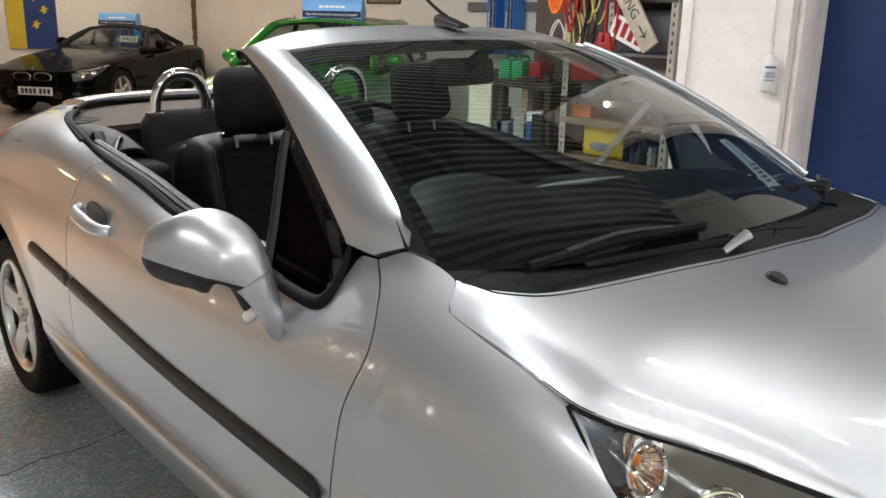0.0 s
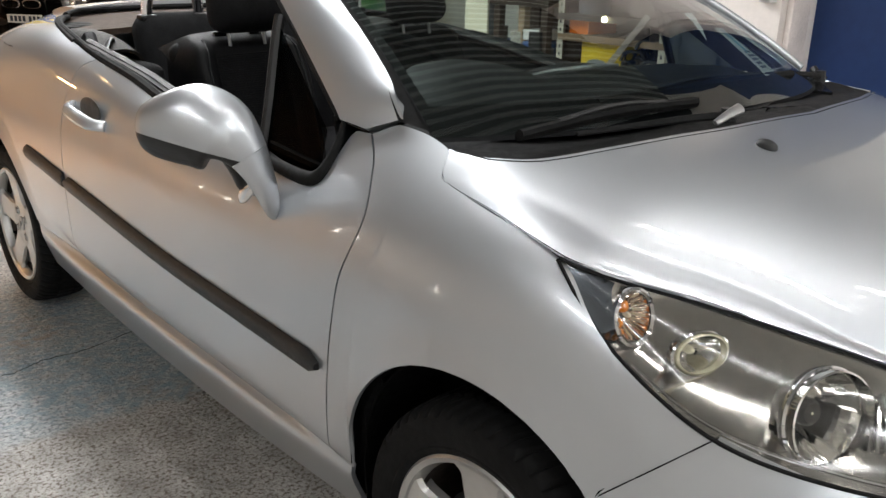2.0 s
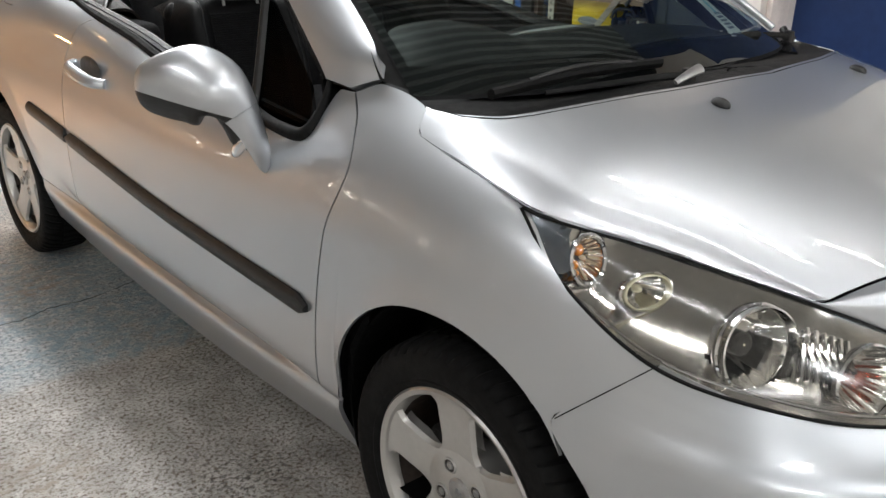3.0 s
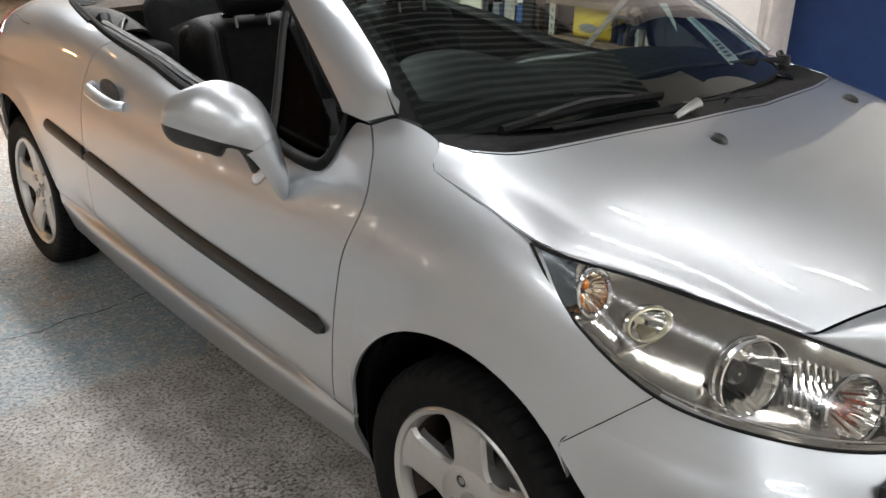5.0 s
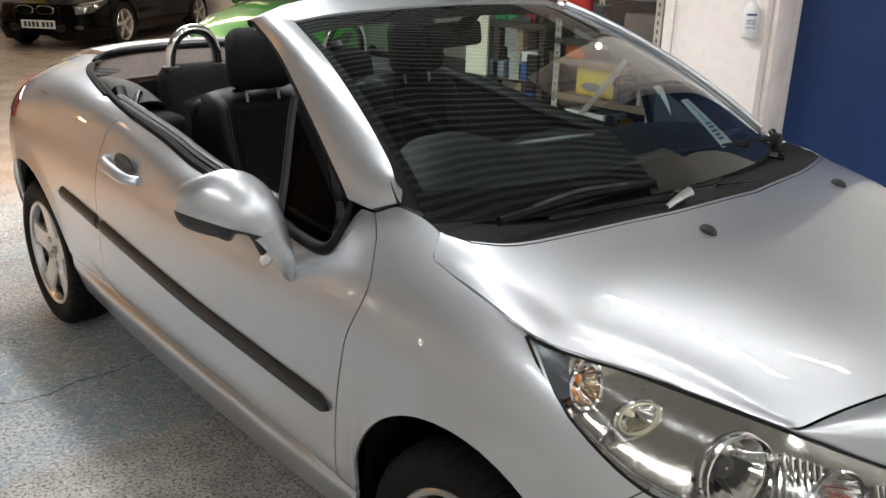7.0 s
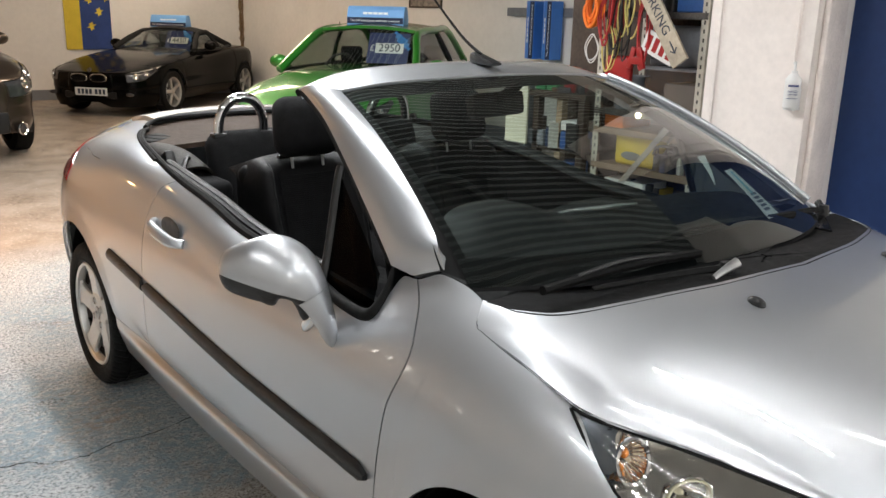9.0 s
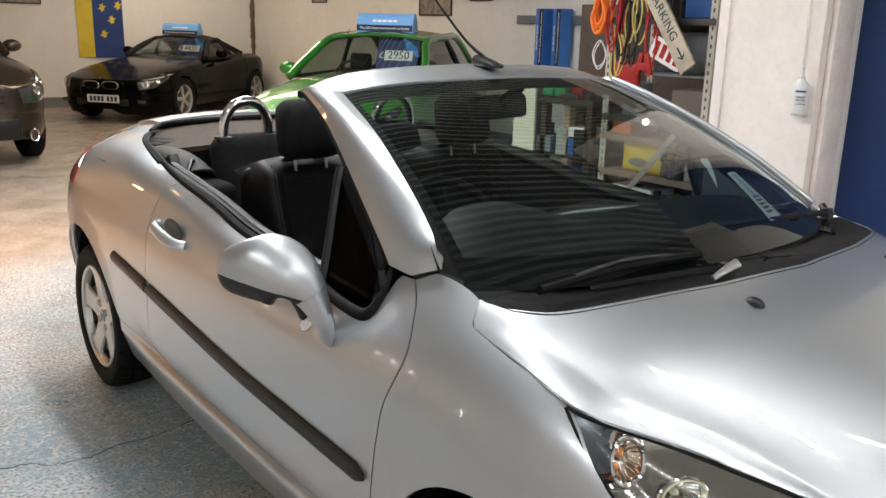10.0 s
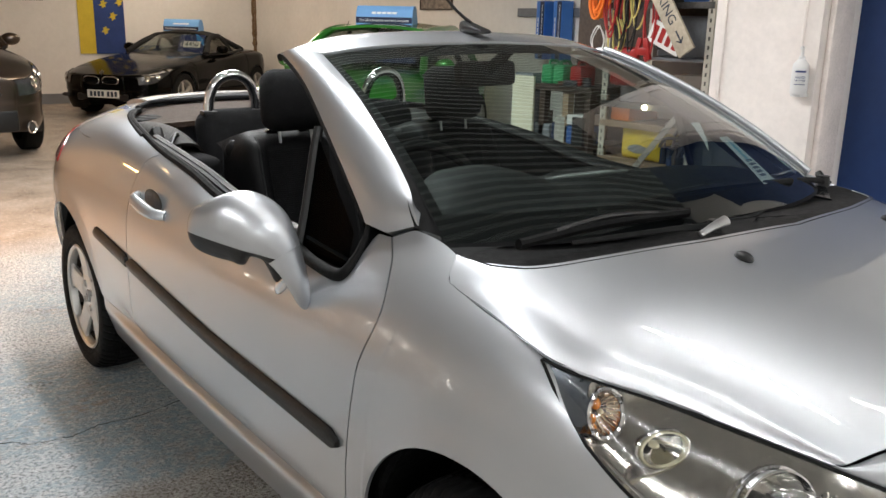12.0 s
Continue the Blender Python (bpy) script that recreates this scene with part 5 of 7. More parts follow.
# pale sheets on the screen corner, standing in for reflections in the glass
PAPER = mat("printed_paper", (0.42, 0.46, 0.46), 0.6, vary=0.06)
BLUEISH = mat("blue_print", (0.10, 0.30, 0.38), 0.6, vary=0.05)
INK = mat("dark_ink", (0.03, 0.04, 0.06), 0.6, vary=0.0)


def on_screen(f, nu=8, nv=4):
    """A pale sheet laid inside the windscreen for a reflection; f gives its place on the pane."""
    return grid(lambda u, v: screen(*f(u, v)) + Vector((0, 0.005, -0.004)), nu, nv, flip=True)


pm = part("paper_reflection", on_screen(lambda u, v: (0.30 - 0.215 * u, 0.712 - 0.060 * u + (0.036 + 0.018 * u) * v)), PAPER, car, "pale printed strip on the pane, standing in for a reflected paper", thick=0.0008)
for k in range(5):
    u0 = 0.52 + 0.075 * k
    part("print_bar", on_screen(lambda u, v: (0.30 - 0.215 * (u0 + 0.045 * u) + 0.0, 0.720 - 0.060 * u0 + 0.026 * v), 2, 2), INK, pm).location = (0, -0.002, 0.0015)
part("print_bar", on_screen(lambda u, v: (0.29 - 0.11 * u, 0.722 - 0.028 * u + 0.010 * v), 4, 2), BLUEISH, pm, "blue printed bar").location = (0, -0.002, 0.0015)
part("pale_reflection", on_screen(lambda u, v: (0.385 - 0.135 * u, 0.685 - 0.065 * u + 0.035 * v * (1 - u))), PAPER, car, "pale triangle on the pane, standing in for a reflection", thick=0.0008)

# ---- pier and blue partition ----
PX, PY0, PY1 = 2.42, 1.27, 1.885
b = bmesh.new()
box(b, PX, PY0, 0.0, PX + 0.33, PY1, H)
pier = tagged(part("pier", b, PIERW, None, smooth=False), "white painted brick pier with rough plaster patches", "pier", kind="structure")
b = bmesh.new()
box(b, PX + 0.055, PY0 - 0.035, 0.0, PX + 0.245, PY0, H, 0.012)
part("rough_strip", b, PIERX, pier, "rough plaster strip")
b = bmesh.new()
box(b, PX + 0.26, PY0 - 0.02, 0.0, PX + 0.33, PY0, H, 0.006)
part("edge_board", b, PIERW, pier)
b = bmesh.new()
box(b, PX - 0.012, PY1 - 0.07, 0.0, PX, PY1 - 0.05, H, 0.003)
part("bead", b, PIERW, pier)
part("conduit", tube([(PX - 0.014, PY0 + 0.085, 1.34), (PX - 0.014, PY0 + 0.085, 2.2), (PX - 0.014, PY0 + 0.085, H)], 0.008, 8, 8), PIERW, pier, "thin white painted conduit")
wall("wall_partition", PX + 0.33, 0.52, PX + 0.55, PY0 + 0.06, BLUEW, "dark blue painted partition wall")
wall("wall_side", PX + 0.33, Y0, PX + 0.55, 0.52, WHITEW, "cream white painted side wall")
wall("wall_return", PX + 0.332, PY0 + 0.06, X1, PY0 + 0.21, WHITEW, "cream white painted return wall")

# sanitiser bottle on its bracket
BOTW = mat("white_bottle_plastic", (0.82, 0.81, 0.80), 0.35, vary=0.04)
LABELB = mat("label_blue", (0.05, 0.07, 0.20), 0.5, vary=0.05)
bot = thing("sanitiser_bottle", "white plastic pump bottle of hand sanitiser on the pier", "bottle", pose(PX - 0.05, PY0 + 0.055, 1.13))
body_prof = [(0.0, 0.0), (0.036, 0.0), (0.040, 0.006), (0.040, 0.13), (0.038, 0.148), (0.022, 0.168), (0.015, 0.175), (0.015, 0.188), (0.0, 0.188)]
part("bottle_body", lathe(body_prof, 24, pose(0, 0, 0)), BOTW, bot)
part("pump", tube([(0, 0, 0.185), (0, 0, 0.225), (-0.01, -0.004, 0.232), (-0.035, -0.012, 0.228)], 0.007, 8, 14), BOTW, bot, "white pump head")
face = pose(-0.0335, -0.0222, 0.07, 90, 0, -56.5)
for dz, wd, th in ((0.044, 0.050, 0.009), (-0.020, 0.052, 0.003)):
    b = bmesh.new()
    box(b, -wd / 2, -th / 2, 0.0005, wd / 2, th / 2, 0.0015, m=face @ pose(0, dz, 0))
    part("label_bar", b, LABELB, bot, "dark blue label bar", smooth=False)
lettering("label_text", "HAND", 0.016, LABELB, bot, face @ pose(0, 0.015, 0.002))
lettering("label_text", "SANITIZER", 0.0105, LABELB, bot, face @ pose(0, 0.0, 0.002))
b = bmesh.new()
box(b, -0.02, -0.03, -0.012, 0.048, 0.03, 0.0, 0.003)
box(b, 0.040, -0.025, -0.012, 0.048, 0.025, 0.10, 0.003)
part("bracket", b, BOTW, bot, "white wall bracket")

# ---- slotted steel racking ----
RACKP = mat("rack_paint", (0.50, 0.47, 0.40), 0.5, vary=0.25, scale=9, fine=50)
WOOD = mat("old_wood", (0.33, 0.24, 0.16), 0.7, vary=0.4, scale=5, fine=40, bump=0.4, bump_scale=90)
WOODD = mat("dark_wood", (0.055, 0.036, 0.026), 0.7, vary=0.4, scale=5, fine=40)
PLYW = mat("ply_board", (0.22, 0.15, 0.095), 0.65, vary=0.25, scale=4, fine=40)
REDP = mat("red_plastic", (0.33, 0.012, 0.012), 0.4, vary=0.15)
REDB = mat("red_cable", (0.42, 0.03, 0.03), 0.45, vary=0.2)
ORANGE = mat("orange_cord", (0.85, 0.20, 0.02), 0.5, vary=0.15)
YELLOW = mat("yellow_plastic", (0.70, 0.50, 0.03), 0.45, vary=0.15, scale=8)
YCORD = mat("yellow_cord", (0.65, 0.55, 0.18), 0.5, vary=0.1)
GREENP = mat("green_plastic", (0.03, 0.32, 0.12), 0.4, vary=0.15)
CARD = mat("cardboard", (0.42, 0.29, 0.18), 0.75, vary=0.15, scale=7)
CRATE = glass("clear_crate_plastic", (0.74, 0.80, 0.88), 0.12)
BLUEP = mat("blue_plastic", (0.03, 0.10, 0.30), 0.4, vary=0.2)
GREYP = mat("grey_plastic", (0.18, 0.19, 0.21), 0.5, vary=0.2)
WHITEP = mat("white_plastic", (0.75, 0.74, 0.72), 0.4, vary=0.06)
CREAM = mat("cream_board", (0.74, 0.70, 0.55), 0.6, vary=0.08)

RX, RY0, RY1, RD = 2.75, 2.15, 2.95, 0.45
rack = thing("steel_rack", "cream slotted-angle steel shelving full of workshop clutter", "shelving")
for x in (RX, RX + RD):
    for y, sy in ((RY0, 1), (RY1, -1)):
        b = bmesh.new()
        box(b, x - 0.002, y - 0.024, 0.0, x + 0.002, y + 0.024, 2.3)
        box(b, x, y - 0.024 * sy - 0.002, 0.0, x + 0.045, y - 0.024 * sy + 0.002, 2.3)
        up = part("upright", b, RACKP, rack, smooth=False)
        hole = bmesh.new()
        for k in range(42):
            box(hole, -0.0012, -0.006, -0.012, 0.0012, 0.006, 0.012, m=pose(x - 0.0025, y, 0.06 + 0.053 * k))
        part("slots", hole, DARKST, up, smooth=False)["kind"] = "stuff"
for z in (0.30, 0.585, 0.83, 0.96, 1.60, 2.1):
    b = bmesh.new()
    box(b, RX + 0.004, RY0 + 0.03, z - 0.018, RX + RD - 0.004, RY1 - 0.03, z)
    box(b, RX - 0.006, RY0 - 0.02, z - 0.04, RX - 0.002, RY1 + 0.02, z)
    part("shelf_board", b, PLYW if z in (0.83, 0.30, 0.585) else DARKST, rack, smooth=False)
b = bmesh.new()
box(b, -0.003, -0.42, -0.02, 0.003, 0.42, 0.02, m=pose(RX - 0.012, 2.53, 0.66, -50, 0, 0))
part("brace", b, STEEL, rack, "grey diagonal brace", smooth=False)
# dark board added to stand in for the gloom behind rack and bench
b = bmesh.new()
box(b, RX + RD, RY0 - 0.03, 0.0, RX + RD + 0.02, RY1 + 0.70, 1.7)
solo("dark_backing", b, WOODD, "dark board added to stand in for the gloom behind racking and bench", "board", smooth=False)


def lid_crate(x, y, z, sx, sy, sz):
    t = thing("storage_crate", "clear plastic storage crate with a box inside, on the rack", "crate", pose(x, y, z))
    b = bmesh.new()
    for a in ((-sx / 2, -sy / 2, 0, -sx / 2 + 0.004, sy / 2, sz), (sx / 2 - 0.004, -sy / 2, 0, sx / 2, sy / 2, sz), (-sx / 2 + 0.005, -sy / 2, 0, sx / 2 - 0.005, -sy / 2 + 0.004, sz), (-sx / 2 + 0.005, sy / 2 - 0.004, 0, sx / 2 - 0.005, sy / 2, sz)):
        box(b, *a)
    part("crate_wall", b, CRATE, t, smooth=False)
    b = bmesh.new()
    box(b, -sx / 2 - 0.012, -sy / 2 - 0.012, sz, sx / 2 + 0.012, sy / 2 + 0.012, sz + 0.02, 0.006)
    part("lid", b, GREYP, t, "grey lid")
    b = bmesh.new()
    box(b, -sx * 0.38, -sy * 0.36, 0.002, sx * 0.38, sy * 0.2, sz * 0.7, 0.004)
    part("carton", b, CARD, t, "brown cardboard carton")


lid_crate(RX + 0.20, 2.37, 0.96, 0.36, 0.42, 0.28)


def bin_(x, y, z, r, h, material, label):
    t = thing("plastic_tub", label, "tub", pose(x, y, z))
    part("tub_body", lathe([(0.0, 0.0), (r * 0.88, 0.0), (r, h), (r + 0.01, h), (r + 0.01, h - 0.015), (r, h - 0.016)], 28, pose(0, 0, 0)), material, t)
    return t


def carton(name, x0, y0, z0, sx, sy, sz, material, label, rz=0.0, category="box", group=""):
    b = bmesh.new()
    box(b, -sx / 2, -sy / 2, 0, sx / 2, sy / 2, sz, min(sx, sy, sz) * 0.06)
    return solo(name, b, material, label, category, pose(x0, y0, z0, 0, 0, rz), group, smooth=False)


carton("tool_case", RX + 0.20, 2.70, 0.30, 0.30, 0.38, 0.13, YELLOW, "yellow plastic tool case on the low shelf")
b = bmesh.new()
box(b, -0.15, -0.18, 0.0, 0.15, 0.18, 0.225, 0.03, seg=3)
yb = solo("yellow_carrier", b, YELLOW, "yellow plastic box with a grey mark on the rack", "box", pose(RX + 0.19, 2.63, 0.585))
b = bmesh.new()
ball(b, 0.004, 0.085, 0.03, pose(RX + 0.038, 2.66, 0.655), 14)
solo("oval_badge", b, GREYP, "grey oval badge on the yellow box", "badge")
carton("carton", RX + 0.2, 2.84, 0.83, 0.3, 0.16, 0.10, ORANGE, "orange cardboard box on the shelf")
carton("white_tray", RX + 0.16, 2.70, 0.43, 0.26, 0.34, 0.05, WHITEP, "white plastic tray on the low shelf")
for k, (yy, zz, rr, mm) in enumerate(((2.28, 0.67, 0.07, BLACKP), (2.40, 0.66, 0.06, GREYP), (2.24, 0.73, 0.05, DARKST), (2.33, 0.75, 0.05, BLACKP), (2.30, 0.40, 0.06, DARKST))):
    b = bmesh.new()
    for j in range(3):
        a = 2.1 * j + k
        pts = [(RX + 0.12 + rr * 0.4 * j, yy + rr * math.cos(a + q), zz + rr * math.sin(a + q)) for q in np.linspace(0, 6.0, 9)]
        tube(pts, 0.010, 6, 30, bm=b)
    solo("cable_coil", b, mm, "dark coiled cable stuffed on the shelf", "cable", group="coils of cable")
carton("grey_case", RX + 0.25, 2.30, 0.585, 0.28, 0.34, 0.12, DARKST, "dark tool case on the shelf")
carton("blue_crate", RX + 0.22, 2.29, 1.60, 0.3, 0.26, 0.20, BLUEP, "blue plastic crate on the upper shelf")
carton("dark_case", RX + 0.24, 2.66, 1.60, 0.3, 0.40, 0.24, DARKST, "dark metal case on the upper shelf")
carton("sack", RX + 0.25, 2.45, 1.26, 0.22, 0.40, 0.26, GREYP, "grey folded sack on top of the crate")
b = bmesh.new()
box(b, -0.03, -0.11, -0.15, 0.03, 0.11, 0.10, 0.03, pose(RX - 0.02, 2.77, 1.22), 3)
solo("red_bag", b, REDP, "red fabric bag hung on the rack", "bag")
tub = bin_(RX + 0.16, 2.80, 0.96, 0.12, 0.22, GREYP, "grey plastic tub on the rack")

# hanging leads
rnd = random.Random(5)


def hank(y, z, drop, spread, r, material, label, n=5):
    pts = []
    for k in range(n):
        dy = rnd.uniform(-spread, spread)
        d = drop * rnd.uniform(0.75, 1.0)
        w = 0.035 + 0.03 * rnd.random()
        x = RX - 0.035 - 0.012 * k
        pts += [(x, y, z), (x - 0.004, y + dy - w, z - d * 0.5), (x, y + dy - w * 0.4, z - d * 0.95), (x, y + dy + w * 0.5, z - d), (x, y + dy + w, z - d * 0.5)]
    return solo("hanging_lead", tube(pts + [pts[0]], r, 6, 26 * n), material, label, "cable", group="leads hung on the rack")


hank(2.98, 1.74, 0.24, 0.02, 0.011, ORANGE, "orange extension lead tied in a hank", 7)
hank(2.82, 1.80, 0.42, 0.05, 0.007, REDB, "red jump leads hung in loops", 5)
hank(2.70, 1.80, 0.36, 0.05, 0.006, YCORD, "yellow cord hung in loops", 3)
hank(2.86, 1.55, 0.34, 0.04, 0.006, YCORD, "yellow cord hung in loops", 3)
hank(2.76, 1.75, 0.45, 0.05, 0.006, BLACKP, "black cable hung in loops", 4)
hank(2.54, 1.80, 0.55, 0.02, 0.007, REDB, "red jump leads hung in loops", 3)
hank(2.49, 1.80, 0.50, 0.02, 0.006, BLACKP, "black cable hung in loops", 2)
hank(3.00, 1.45, 0.22, 0.01, 0.004, WHITEP, "white cable hung on the upright", 2)
b = bmesh.new()
for dy in (-0.03, 0.03):
    box(b, -0.012, -0.018, -0.10, 0.012, 0.018, 0.04, 0.006, pose(RX - 0.06, 2.60 + dy, 1.34, dy * 500, 0, 0))
box(b, -0.014, -0.04, -0.02, 0.014, 0.04, 0.03, 0.008, pose(RX - 0.06, 2.60, 1.29))
solo("jump_clamp", b, REDP, "red jump lead clamps hanging on the rack", "clamp")

# parking board and red number board
face = Matrix(((0, 0, -1, 0), (-1, 0, 0, 0), (0, 1, 0, 0), (0, 0, 0, 1)))
pk = thing("parking_board", "weathered wooden parking sign board leaning on the rack", "sign", pose(RX - 0.10, 2.40, 1.545) @ face @ pose(0, 0, 0, 0, 0, -55))
b = bmesh.new()
box(b, -0.42, -0.062, -0.01, 0.30, 0.062, 0.008, 0.003)
part("board", b, mat("pale_board", (0.50, 0.43, 0.33), 0.7, vary=0.3, scale=6, fine=50), pk, smooth=False)
lettering("letters", "PARKING", 0.085, INK, pk, pose(-0.08, 0.005, 0.0095))
b = bmesh.new()
box(b, 0.145, -0.005, 0.0085, 0.225, 0.005, 0.0095)
box(b, -0.02, -0.004, 0.0085, 0.02, 0.004, 0.0095, m=pose(0.215, 0.012, 0, 0, 0, -45))
box(b, -0.02, -0.004, 0.0086, 0.02, 0.004, 0.0096, m=pose(0.215, -0.012, 0, 0, 0, 45))
part("arrow", b, INK, pk, "painted arrow", smooth=False)
nb = thing("number_board", "white board with red figures on the rack", "sign", pose(RX - 0.055, 2.43, 1.385) @ face @ pose(0, 0, 0, 0, 0, -22))
b = bmesh.new()
box(b, -0.13, -0.07, -0.004, 0.13, 0.07, 0.004, 0.002)
part("board", b, WHITEP, nb, smooth=False)
for k in range(4):
    b = bmesh.new()
    box(b, -0.105 + 0.058 * k, -0.045, 0.0045, -0.068 + 0.058 * k, 0.045, 0.0055)
    part("red_bar", b, REDP, nb, smooth=False)

# ---- wooden bench with fuel cans ----
bench = thing("wooden_bench", "dark brown wooden workbench with cluttered shelves", "bench")
b = bmesh.new()
box(b, 2.74, 3.06, 0.985, 3.25, 3.62, 1.03, 0.004)
part("bench_top", b, WOODD, bench, smooth=False)
for x in (2.76, 3.18):
    for y in (3.11, 3.32, 3.56):
        b = bmesh.new()
        box(b, x, y - 0.03, 0.0, x + 0.06, y + 0.03, 0.985, 0.004)
        part("leg", b, WOODD if y != 3.32 else WOOD, bench, smooth=False)
for z in (0.25, 0.62):
    b = bmesh.new()
    box(b, 2.76, 3.08, z - 0.02, 3.22, 3.58, z)
    part("shelf", b, WOODD, bench, smooth=False)
for y, mm, lab, nm in ((3.55, GREENP, "green plastic fuel can on the bench", "fuel_can"), (3.43, GREENP, "green plastic fuel can on the bench", "fuel_can"), (3.26, REDP, "red plastic fuel can on the bench", "fuel_can")):
    t = thing(nm, lab, "fuel can", pose(2.86, y, 1.03), "fuel cans")
    b = bmesh.new()
    box(b, -0.08, -0.055, 0.0, 0.08, 0.055, 0.14, 0.018)
    part("can_body", b, mm, t)
    part("can_handle", tube([(-0.05, 0, 0.13), (-0.04, 0, 0.165), (0.03, 0, 0.165), (0.05, 0, 0.135)], 0.010, 8, 16), mm, t)
for k, (y, z, mm, sz) in enumerate(((3.24, 0.62, BLUEP, 0.13), (3.30, 0.25, GREYP, 0.18), (3.55, 0.62, GREYP, 0.12), (3.60, 0.25, CARD, 0.2), (3.23, 0.76, WHITEP, 0.07), (3.26, 0.43, BLUEP, 0.10))):
    carton("parts_box", 2.86, y, z, 0.2, 0.16, sz, mm, ("blue plastic", "grey plastic", "grey plastic", "brown cardboard", "white plastic", "blue plastic")[k] + " parts box on the bench shelf", group="parts boxes")
b = bmesh.new()
box(b, -0.01, -0.115, 0.0, 0.01, 0.115, 0.46, 0.002)
solo("cream_panel", b, CREAM, "cream painted board hung beside the bench", "board", pose(2.73, 3.73, 0.62), smooth=False)
b = bmesh.new()
box(b, 2.745, 3.65, 0.0, 2.83, 3.84, 1.10)
solo("cabinet_side", b, GREYW, "grey cabinet standing beside the bench", "cabinet", smooth=False)
# small clutter packed on the shelves
DULL = [mat("dull_" + nm, c, 0.6, vary=0.3, scale=25, fine=90) for nm, c in (("black", (0.012, 0.012, 0.012)), ("oily_brown", (0.045, 0.032, 0.022)), ("slate", (0.06, 0.065, 0.075)), ("navy", (0.015, 0.03, 0.08)), ("off_white", (0.50, 0.48, 0.43)), ("rust", (0.14, 0.05, 0.025)))]
DNAME = ("black", "oily brown", "slate grey", "navy blue", "off-white", "rust red")
ck = random.Random(11)
for x0, y0, y1, z, n, tall in ((RX + 0.06, 2.20, 2.50, 0.585, 9, 0.17), (RX + 0.06, 2.22, 2.90, 0.30, 12, 0.20), (RX + 0.07, 2.20, 2.46, 0.83, 5, 0.10), (2.80, 3.10, 3.55, 0.62, 10, 0.22), (2.80, 3.10, 3.55, 0.25, 9, 0.25), (2.80, 3.12, 3.40, 1.03, 4, 0.07), (RX + 0.08, 2.50, 2.90, 1.60, 6, 0.16)):
    for k in range(n):
        y = y0 + (y1 - y0) * (k + 0.5) / n + ck.uniform(-0.02, 0.02)
        x = x0 + ck.uniform(-0.03, 0.05)
        hh, ww = tall * ck.uniform(0.35, 1.0), ck.uniform(0.025, 0.05)
        c = ck.choice((0, 0, 1, 1, 2, 2, 3, 4, 5))
        kind = ck.choice(("tin", "small_box", "bottle"))
        b = bmesh.new()
        if kind == "small_box":
            box(b, -ww, -ww, 0, ww, ww, hh, 0.004)
        elif kind == "tin":
            lathe([(0.0, 0.0), (ww * 0.8, 0.0), (ww * 0.82, 0.004), (ww * 0.8, hh * 0.96), (ww * 0.84, hh), (0.0, hh)], 16, pose(0, 0, 0), b)
        else:
            lathe([(0.0, 0.0), (ww * 0.7, 0.0), (ww * 0.72, hh * 0.6), (ww * 0.3, hh * 0.8), (ww * 0.3, hh), (0.0, hh)], 14, pose(0, 0, 0), b)
        solo(kind, b, DULL[c], DNAME[c] + " " + {"tin": "tin can", "small_box": "small parts box", "bottle": "plastic fluid bottle"}[kind] + " on the workshop shelf", {"tin": "tin", "small_box": "box", "bottle": "bottle"}[kind], pose(x, y, z, 0, 0, ck.uniform(-40, 40)), "shelf clutter", smooth=kind != "small_box")
# black coiled hoses by the rack's foot
for k, (y, z, r) in enumerate(((2.27, 0.78, 0.055), (2.36, 0.70, 0.07), (2.22, 0.66, 0.06))):
    pts = [(RX - 0.02 + 0.012 * j, y + r * math.cos(a), z + r * (1 + 0.15 * math.sin(3 * a)) * math.sin(a)) for j, a in enumerate(np.linspace(0, 12, 22))]
    solo("hose", tube(pts, 0.011, 8, 90), BLACKP, "black rubber hose coiled on the rack", "hose", group="coils of cable")
# glowing bulb added in the rack for a lamp's reflection in the windscreen
GLOW = mat("warm_bulb", (1.0, 0.80, 0.50), 0.5, emit=25.0, vary=0.0)
lampo = thing("reflection_bulb", "small warm bulb added in the rack for a lamp reflection in the windscreen", "lamp", pose(RX + 0.03, 2.58, 0.94))
b = bmesh.new()
ball(b, 0.02, 0.02, 0.02, pose(-0.05, 0, 0), 12)
part("bulb", b, GLOW, lampo, "glowing bulb")
b = bmesh.new()
cyl(b, 0.028, 0.022, 0.05, 14, pose(-0.01, 0, 0.0, 0, 90, 0))
part("lamp_holder", b, BLACKP, lampo)

# ---- flag, pictures, sign boxes on the rail ----
FLAGY = mat("flag_yellow", (0.66, 0.50, 0.05), 0.8, vary=0.12)
FLAGB = mat("flag_blue", (0.025, 0.055, 0.20), 0.8, vary=0.15)


def cloth(x0, x1):
    return grid(lambda u, v: (x0 + (x1 - x0) * u, Y1 - 0.03 - 0.012 * math.sin(7 * (x0 + (x1 - x0) * u) + 1.5 * v), 0.83 + 1.83 * v), 12, 10, flip=False)


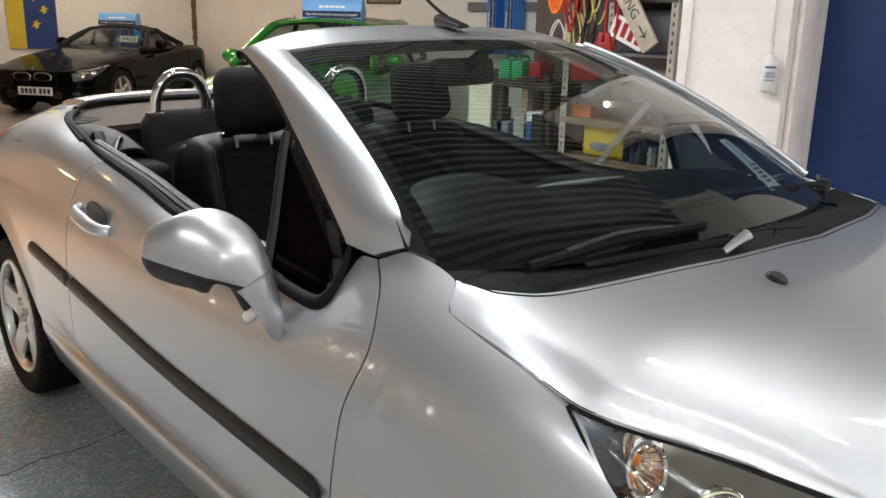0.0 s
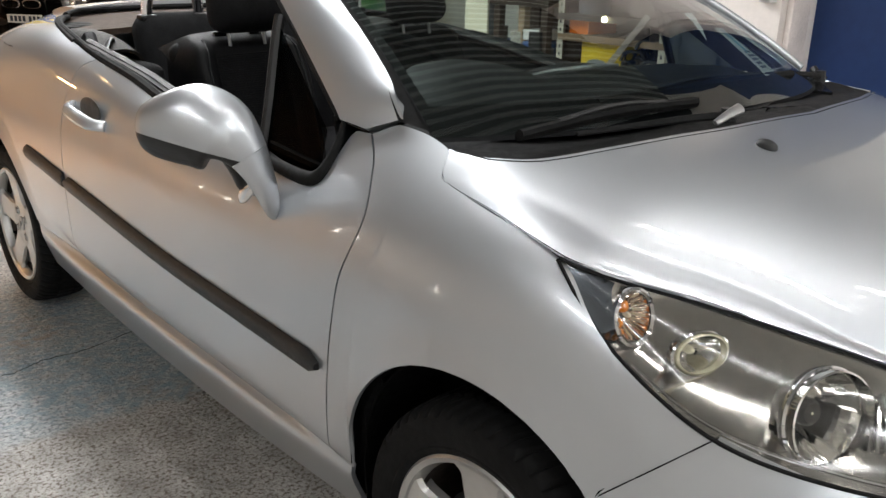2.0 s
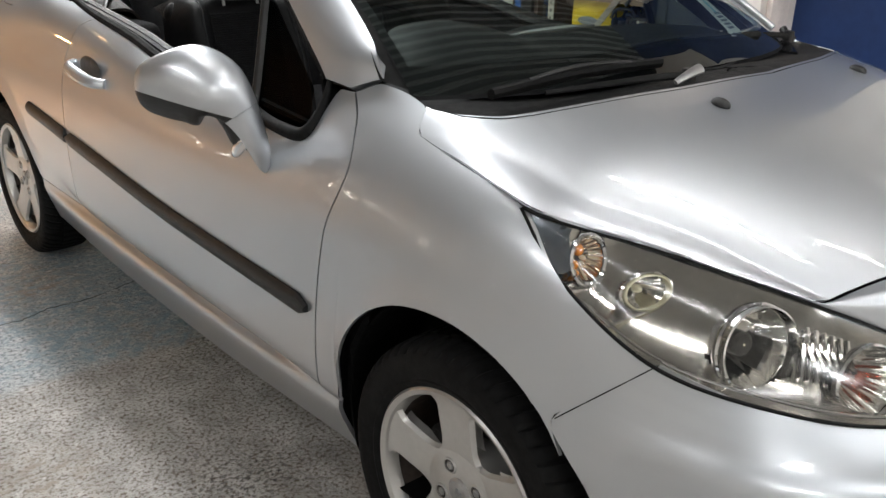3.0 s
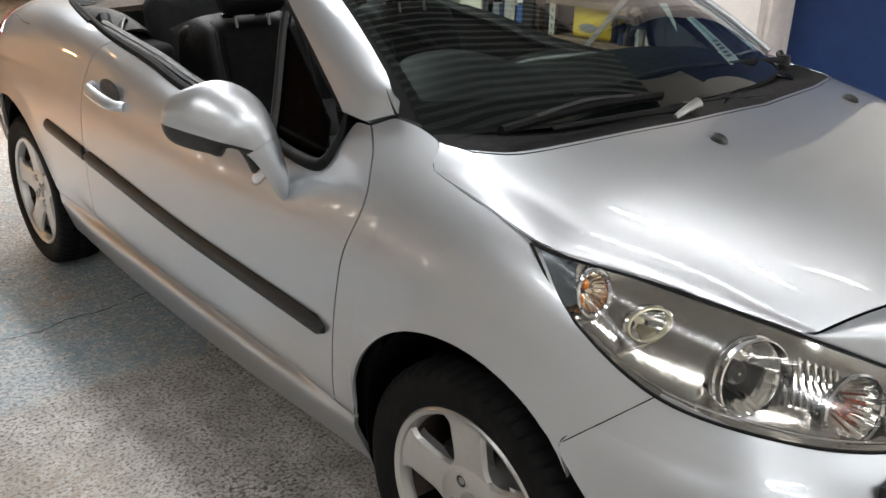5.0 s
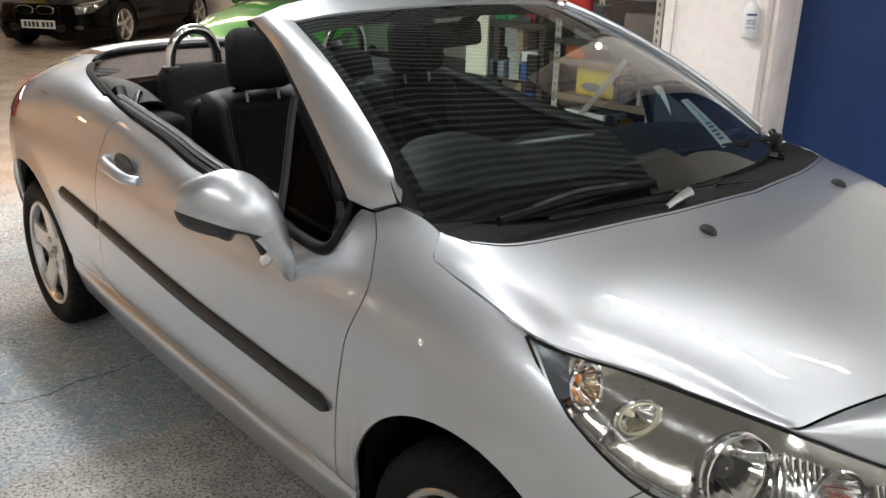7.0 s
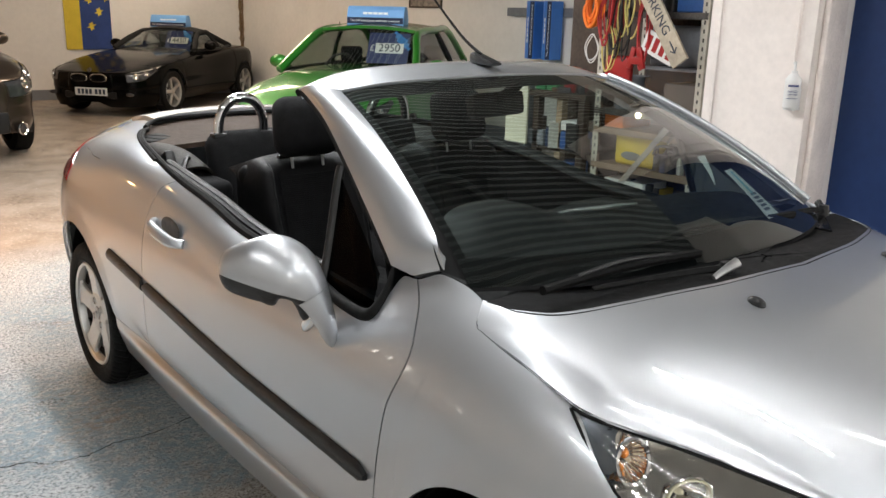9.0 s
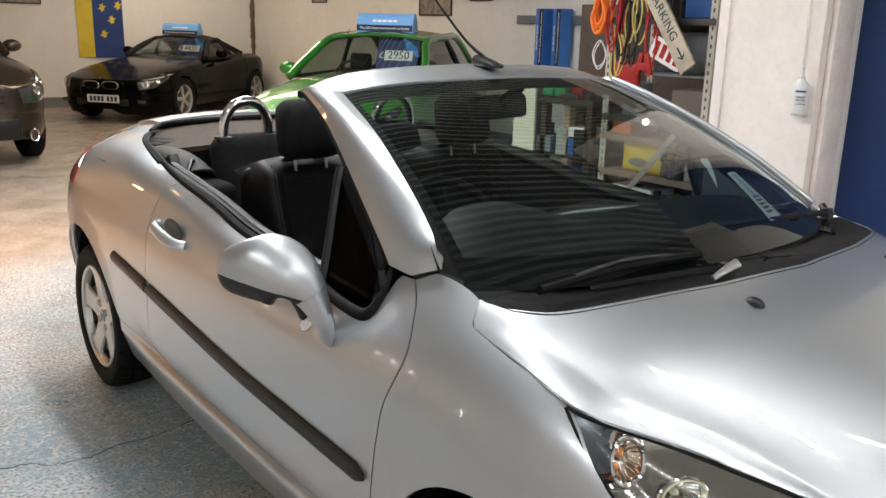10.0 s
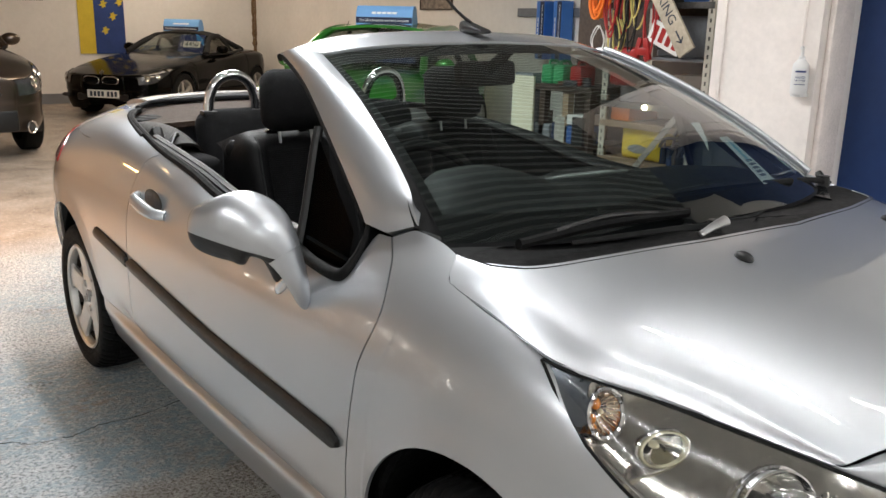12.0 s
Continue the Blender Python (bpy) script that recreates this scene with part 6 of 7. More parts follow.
FX = 2.46
flag = thing("wall_flag", "yellow and blue flag with yellow emblems hung on the wall", "flag")
part("yellow_field", cloth(FX, FX + 0.26), FLAGY, flag, "yellow cloth", thick=0.003)
part("blue_field", cloth(FX + 0.26, FX + 0.77), FLAGB, flag, "blue cloth", thick=0.003)
for k, (ex, ez) in enumerate(((0.43, 1.22), (0.57, 1.46), (0.42, 1.66), (0.69, 1.70), (0.56, 1.92), (0.42, 2.12), (0.70, 2.14))):
    b = bmesh.new()
    vs = [b.verts.new((FX + ex + rr * math.cos(a), Y1 - 0.05, ez + 1.15 * rr * math.sin(a))) for a, rr in ((2 * math.pi * j / 12 + 0.3, (0.085, 0.035, 0.07, 0.045, 0.06, 0.03)[j % 6]) for j in range(12))]
    b.faces.new(vs)
    part("emblem", b, FLAGY, flag, thick=0.002)


def picture(name, m, w, h, art, label):
    t = thing(name, label, "picture", m, "framed pictures")
    b = bmesh.new()
    for a in ((-w / 2, -h / 2, 0, w / 2, -h / 2 + 0.02, 0.02), (-w / 2, h / 2 - 0.02, 0, w / 2, h / 2, 0.02), (-w / 2, -h / 2 + 0.02, 0, -w / 2 + 0.02, h / 2 - 0.02, 0.02), (w / 2 - 0.02, -h / 2 + 0.02, 0, w / 2, h / 2 - 0.02, 0.02)):
        box(b, *a)
    part("frame", b, WOODD, t, smooth=False)
    b = bmesh.new()
    box(b, -w / 2 + 0.021, -h / 2 + 0.021, 0.0, w / 2 - 0.021, h / 2 - 0.021, 0.010)
    part("print", b, art, t, "dark photographic print", smooth=False)


ART = mat("photo_print", (0.10, 0.085, 0.075), 0.4, vary=0.5, scale=9, fine=25, second=(0.42, 0.36, 0.30))
ART2 = mat("pale_print", (0.50, 0.46, 0.40), 0.4, vary=0.4, scale=12, fine=30, second=(0.15, 0.12, 0.10))
north = Matrix(((1, 0, 0, 0), (0, 0, -1, 0), (0, 1, 0, 0), (0, 0, 0, 1)))
east = Matrix(((0, 0, -1, 0), (-1, 0, 0, 0), (0, 1, 0, 0), (0, 0, 0, 1)))
picture("wall_picture", Matrix.Translation((1.45, Y1, 1.96)) @ north, 0.95, 0.55, ART, "dark framed photograph on the wall")
picture("wall_picture", Matrix.Translation((4.65, Y1, 2.06)) @ north, 0.50, 0.40, ART, "small dark framed photograph on the wall")


for yy, w, h, z, art in ((11.95, 0.48, 0.36, 2.0, ART2), (10.7, 0.40, 0.32, 2.05, ART2), (8.75, 0.74, 0.50, 1.885, ART), (7.77, 0.46, 0.34, 2.0, ART2), (6.75, 0.42, 0.34, 2.12, ART2)):
    picture("wall_picture", Matrix.Translation((X1, yy, z)) @ east, w, h, art, "framed print on the cream wall")

SIGNB = mat("sign_blue", (0.05, 0.20, 0.62), 0.35, vary=0.1, scale=5)
SIGNL = mat("sign_light_blue", (0.18, 0.42, 0.80), 0.35, vary=0.05)
SIGND = mat("sign_navy", (0.012, 0.022, 0.07), 0.35, vary=0.05)
LETW = mat("letter_white", (0.85, 0.86, 0.88), 0.4, vary=0.0)
ry = 6.41
b = bmesh.new()
box(b, X1 - 0.05, ry - 0.62, 1.555, X1, ry + 0.62, 1.655, 0.006)
solo("wall_rail", b, GREYP, "grey plastic rail on the wall", "rail", smooth=False)


def roof_sign(name, m, label, shell_mat=None):
    """Long curved box with a pale front and a navy lower band; local x along, y to the back, z up."""
    t = thing(name, label, "sign", m)
    L, shell_mat = 0.66, shell_mat or SIGNL
    b = bmesh.new()
    prof = [(-0.09, 0.0), (-0.088, 0.075), (-0.06, 0.16), (-0.035, 0.195), (0.0, 0.20), (0.035, 0.195), (0.06, 0.16), (0.088, 0.075), (0.09, 0.0)]
    a = [b.verts.new((-L / 2, y, z)) for y, z in prof]
    c = [b.verts.new((L / 2, y, z)) for y, z in prof]
    for k in range(len(prof) - 1):
        b.faces.new((a[k], a[k + 1], c[k + 1], c[k]))
    b.faces.new(a)
    b.faces.new(c[::-1])
    b.faces.new((a[0], c[0], c[-1], a[-1]))
    part("shell", b, shell_mat, t, "blue shell", smooth=False)
    b = bmesh.new()
    box(b, -L / 2 + 0.004, -0.0935, 0.012, L / 2 - 0.004, -0.0895, 0.078)
    part("band", b, SIGND, t, "navy band", smooth=False)
    lettering("band_text", "The UK's favourite warranty company", 0.0375, LETW, t, pose(0, -0.0945, 0.044, 90, 0, 0))
    for k in range(5):
        b = bmesh.new()
        box(b, -0.024, -0.012, 0.0, 0.024, 0.012, 0.002, 0.0, pose(-0.12 + 0.06 * k, -0.0755, 0.122, 72, 0, 0))
        part("logo_bar", b, LETW, t, smooth=False)
    return t


for dy in (0.06, 0.34):
    t = roof_sign("spare_sign_box", Matrix.Translation((X1 - 0.15, ry - dy, 1.40)) @ Matrix(((0, 1, 0, 0), (0, 0, 1, 0), (1, 0, 0, 0), (0, 0, 0, 1))), "blue advertising roof box stored upright on the wall rail", SIGNB)

# torn damp stain in the wall corner
STAIN = mat("damp_stain", (0.23, 0.15, 0.08), 0.85, vary=0.4, scale=12, fine=60)
b = bmesh.new()
rn = random.Random(3)
zz = 0.6
pts = []
while zz < 2.6:
    pts.append((zz, 0.05 + 0.05 * rn.random()))
    zz += 0.06
for (z0, w0), (z1, w1) in zip(pts, pts[1:]):
    for sx in (0, 1):
        q = [(X1 - 0.004, Y1 - 0.006 - w0, z0), (X1 - 0.004, Y1 - 0.006, z0), (X1 - 0.004, Y1 - 0.006, z1), (X1 - 0.004, Y1 - 0.006 - w1, z1)] if sx else [(X1 - 0.006 - w0 * 0.7, Y1 - 0.004, z0), (X1 - 0.006, Y1 - 0.004, z0), (X1 - 0.006, Y1 - 0.004, z1), (X1 - 0.006 - w1 * 0.7, Y1 - 0.004, z1)]
        b.faces.new([b.verts.new(p) for p in q])
tagged(part("wall_stain", b, STAIN, None, smooth=False), "brown damp stain where plaster has come off the corner", "stain", kind="structure")

# ---- the other cars ----
BLACKCAR = mat("black_car_paint", (0.002, 0.002, 0.002), 0.15, coat=0.08, vary=0.1, spec=0.1)
GREENCAR = mat("green_car_paint", (0.022, 0.20, 0.018), 0.3, 0.35, coat=1.0, vary=0.06, scale=3)
BROWNCAR = mat("grey_brown_car_paint", (0.062, 0.046, 0.036), 0.32, 0.7, coat=0.8, vary=0.06, scale=3)
SOFTTOP = mat("soft_top_cloth", (0.012, 0.012, 0.013), 0.9, vary=0.3, scale=20, bump=0.3, bump_scale=500)
PLATE = mat("plate_white", (0.75, 0.75, 0.72), 0.35, vary=0.03)
CARDB = mat("price_card_blue", (0.015, 0.03, 0.12), 0.5, vary=0.2, scale=8)
CARDL = mat("price_card_light", (0.03, 0.22, 0.55), 0.5, vary=0.1)


def simple_wheel(parent, side, x, y, r, spokes, material=ALLOY):
    w = new("wheel")
    w.empty_display_size = 0.05
    w.parent = parent
    w.matrix_basis = pose(side * x, y, r)
    m = pose(0, 0, 0, 0, 90 * side, 0)
    part("tyre", lathe([(r * 0.68, -0.1), (r * 0.69, 0.085), (r * 0.78, 0.1), (r * 0.93, 0.098), (r, 0.08), (r, -0.08), (r * 0.9, -0.1), (r * 0.68, -0.1)], 40, m), RUBBER, w, "black tyre")
    part("rim", lathe([(r * 0.62, 0.0), (r * 0.64, 0.07), (r * 0.69, 0.088), (r * 0.70, 0.08)], 40, m), material, w, thick=0.003)
    part("wheel_back", lathe([(r * 0.66, 0.0), (0.0, 0.01)], 32, m), DARKST, w)
    for k in range(spokes):
        a = 2 * math.pi * k / spokes + 0.2
        b = bmesh.new()
        box(b, -0.02, -0.026, 0.03, 0.012, 0.026, r * 0.66, 0.008, pose(side * 0.06, 0, 0, math.degrees(a), 0, 0))
        part("spoke", b, material, w)
    part("hub", lathe([(0.0, 0.085), (0.03, 0.083), (0.05, 0.07), (0.055, 0.02)], 20, m), material, w)
    return w


def car_shell(parent, p, paint):
    """Lower body of a car: p gives its lines over y (front axle at 0, rear positive)."""
    def sec(y):
        w, sill, belt, top, flat = p["w"](y), p["sill"](y), p["belt"](y), p["top"](y), p["crown"]
        return [(w * 0.90, sill), (w * 0.985, sill + 0.13), (w * 0.985, sill + 0.26), (w, belt - 0.22), (w * 0.985, belt - 0.08), (w * 0.925, belt), (w * 0.72, belt + (top - belt) * 0.72), (w * 0.40, belt + (top - belt) * 0.97), (0.0, top)]
    y0, y1 = p["span"]
    arches = [(0.0, p["r"], p["arch"]), (p["wb"], p["r"], p["arch"])]
    cache = {}

    def lowest(y):
        for yc, zc, r in arches:
            if abs(y - yc) < r:
                key = round(y, 3)
                if key not in cache:
                    top = zc + math.sqrt(r * r - (key - yc) ** 2)
                    a, b, q = 0.0, 0.6, sec(key)
                    for _ in range(14):
                        m = (a + b) / 2
                        a, b = (m, b) if rom(q, m)[1] < top else (a, m)
                    cache[key] = a
                return cache[key]
        return 0.0
    for side in (-1, 1):
        def f(u, v):
            uu = 0.5 - 0.5 * math.cos(math.pi * u)
            y = y0 + (y1 - y0) * (0.6 * uu + 0.4 * u)
            lo = lowest(y)
            x, z = rom(sec(y), lo + (1 - lo) * v)
            return (side * x, y, z)
        part("body_side", grid(f, 110, 30, flip=side < 0), paint, parent, thick=0.01)
        for yc, zc, r in arches:
            b = bmesh.new()
            lathe([(r + 0.01, 0.06), (r + 0.01, -0.2), (0.0, -0.2)], 28, pose(side * (p["w"](yc) - 0.10), yc, zc, 0, 90 * side, 0), b)
            for v in list(b.verts):
                if v.co.z < p["sill"](yc) - 0.02:
                    v.co.z = p["sill"](yc) - 0.02
            part("arch_liner", b, BLACKP, parent)
        # rounded ends
        for ye, sg in ((y0, -1), (y1, 1)):
            def g(u, v):
                x, z = rom(sec(ye), v)
                k = math.sin(u * math.pi / 2)
                zc_ = p["sill"](ye) + 0.25
                return (side * x * (1 - 0.55 * u * u), ye + sg * p["bulge"] * k * (1 - 0.5 * (x / p["w"](ye)) ** 2 * 0), z + (zc_ - z) * 0.28 * u * u)
            part("body_end", grid(g, 8, 26, flip=(sg > 0) == (side > 0)), paint, parent, thick=0.008)

            def cap(u, v):
                x, z = rom(sec(ye), v)
                zc_ = p["sill"](ye) + 0.25
                return (side * x * 0.45 * (1 - u), ye + sg * p["bulge"], z + (zc_ - z) * 0.28)
            part("end_panel", grid(cap, 4, 26, flip=(sg > 0) == (side > 0)), paint, parent, thick=0.008)
    return sec


def cabin(parent, q, paint, roofmat):
    """Glasshouse: q gives (y, half width, z) of screen foot, screen top, roof end, rear foot."""
    a, t, e, r = q["foot"], q["top"], q["end"], q["rear"]

    def edge(side, k):
        y, w, z = (a, t, e, r)[k]
        return Vector((side * w, y, z))

    def roof(u, v):
        y = t[0] + (e[0] - t[0]) * u
        w = t[1] + (e[1] - t[1]) * u
        x = w * (2 * v - 1)
        z = t[2] + (e[2] - t[2]) * u + q["camber"] * (1 - (2 * v - 1) ** 2) + q["rise"] * math.sin(math.pi * u)
        return (x, y, z)
    part("roof", grid(roof, 14, 20), roofmat, parent, thick=0.03)
    for (k0, k1, nm) in ((0, 1, "windscreen"), (2, 3, "rear_window")):
        def sc(u, v):
            l, rr = edge(-1, k0).lerp(edge(-1, k1), u), edge(1, k0).lerp(edge(1, k1), u)
            m = l.lerp(rr, v)
            c = 1 - (2 * v - 1) ** 2
            sg = -1 if k0 == 0 else 1
            up = q["camber"] * u if k0 == 0 else q["camber"] * (1 - u)
            return m + Vector((0, sg * 0.10 * c, up * c))
        pane = part(nm, grid(sc, 8, 16, flip=k0 == 0), CARGLASS if nm == "windscreen" else DARKG, parent, "tinted " + nm.replace("_", " "))
        pane.visible_shadow = False
    for side in (-1, 1):
        pts = [edge(side, 0), edge(side, 0).lerp(edge(side, 1), 0.5) + Vector((0, -0.01, 0.015)), edge(side, 1), edge(side, 1).lerp(edge(side, 2), 0.5) + Vector((side * 0.02, 0, q["rise"])), edge(side, 2), edge(side, 3)]
        part("roof_rail", tube(pts, 0.042, 10, 50), paint if roofmat is not SOFTTOP else SOFTTOP, parent)
        belt = [Vector((side * a[1], a[0], a[2])), Vector((side * (a[1] + 0.02), (a[0] + r[0]) / 2, q["belt"])), Vector((side * r[1], r[0], r[2]))]
        part("belt_trim", tube(belt, 0.020, 8, 30), BLACKP, parent)

        def sidepane(u, v):
            lo = Vector(rom(belt, u))
            hi = Vector(rom(pts, u))
            return lo.lerp(hi, v)
        pn = part("side_window", grid(sidepane, 16, 4), CARGLASS, parent, "tinted side window")
        pn.visible_shadow = False
        for fy in q["posts"]:
            lo, hi = Vector(rom(belt, fy)), Vector(rom(pts, fy + 0.04))
            part("door_post", tube([lo, lo.lerp(hi, 0.5) + Vector((side * 0.01, 0, 0)), hi], 0.026, 8, 10), GLOSSK if roofmat is not SOFTTOP else SOFTTOP, parent)
        for sy in q["seats"]:
            s = new("seat")
            s.parent = parent
            bb = bmesh.new()
            cushion(bb, 0.46, 0.13, 0.5, pose(side * 0.36, sy, q["belt"] - 0.20, -14, 0, 0))
            part("seat_back", bb, FABRIC, s)
            bb = bmesh.new()
            cushion(bb, 0.25, 0.10, 0.18, pose(side * 0.36, sy + 0.09, q["belt"] + 0.13, -8, 0, 0), 0.01, 0.04)
            part("headrest", bb, FABRIC, s)
        # mirror
        mm = Vector((side * (a[1] + 0.14), a[0] + 0.28, q["belt"] + 0.07))
        bb = bmesh.new()
        ball(bb, 0.105, 0.075, 0.072, Matrix.Translation(mm), 18)
        mi = part("door_mirror", bb, paint, parent, "door mirror in body colour")
        part("mirror_arm", tube([mm + Vector((-side * 0.05, 0, -0.03)), mm + Vector((-side * 0.13, 0.02, -0.06))], 0.022, 8, 6), BLACKP, mi)
    bb = bmesh.new()
    box(bb, -a[1] + 0.05, a[0] + 0.15, q["belt"] - 0.25, a[1] - 0.05, a[0] + 0.55, q["belt"] - 0.03, 0.05)
    part("dashboard", bb, DASH, parent)
    ring = [pose(q["wheel_x"], a[0] + 0.72, q["belt"] - 0.02, 65, 0, 0) @ Vector((0.18 * math.cos(k), 0.18 * math.sin(k), 0)) for k in np.linspace(0, 2 * math.pi, 17)]
    part("steering_wheel", tube(ring, 0.014, 6, 40), BLACKP, parent)
    bb = bmesh.new()
    box(bb, -a[1] + 0.08, a[0] + 0.3, 0.25, a[1] - 0.08, r[0] - 0.05, 0.34)
    part("floor_pan", bb, BLACKP, parent)


CARGLASS = glass("car_glass", (0.55, 0.60, 0.58))


def head_lamp(parent, sec, side, ya, yb, sa, sb, label):
    """A swept lamp let into the skin: from ya at the nose back to yb, between the section steps sa and sb."""
    def f(u, v, out=0.007):
        y = ya + (yb - ya) * u
        lo = sa + (sb - sa) * 0.75 * max(0.0, u - 0.35) / 0.65
        x, z = rom(sec(y), lo + (sb - lo) * v)
        return Vector((side * (x + out), y - out, z + out * 0.5))
    lens = part("headlamp", grid(f, 14, 8, flip=side < 0), HLENS, parent, label, thick=0.006)
    rim = [f(i / 10, 0.0) for i in range(11)] + [f(1 - i / 10, 1.0) for i in range(11)]
    part("lamp_rim", tube(rim, 0.006, 6, 60), GLOSSK, lens)
    for u, r in ((0.16, 0.042), (0.48, 0.036)):
        c = f(u, 0.5, 0.012)
        n = (f(u + 0.05, 0.5) - f(u - 0.05, 0.5)).cross(f(u, 0.6) - f(u, 0.4)).normalized()
        n = n if n.y < 0 else -n
        turn = n.to_track_quat("Z", "Y").to_matrix().to_4x4()
        part("lamp_ring", lathe([(0.0, 0.002), (r * 0.45, 0.010), (r * 0.8, 0.002), (r, 0.008), (r * 1.08, -0.002)], 20, Matrix.Translation(c) @ turn), CHROME, lens)


HLENS = mat("lamp_face", (0.09, 0.09, 0.095), 0.12, 0.5, coat=0.6, vary=0.3, scale=20)


def plate(parent, m):
    b = bmesh.new()
    box(b, -0.26, -0.056, 0.0, 0.26, 0.056, 0.008, 0.003)
    p = part("number_plate", b, PLATE, parent, "white number plate with dark marks", smooth=False)
    p.matrix_basis = m
    for k in range(7):
        b = bmesh.new()
        x = -0.215 + 0.062 * k + (0.03 if k > 3 else 0)
        box(b, x, -0.036, 0.0085, x + 0.042, 0.036, 0.0095)
        part("mark", b, INK, p, smooth=False)


def price_card(parent, m, text, pound, k):
    b = bmesh.new()
    box(b, -0.27, -0.20, 0.0, 0.27, 0.20, 0.006)
    c = part("price_card", b, CARDB, parent, "dark blue price card behind the windscreen", smooth=False)
    c.matrix_basis = m @ Matrix.Diagonal((k, k, 1, 1))
    b = bmesh.new()
    box(b, -0.17, -0.065, 0.0065, 0.20, 0.065, 0.0085)
    part("number_panel", b, PLATE, c, smooth=False)
    lettering("price", text, 0.145, INK, c, pose(0.015, 0.0, 0.0095))
    lettering("pound_sign", pound, 0.12, PLATE, c, pose(-0.215, 0.0, 0.0075))
    b = bmesh.new()
    for k in range(3):
        box(b, -0.11, -0.018, 0.0065, 0.11, 0.018, 0.008, m=pose(0.15 + 0.02 * k, 0.155 - 0.05 * k, 0, 0, 0, -35))
    part("stripe", b, CARDL, c, smooth=False)


# black two-seat roadster with its cloth roof up
ROAD = {"w": spline((-0.80, 0.36), (-0.76, 0.55), (-0.66, 0.71), (-0.45, 0.82), (-0.15, 0.88), (0.3, 0.885), (1.2, 0.865), (2.0, 0.885), (2.6, 0.875), (2.9, 0.82), (3.08, 0.70), (3.15, 0.5)),
        "sill": spline((-0.8, 0.14), (-0.4, 0.14), (0.4, 0.19), (2.0, 0.20), (2.9, 0.22), (3.2, 0.30)),
        "belt": spline((-0.8, 0.60), (-0.4, 0.67), (0.0, 0.74), (0.6, 0.79), (1.4, 0.82), (2.3, 0.88), (2.8, 0.88), (3.2, 0.80)),
        "top": spline((-0.8, 0.63), (-0.4, 0.73), (0.0, 0.82), (0.6, 0.90), (1.0, 0.93), (1.4, 0.90), (2.2, 0.96), (2.8, 0.94), (3.2, 0.86)),
        "crown": 0.4, "span": (-0.80, 3.15), "wb": 2.495, "r": 0.32, "arch": 0.355, "bulge": 0.03}
z4 = thing("roadster_car", "black two-seat roadster with black cloth roof and a blue roof sign", "car", pose(2.66, 12.43, 0, 0, 0, -51.0))
zsec = car_shell(z4, ROAD, BLACKCAR)
cabin(z4, {"foot": (0.98, 0.72, 0.90), "top": (1.44, 0.54, 1.135), "end": (1.92, 0.52, 1.12), "rear": (2.40, 0.64, 0.94), "camber": 0.07, "rise": 0.045, "belt": 0.90, "posts": (0.62,), "seats": (1.95,), "wheel_x": 0.35}, BLACKCAR, SOFTTOP)
for side in (-1, 1):
    simple_wheel(z4, side, 0.78, 0.0, 0.32, 5)
    simple_wheel(z4, side, 0.79, 2.495, 0.32, 5)
    head_lamp(z4, zsec, side, -0.755, -0.34, 0.47, 0.62, "clear swept headlamp")
    b = bmesh.new()
    ring = [(side * 0.155 + 0.13 * math.cos(a) * (abs(math.cos(a)) ** -0.3 if abs(math.cos(a)) > 0.05 else 1), -0.838 - 0.004, 0.555 + 0.055 * math.sin(a)) for a in np.linspace(0, 2 * math.pi, 25)]
    tube(ring, 0.009, 6, 50, bm=b)
    kg = part("grille_ring", b, CHROME, z4, "chrome oval grille ring")
    for k in range(7):
        b = bmesh.new()
        box(b, side * 0.155 - 0.105 + 0.033 * k, -0.84, 0.51, side * 0.155 - 0.098 + 0.033 * k, -0.83, 0.60)
        part("grille_bar", b, GLOSSK, kg, smooth=False)
    b = bmesh.new()
    ball(b, 0.07, 0.02, 0.03, pose(side * 0.62, -0.80, 0.33), 14)
    part("fog_lamp", b, HLENS, z4, "small fog lamp")
b = bmesh.new()
box(b, -0.42, -0.835, 0.26, 0.42, -0.80, 0.36, 0.02)
part("air_intake", b, BLACKP, z4)
plate(z4, pose(0.03, -0.842, 0.36, 90, 0, 0))
b = bmesh.new()
cyl(b, 0.035, 0.035, 0.006, 20, pose(0, -0.80, 0.665, 60, 0, 0))
part("bonnet_badge", b, CHROME, z4, "round bonnet badge")
price_card(z4, pose(0.24, 1.36, 1.03, 62, 0, 0), "4450", "£", 0.85)
s = roof_sign("roof_sign", z4.matrix_basis @ pose(-0.05, 1.64, 1.238), "pale blue advertising box standing on the roadster roof")

# green hatchback
HATCH = {"w": spline((-0.80, 0.34), (-0.76, 0.52), (-0.64, 0.68), (-0.4, 0.79), (0.0, 0.845), (1.2, 0.85), (2.4, 0.845), (2.8, 0.80), (3.0, 0.70), (3.1, 0.55)),
         "sill": spline((-0.78, 0.25), (-0.4, 0.19), (0.4, 0.21), (2.0, 0.21), (3.1, 0.28)),
         "belt": spline((-0.78, 0.66), (-0.4, 0.78), (0.0, 0.85), (0.6, 0.90), (1.6, 0.93), (2.6, 0.97), (3.1, 0.95)),
         "top": spline((-0.78, 0.70), (-0.4, 0.84), (0.0, 0.925), (0.5, 0.985), (1.0, 1.0), (2.6, 1.0), (3.1, 0.98)),
         "crown": 0.4, "span": (-0.80, 3.08), "wb": 2.46, "r": 0.30, "arch": 0.34, "bulge": 0.03}
ib = thing("hatchback_car", "bright green hatchback with a price card and a blue roof sign", "car", pose(2.59, 6.22, 0, 0, 0, -54.3))
gsec = car_shell(ib, HATCH, GREENCAR)
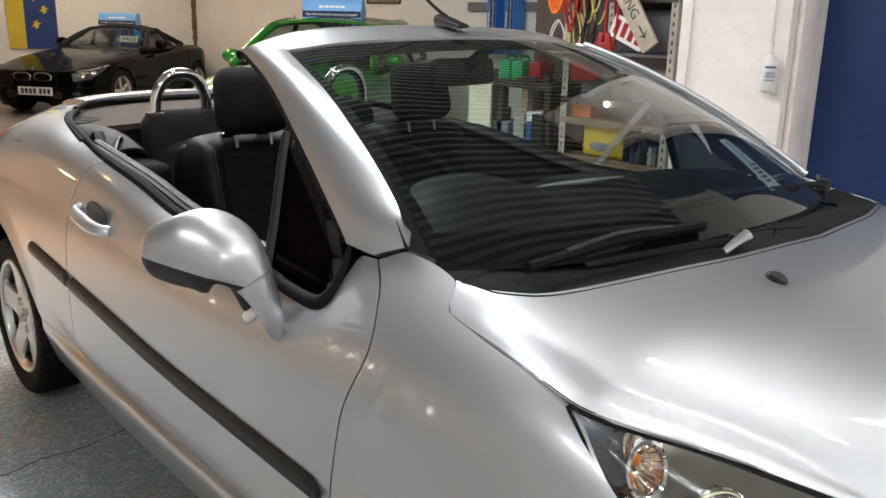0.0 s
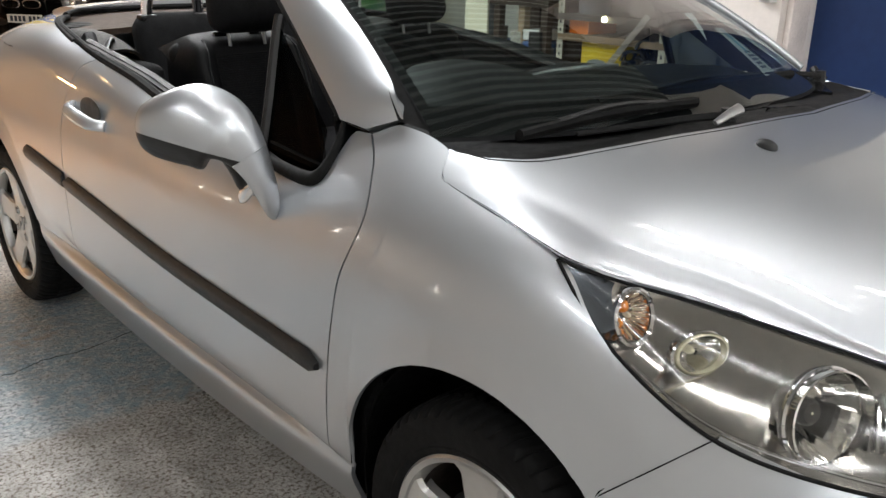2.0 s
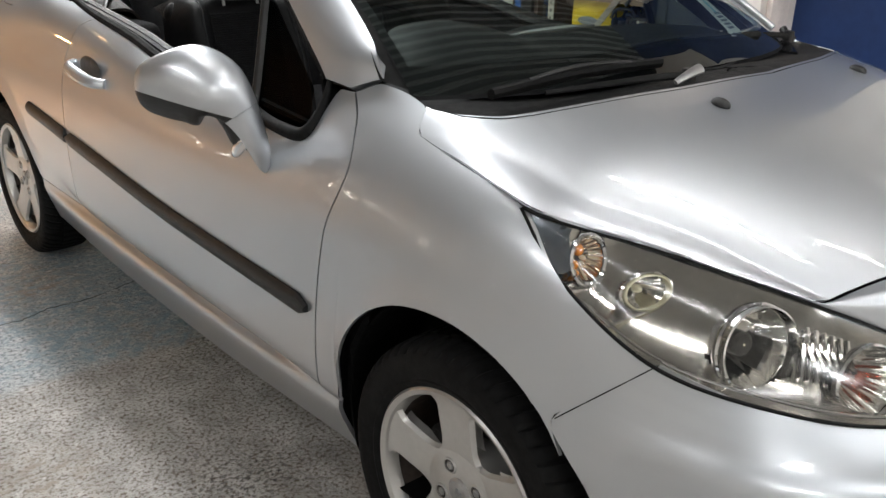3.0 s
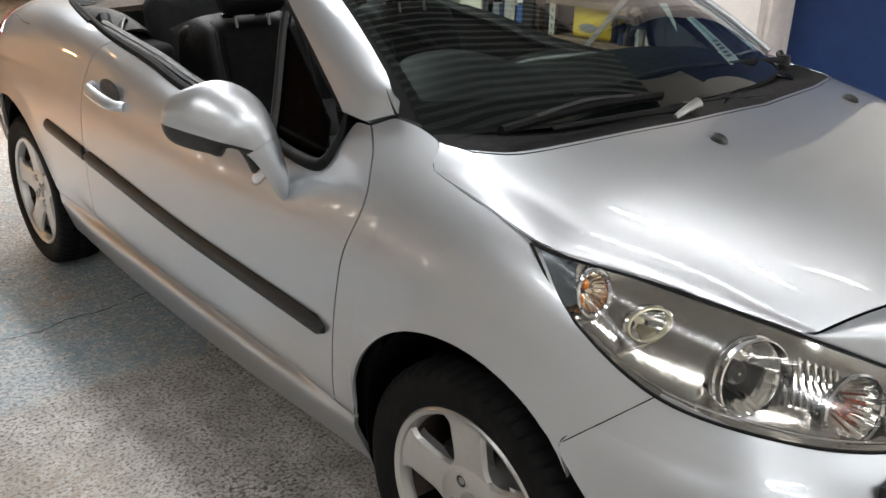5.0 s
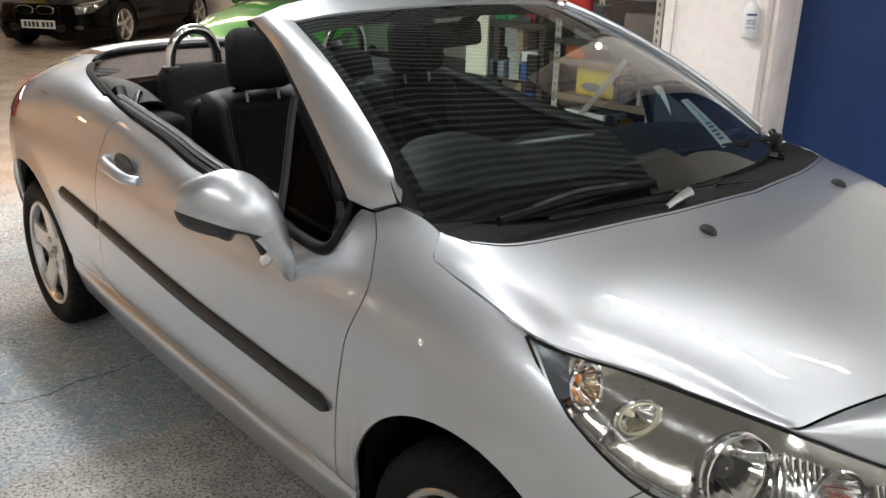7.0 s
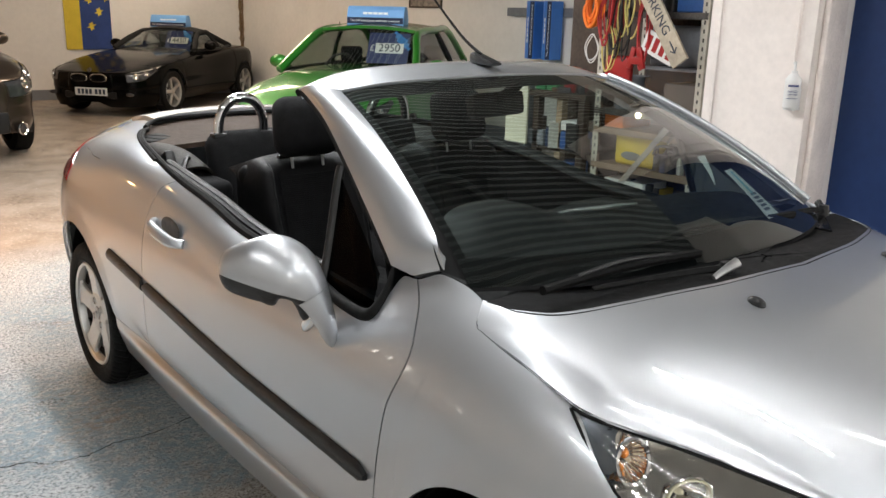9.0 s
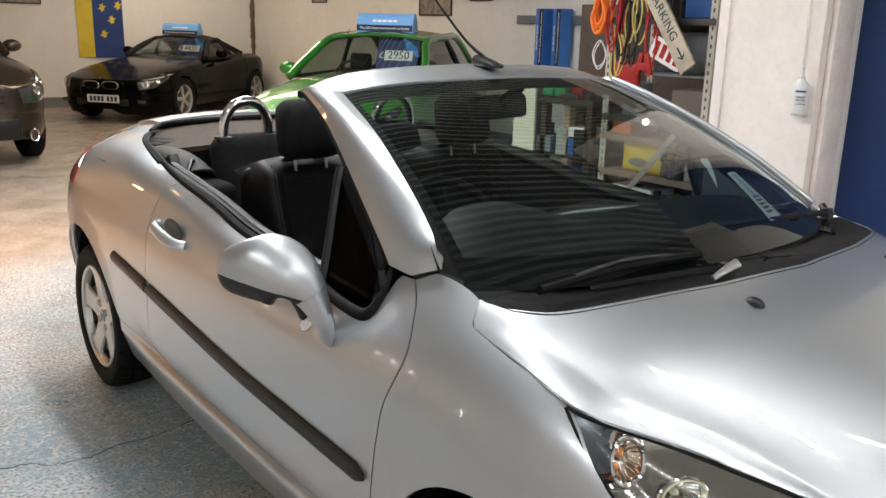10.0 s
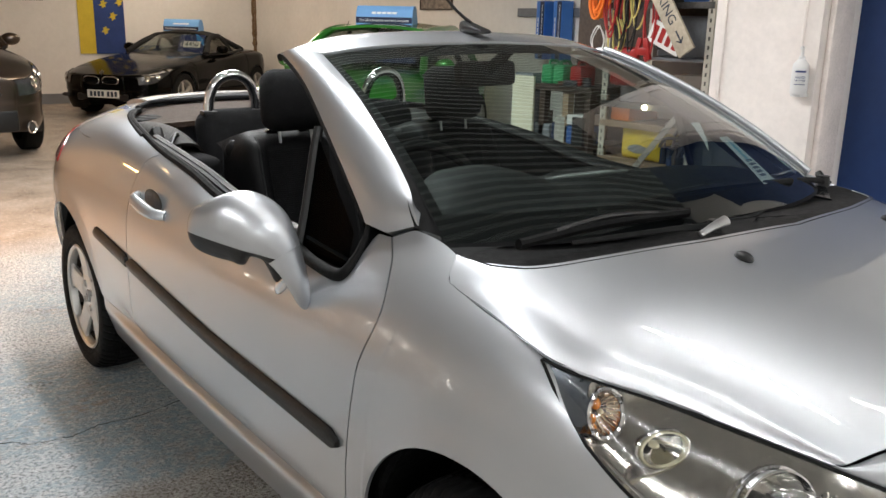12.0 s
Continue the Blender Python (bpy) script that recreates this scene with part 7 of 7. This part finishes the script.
cabin(ib, {"foot": (0.42, 0.74, 0.96), "top": (1.08, 0.56, 1.345), "end": (2.35, 0.53, 1.36), "rear": (2.95, 0.60, 1.0), "camber": 0.045, "rise": 0.03, "belt": 0.965, "posts": (0.56,), "seats": (1.40, 2.3), "wheel_x": -0.36}, GREENCAR, GREENCAR)
for side in (-1, 1):
    simple_wheel(ib, side, 0.74, 0.0, 0.30, 7)
    simple_wheel(ib, side, 0.74, 2.46, 0.30, 7)
    head_lamp(ib, gsec, side, -0.75, -0.36, 0.43, 0.62, "clear headlamp")
b = bmesh.new()
box(b, -0.30, -0.815, 0.42, 0.30, -0.78, 0.58, 0.02)
part("grille", b, BLACKP, ib)
plate(ib, pose(0, -0.825, 0.36, 90, 0, 0))
price_card(ib, pose(0.26, 0.98, 1.19, 66, 0, 0), "2950", "£", 0.85)
roof_sign("roof_sign", ib.matrix_basis @ pose(-0.02, 1.42, 1.425), "pale blue advertising box standing on the green car roof")
b = tube([(-0.35, 1.06, 1.37), (-0.35, 1.13, 1.45)], 0.005, 6, 4)
part("aerial", b, BLACKP, ib)

# grey-brown family car, mostly hidden
SUV = {"w": spline((-0.88, 0.50), (-0.83, 0.64), (-0.7, 0.78), (-0.45, 0.86), (0.0, 0.90), (1.2, 0.905), (2.6, 0.90), (3.2, 0.80), (3.4, 0.6)),
       "sill": spline((-0.85, 0.30), (-0.4, 0.24), (0.4, 0.26), (2.0, 0.26), (3.4, 0.35)),
       "belt": spline((-0.85, 0.80), (-0.4, 0.93), (0.0, 1.00), (0.6, 1.04), (1.6, 1.07), (2.8, 1.12), (3.4, 1.10)),
       "top": spline((-0.85, 0.86), (-0.4, 1.0), (0.0, 1.08), (0.5, 1.13), (1.0, 1.14), (2.8, 1.14), (3.4, 1.12)),
       "crown": 0.4, "span": (-0.88, 3.38), "wb": 2.65, "r": 0.34, "arch": 0.385, "bulge": 0.03}
qq = thing("family_car", "grey-brown metallic family car with bright headlamps", "car", pose(-0.39, 9.20, 0, 0, 0, 3.0))
qsec = car_shell(qq, SUV, BROWNCAR)
cabin(qq, {"foot": (0.55, 0.80, 1.09), "top": (1.25, 0.62, 1.53), "end": (2.70, 0.58, 1.54), "rear": (3.2, 0.66, 1.15), "camber": 0.04, "rise": 0.03, "belt": 1.10, "posts": (0.56,), "seats": (1.60,), "wheel_x": -0.36}, BROWNCAR, BROWNCAR)
for side in (-1, 1):
    simple_wheel(qq, side, 0.80, 0.0, 0.34, 7)
    simple_wheel(qq, side, 0.80, 2.65, 0.34, 7)
    head_lamp(qq, qsec, side, -0.87, -0.30, 0.44, 0.64, "clear swept headlamp")
    b = bmesh.new()
    cyl(b, 0.05, 0.045, 0.03, 20, pose(side * 0.62, -0.865, 0.34, 90, 0, side * 35))
    fg = part("fog_lamp", b, HLENS, qq, "round fog lamp")
    part("fog_ring", lathe([(0.05, 0.0), (0.06, 0.012), (0.066, 0.0)], 20, pose(side * 0.626, -0.878, 0.34, 90, 0, side * 35)), CHROME, fg)
b = bmesh.new()
box(b, -0.50, -0.925, 0.30, 0.50, -0.86, 0.52, 0.03)
part("air_intake", b, BLACKP, qq)
for z in (0.66, 0.72, 0.78):
    b = bmesh.new()
    box(b, -0.36, -0.925, z, 0.36, -0.875, z + 0.03, 0.006)
    part("grille_bar", b, BLACKP, qq)
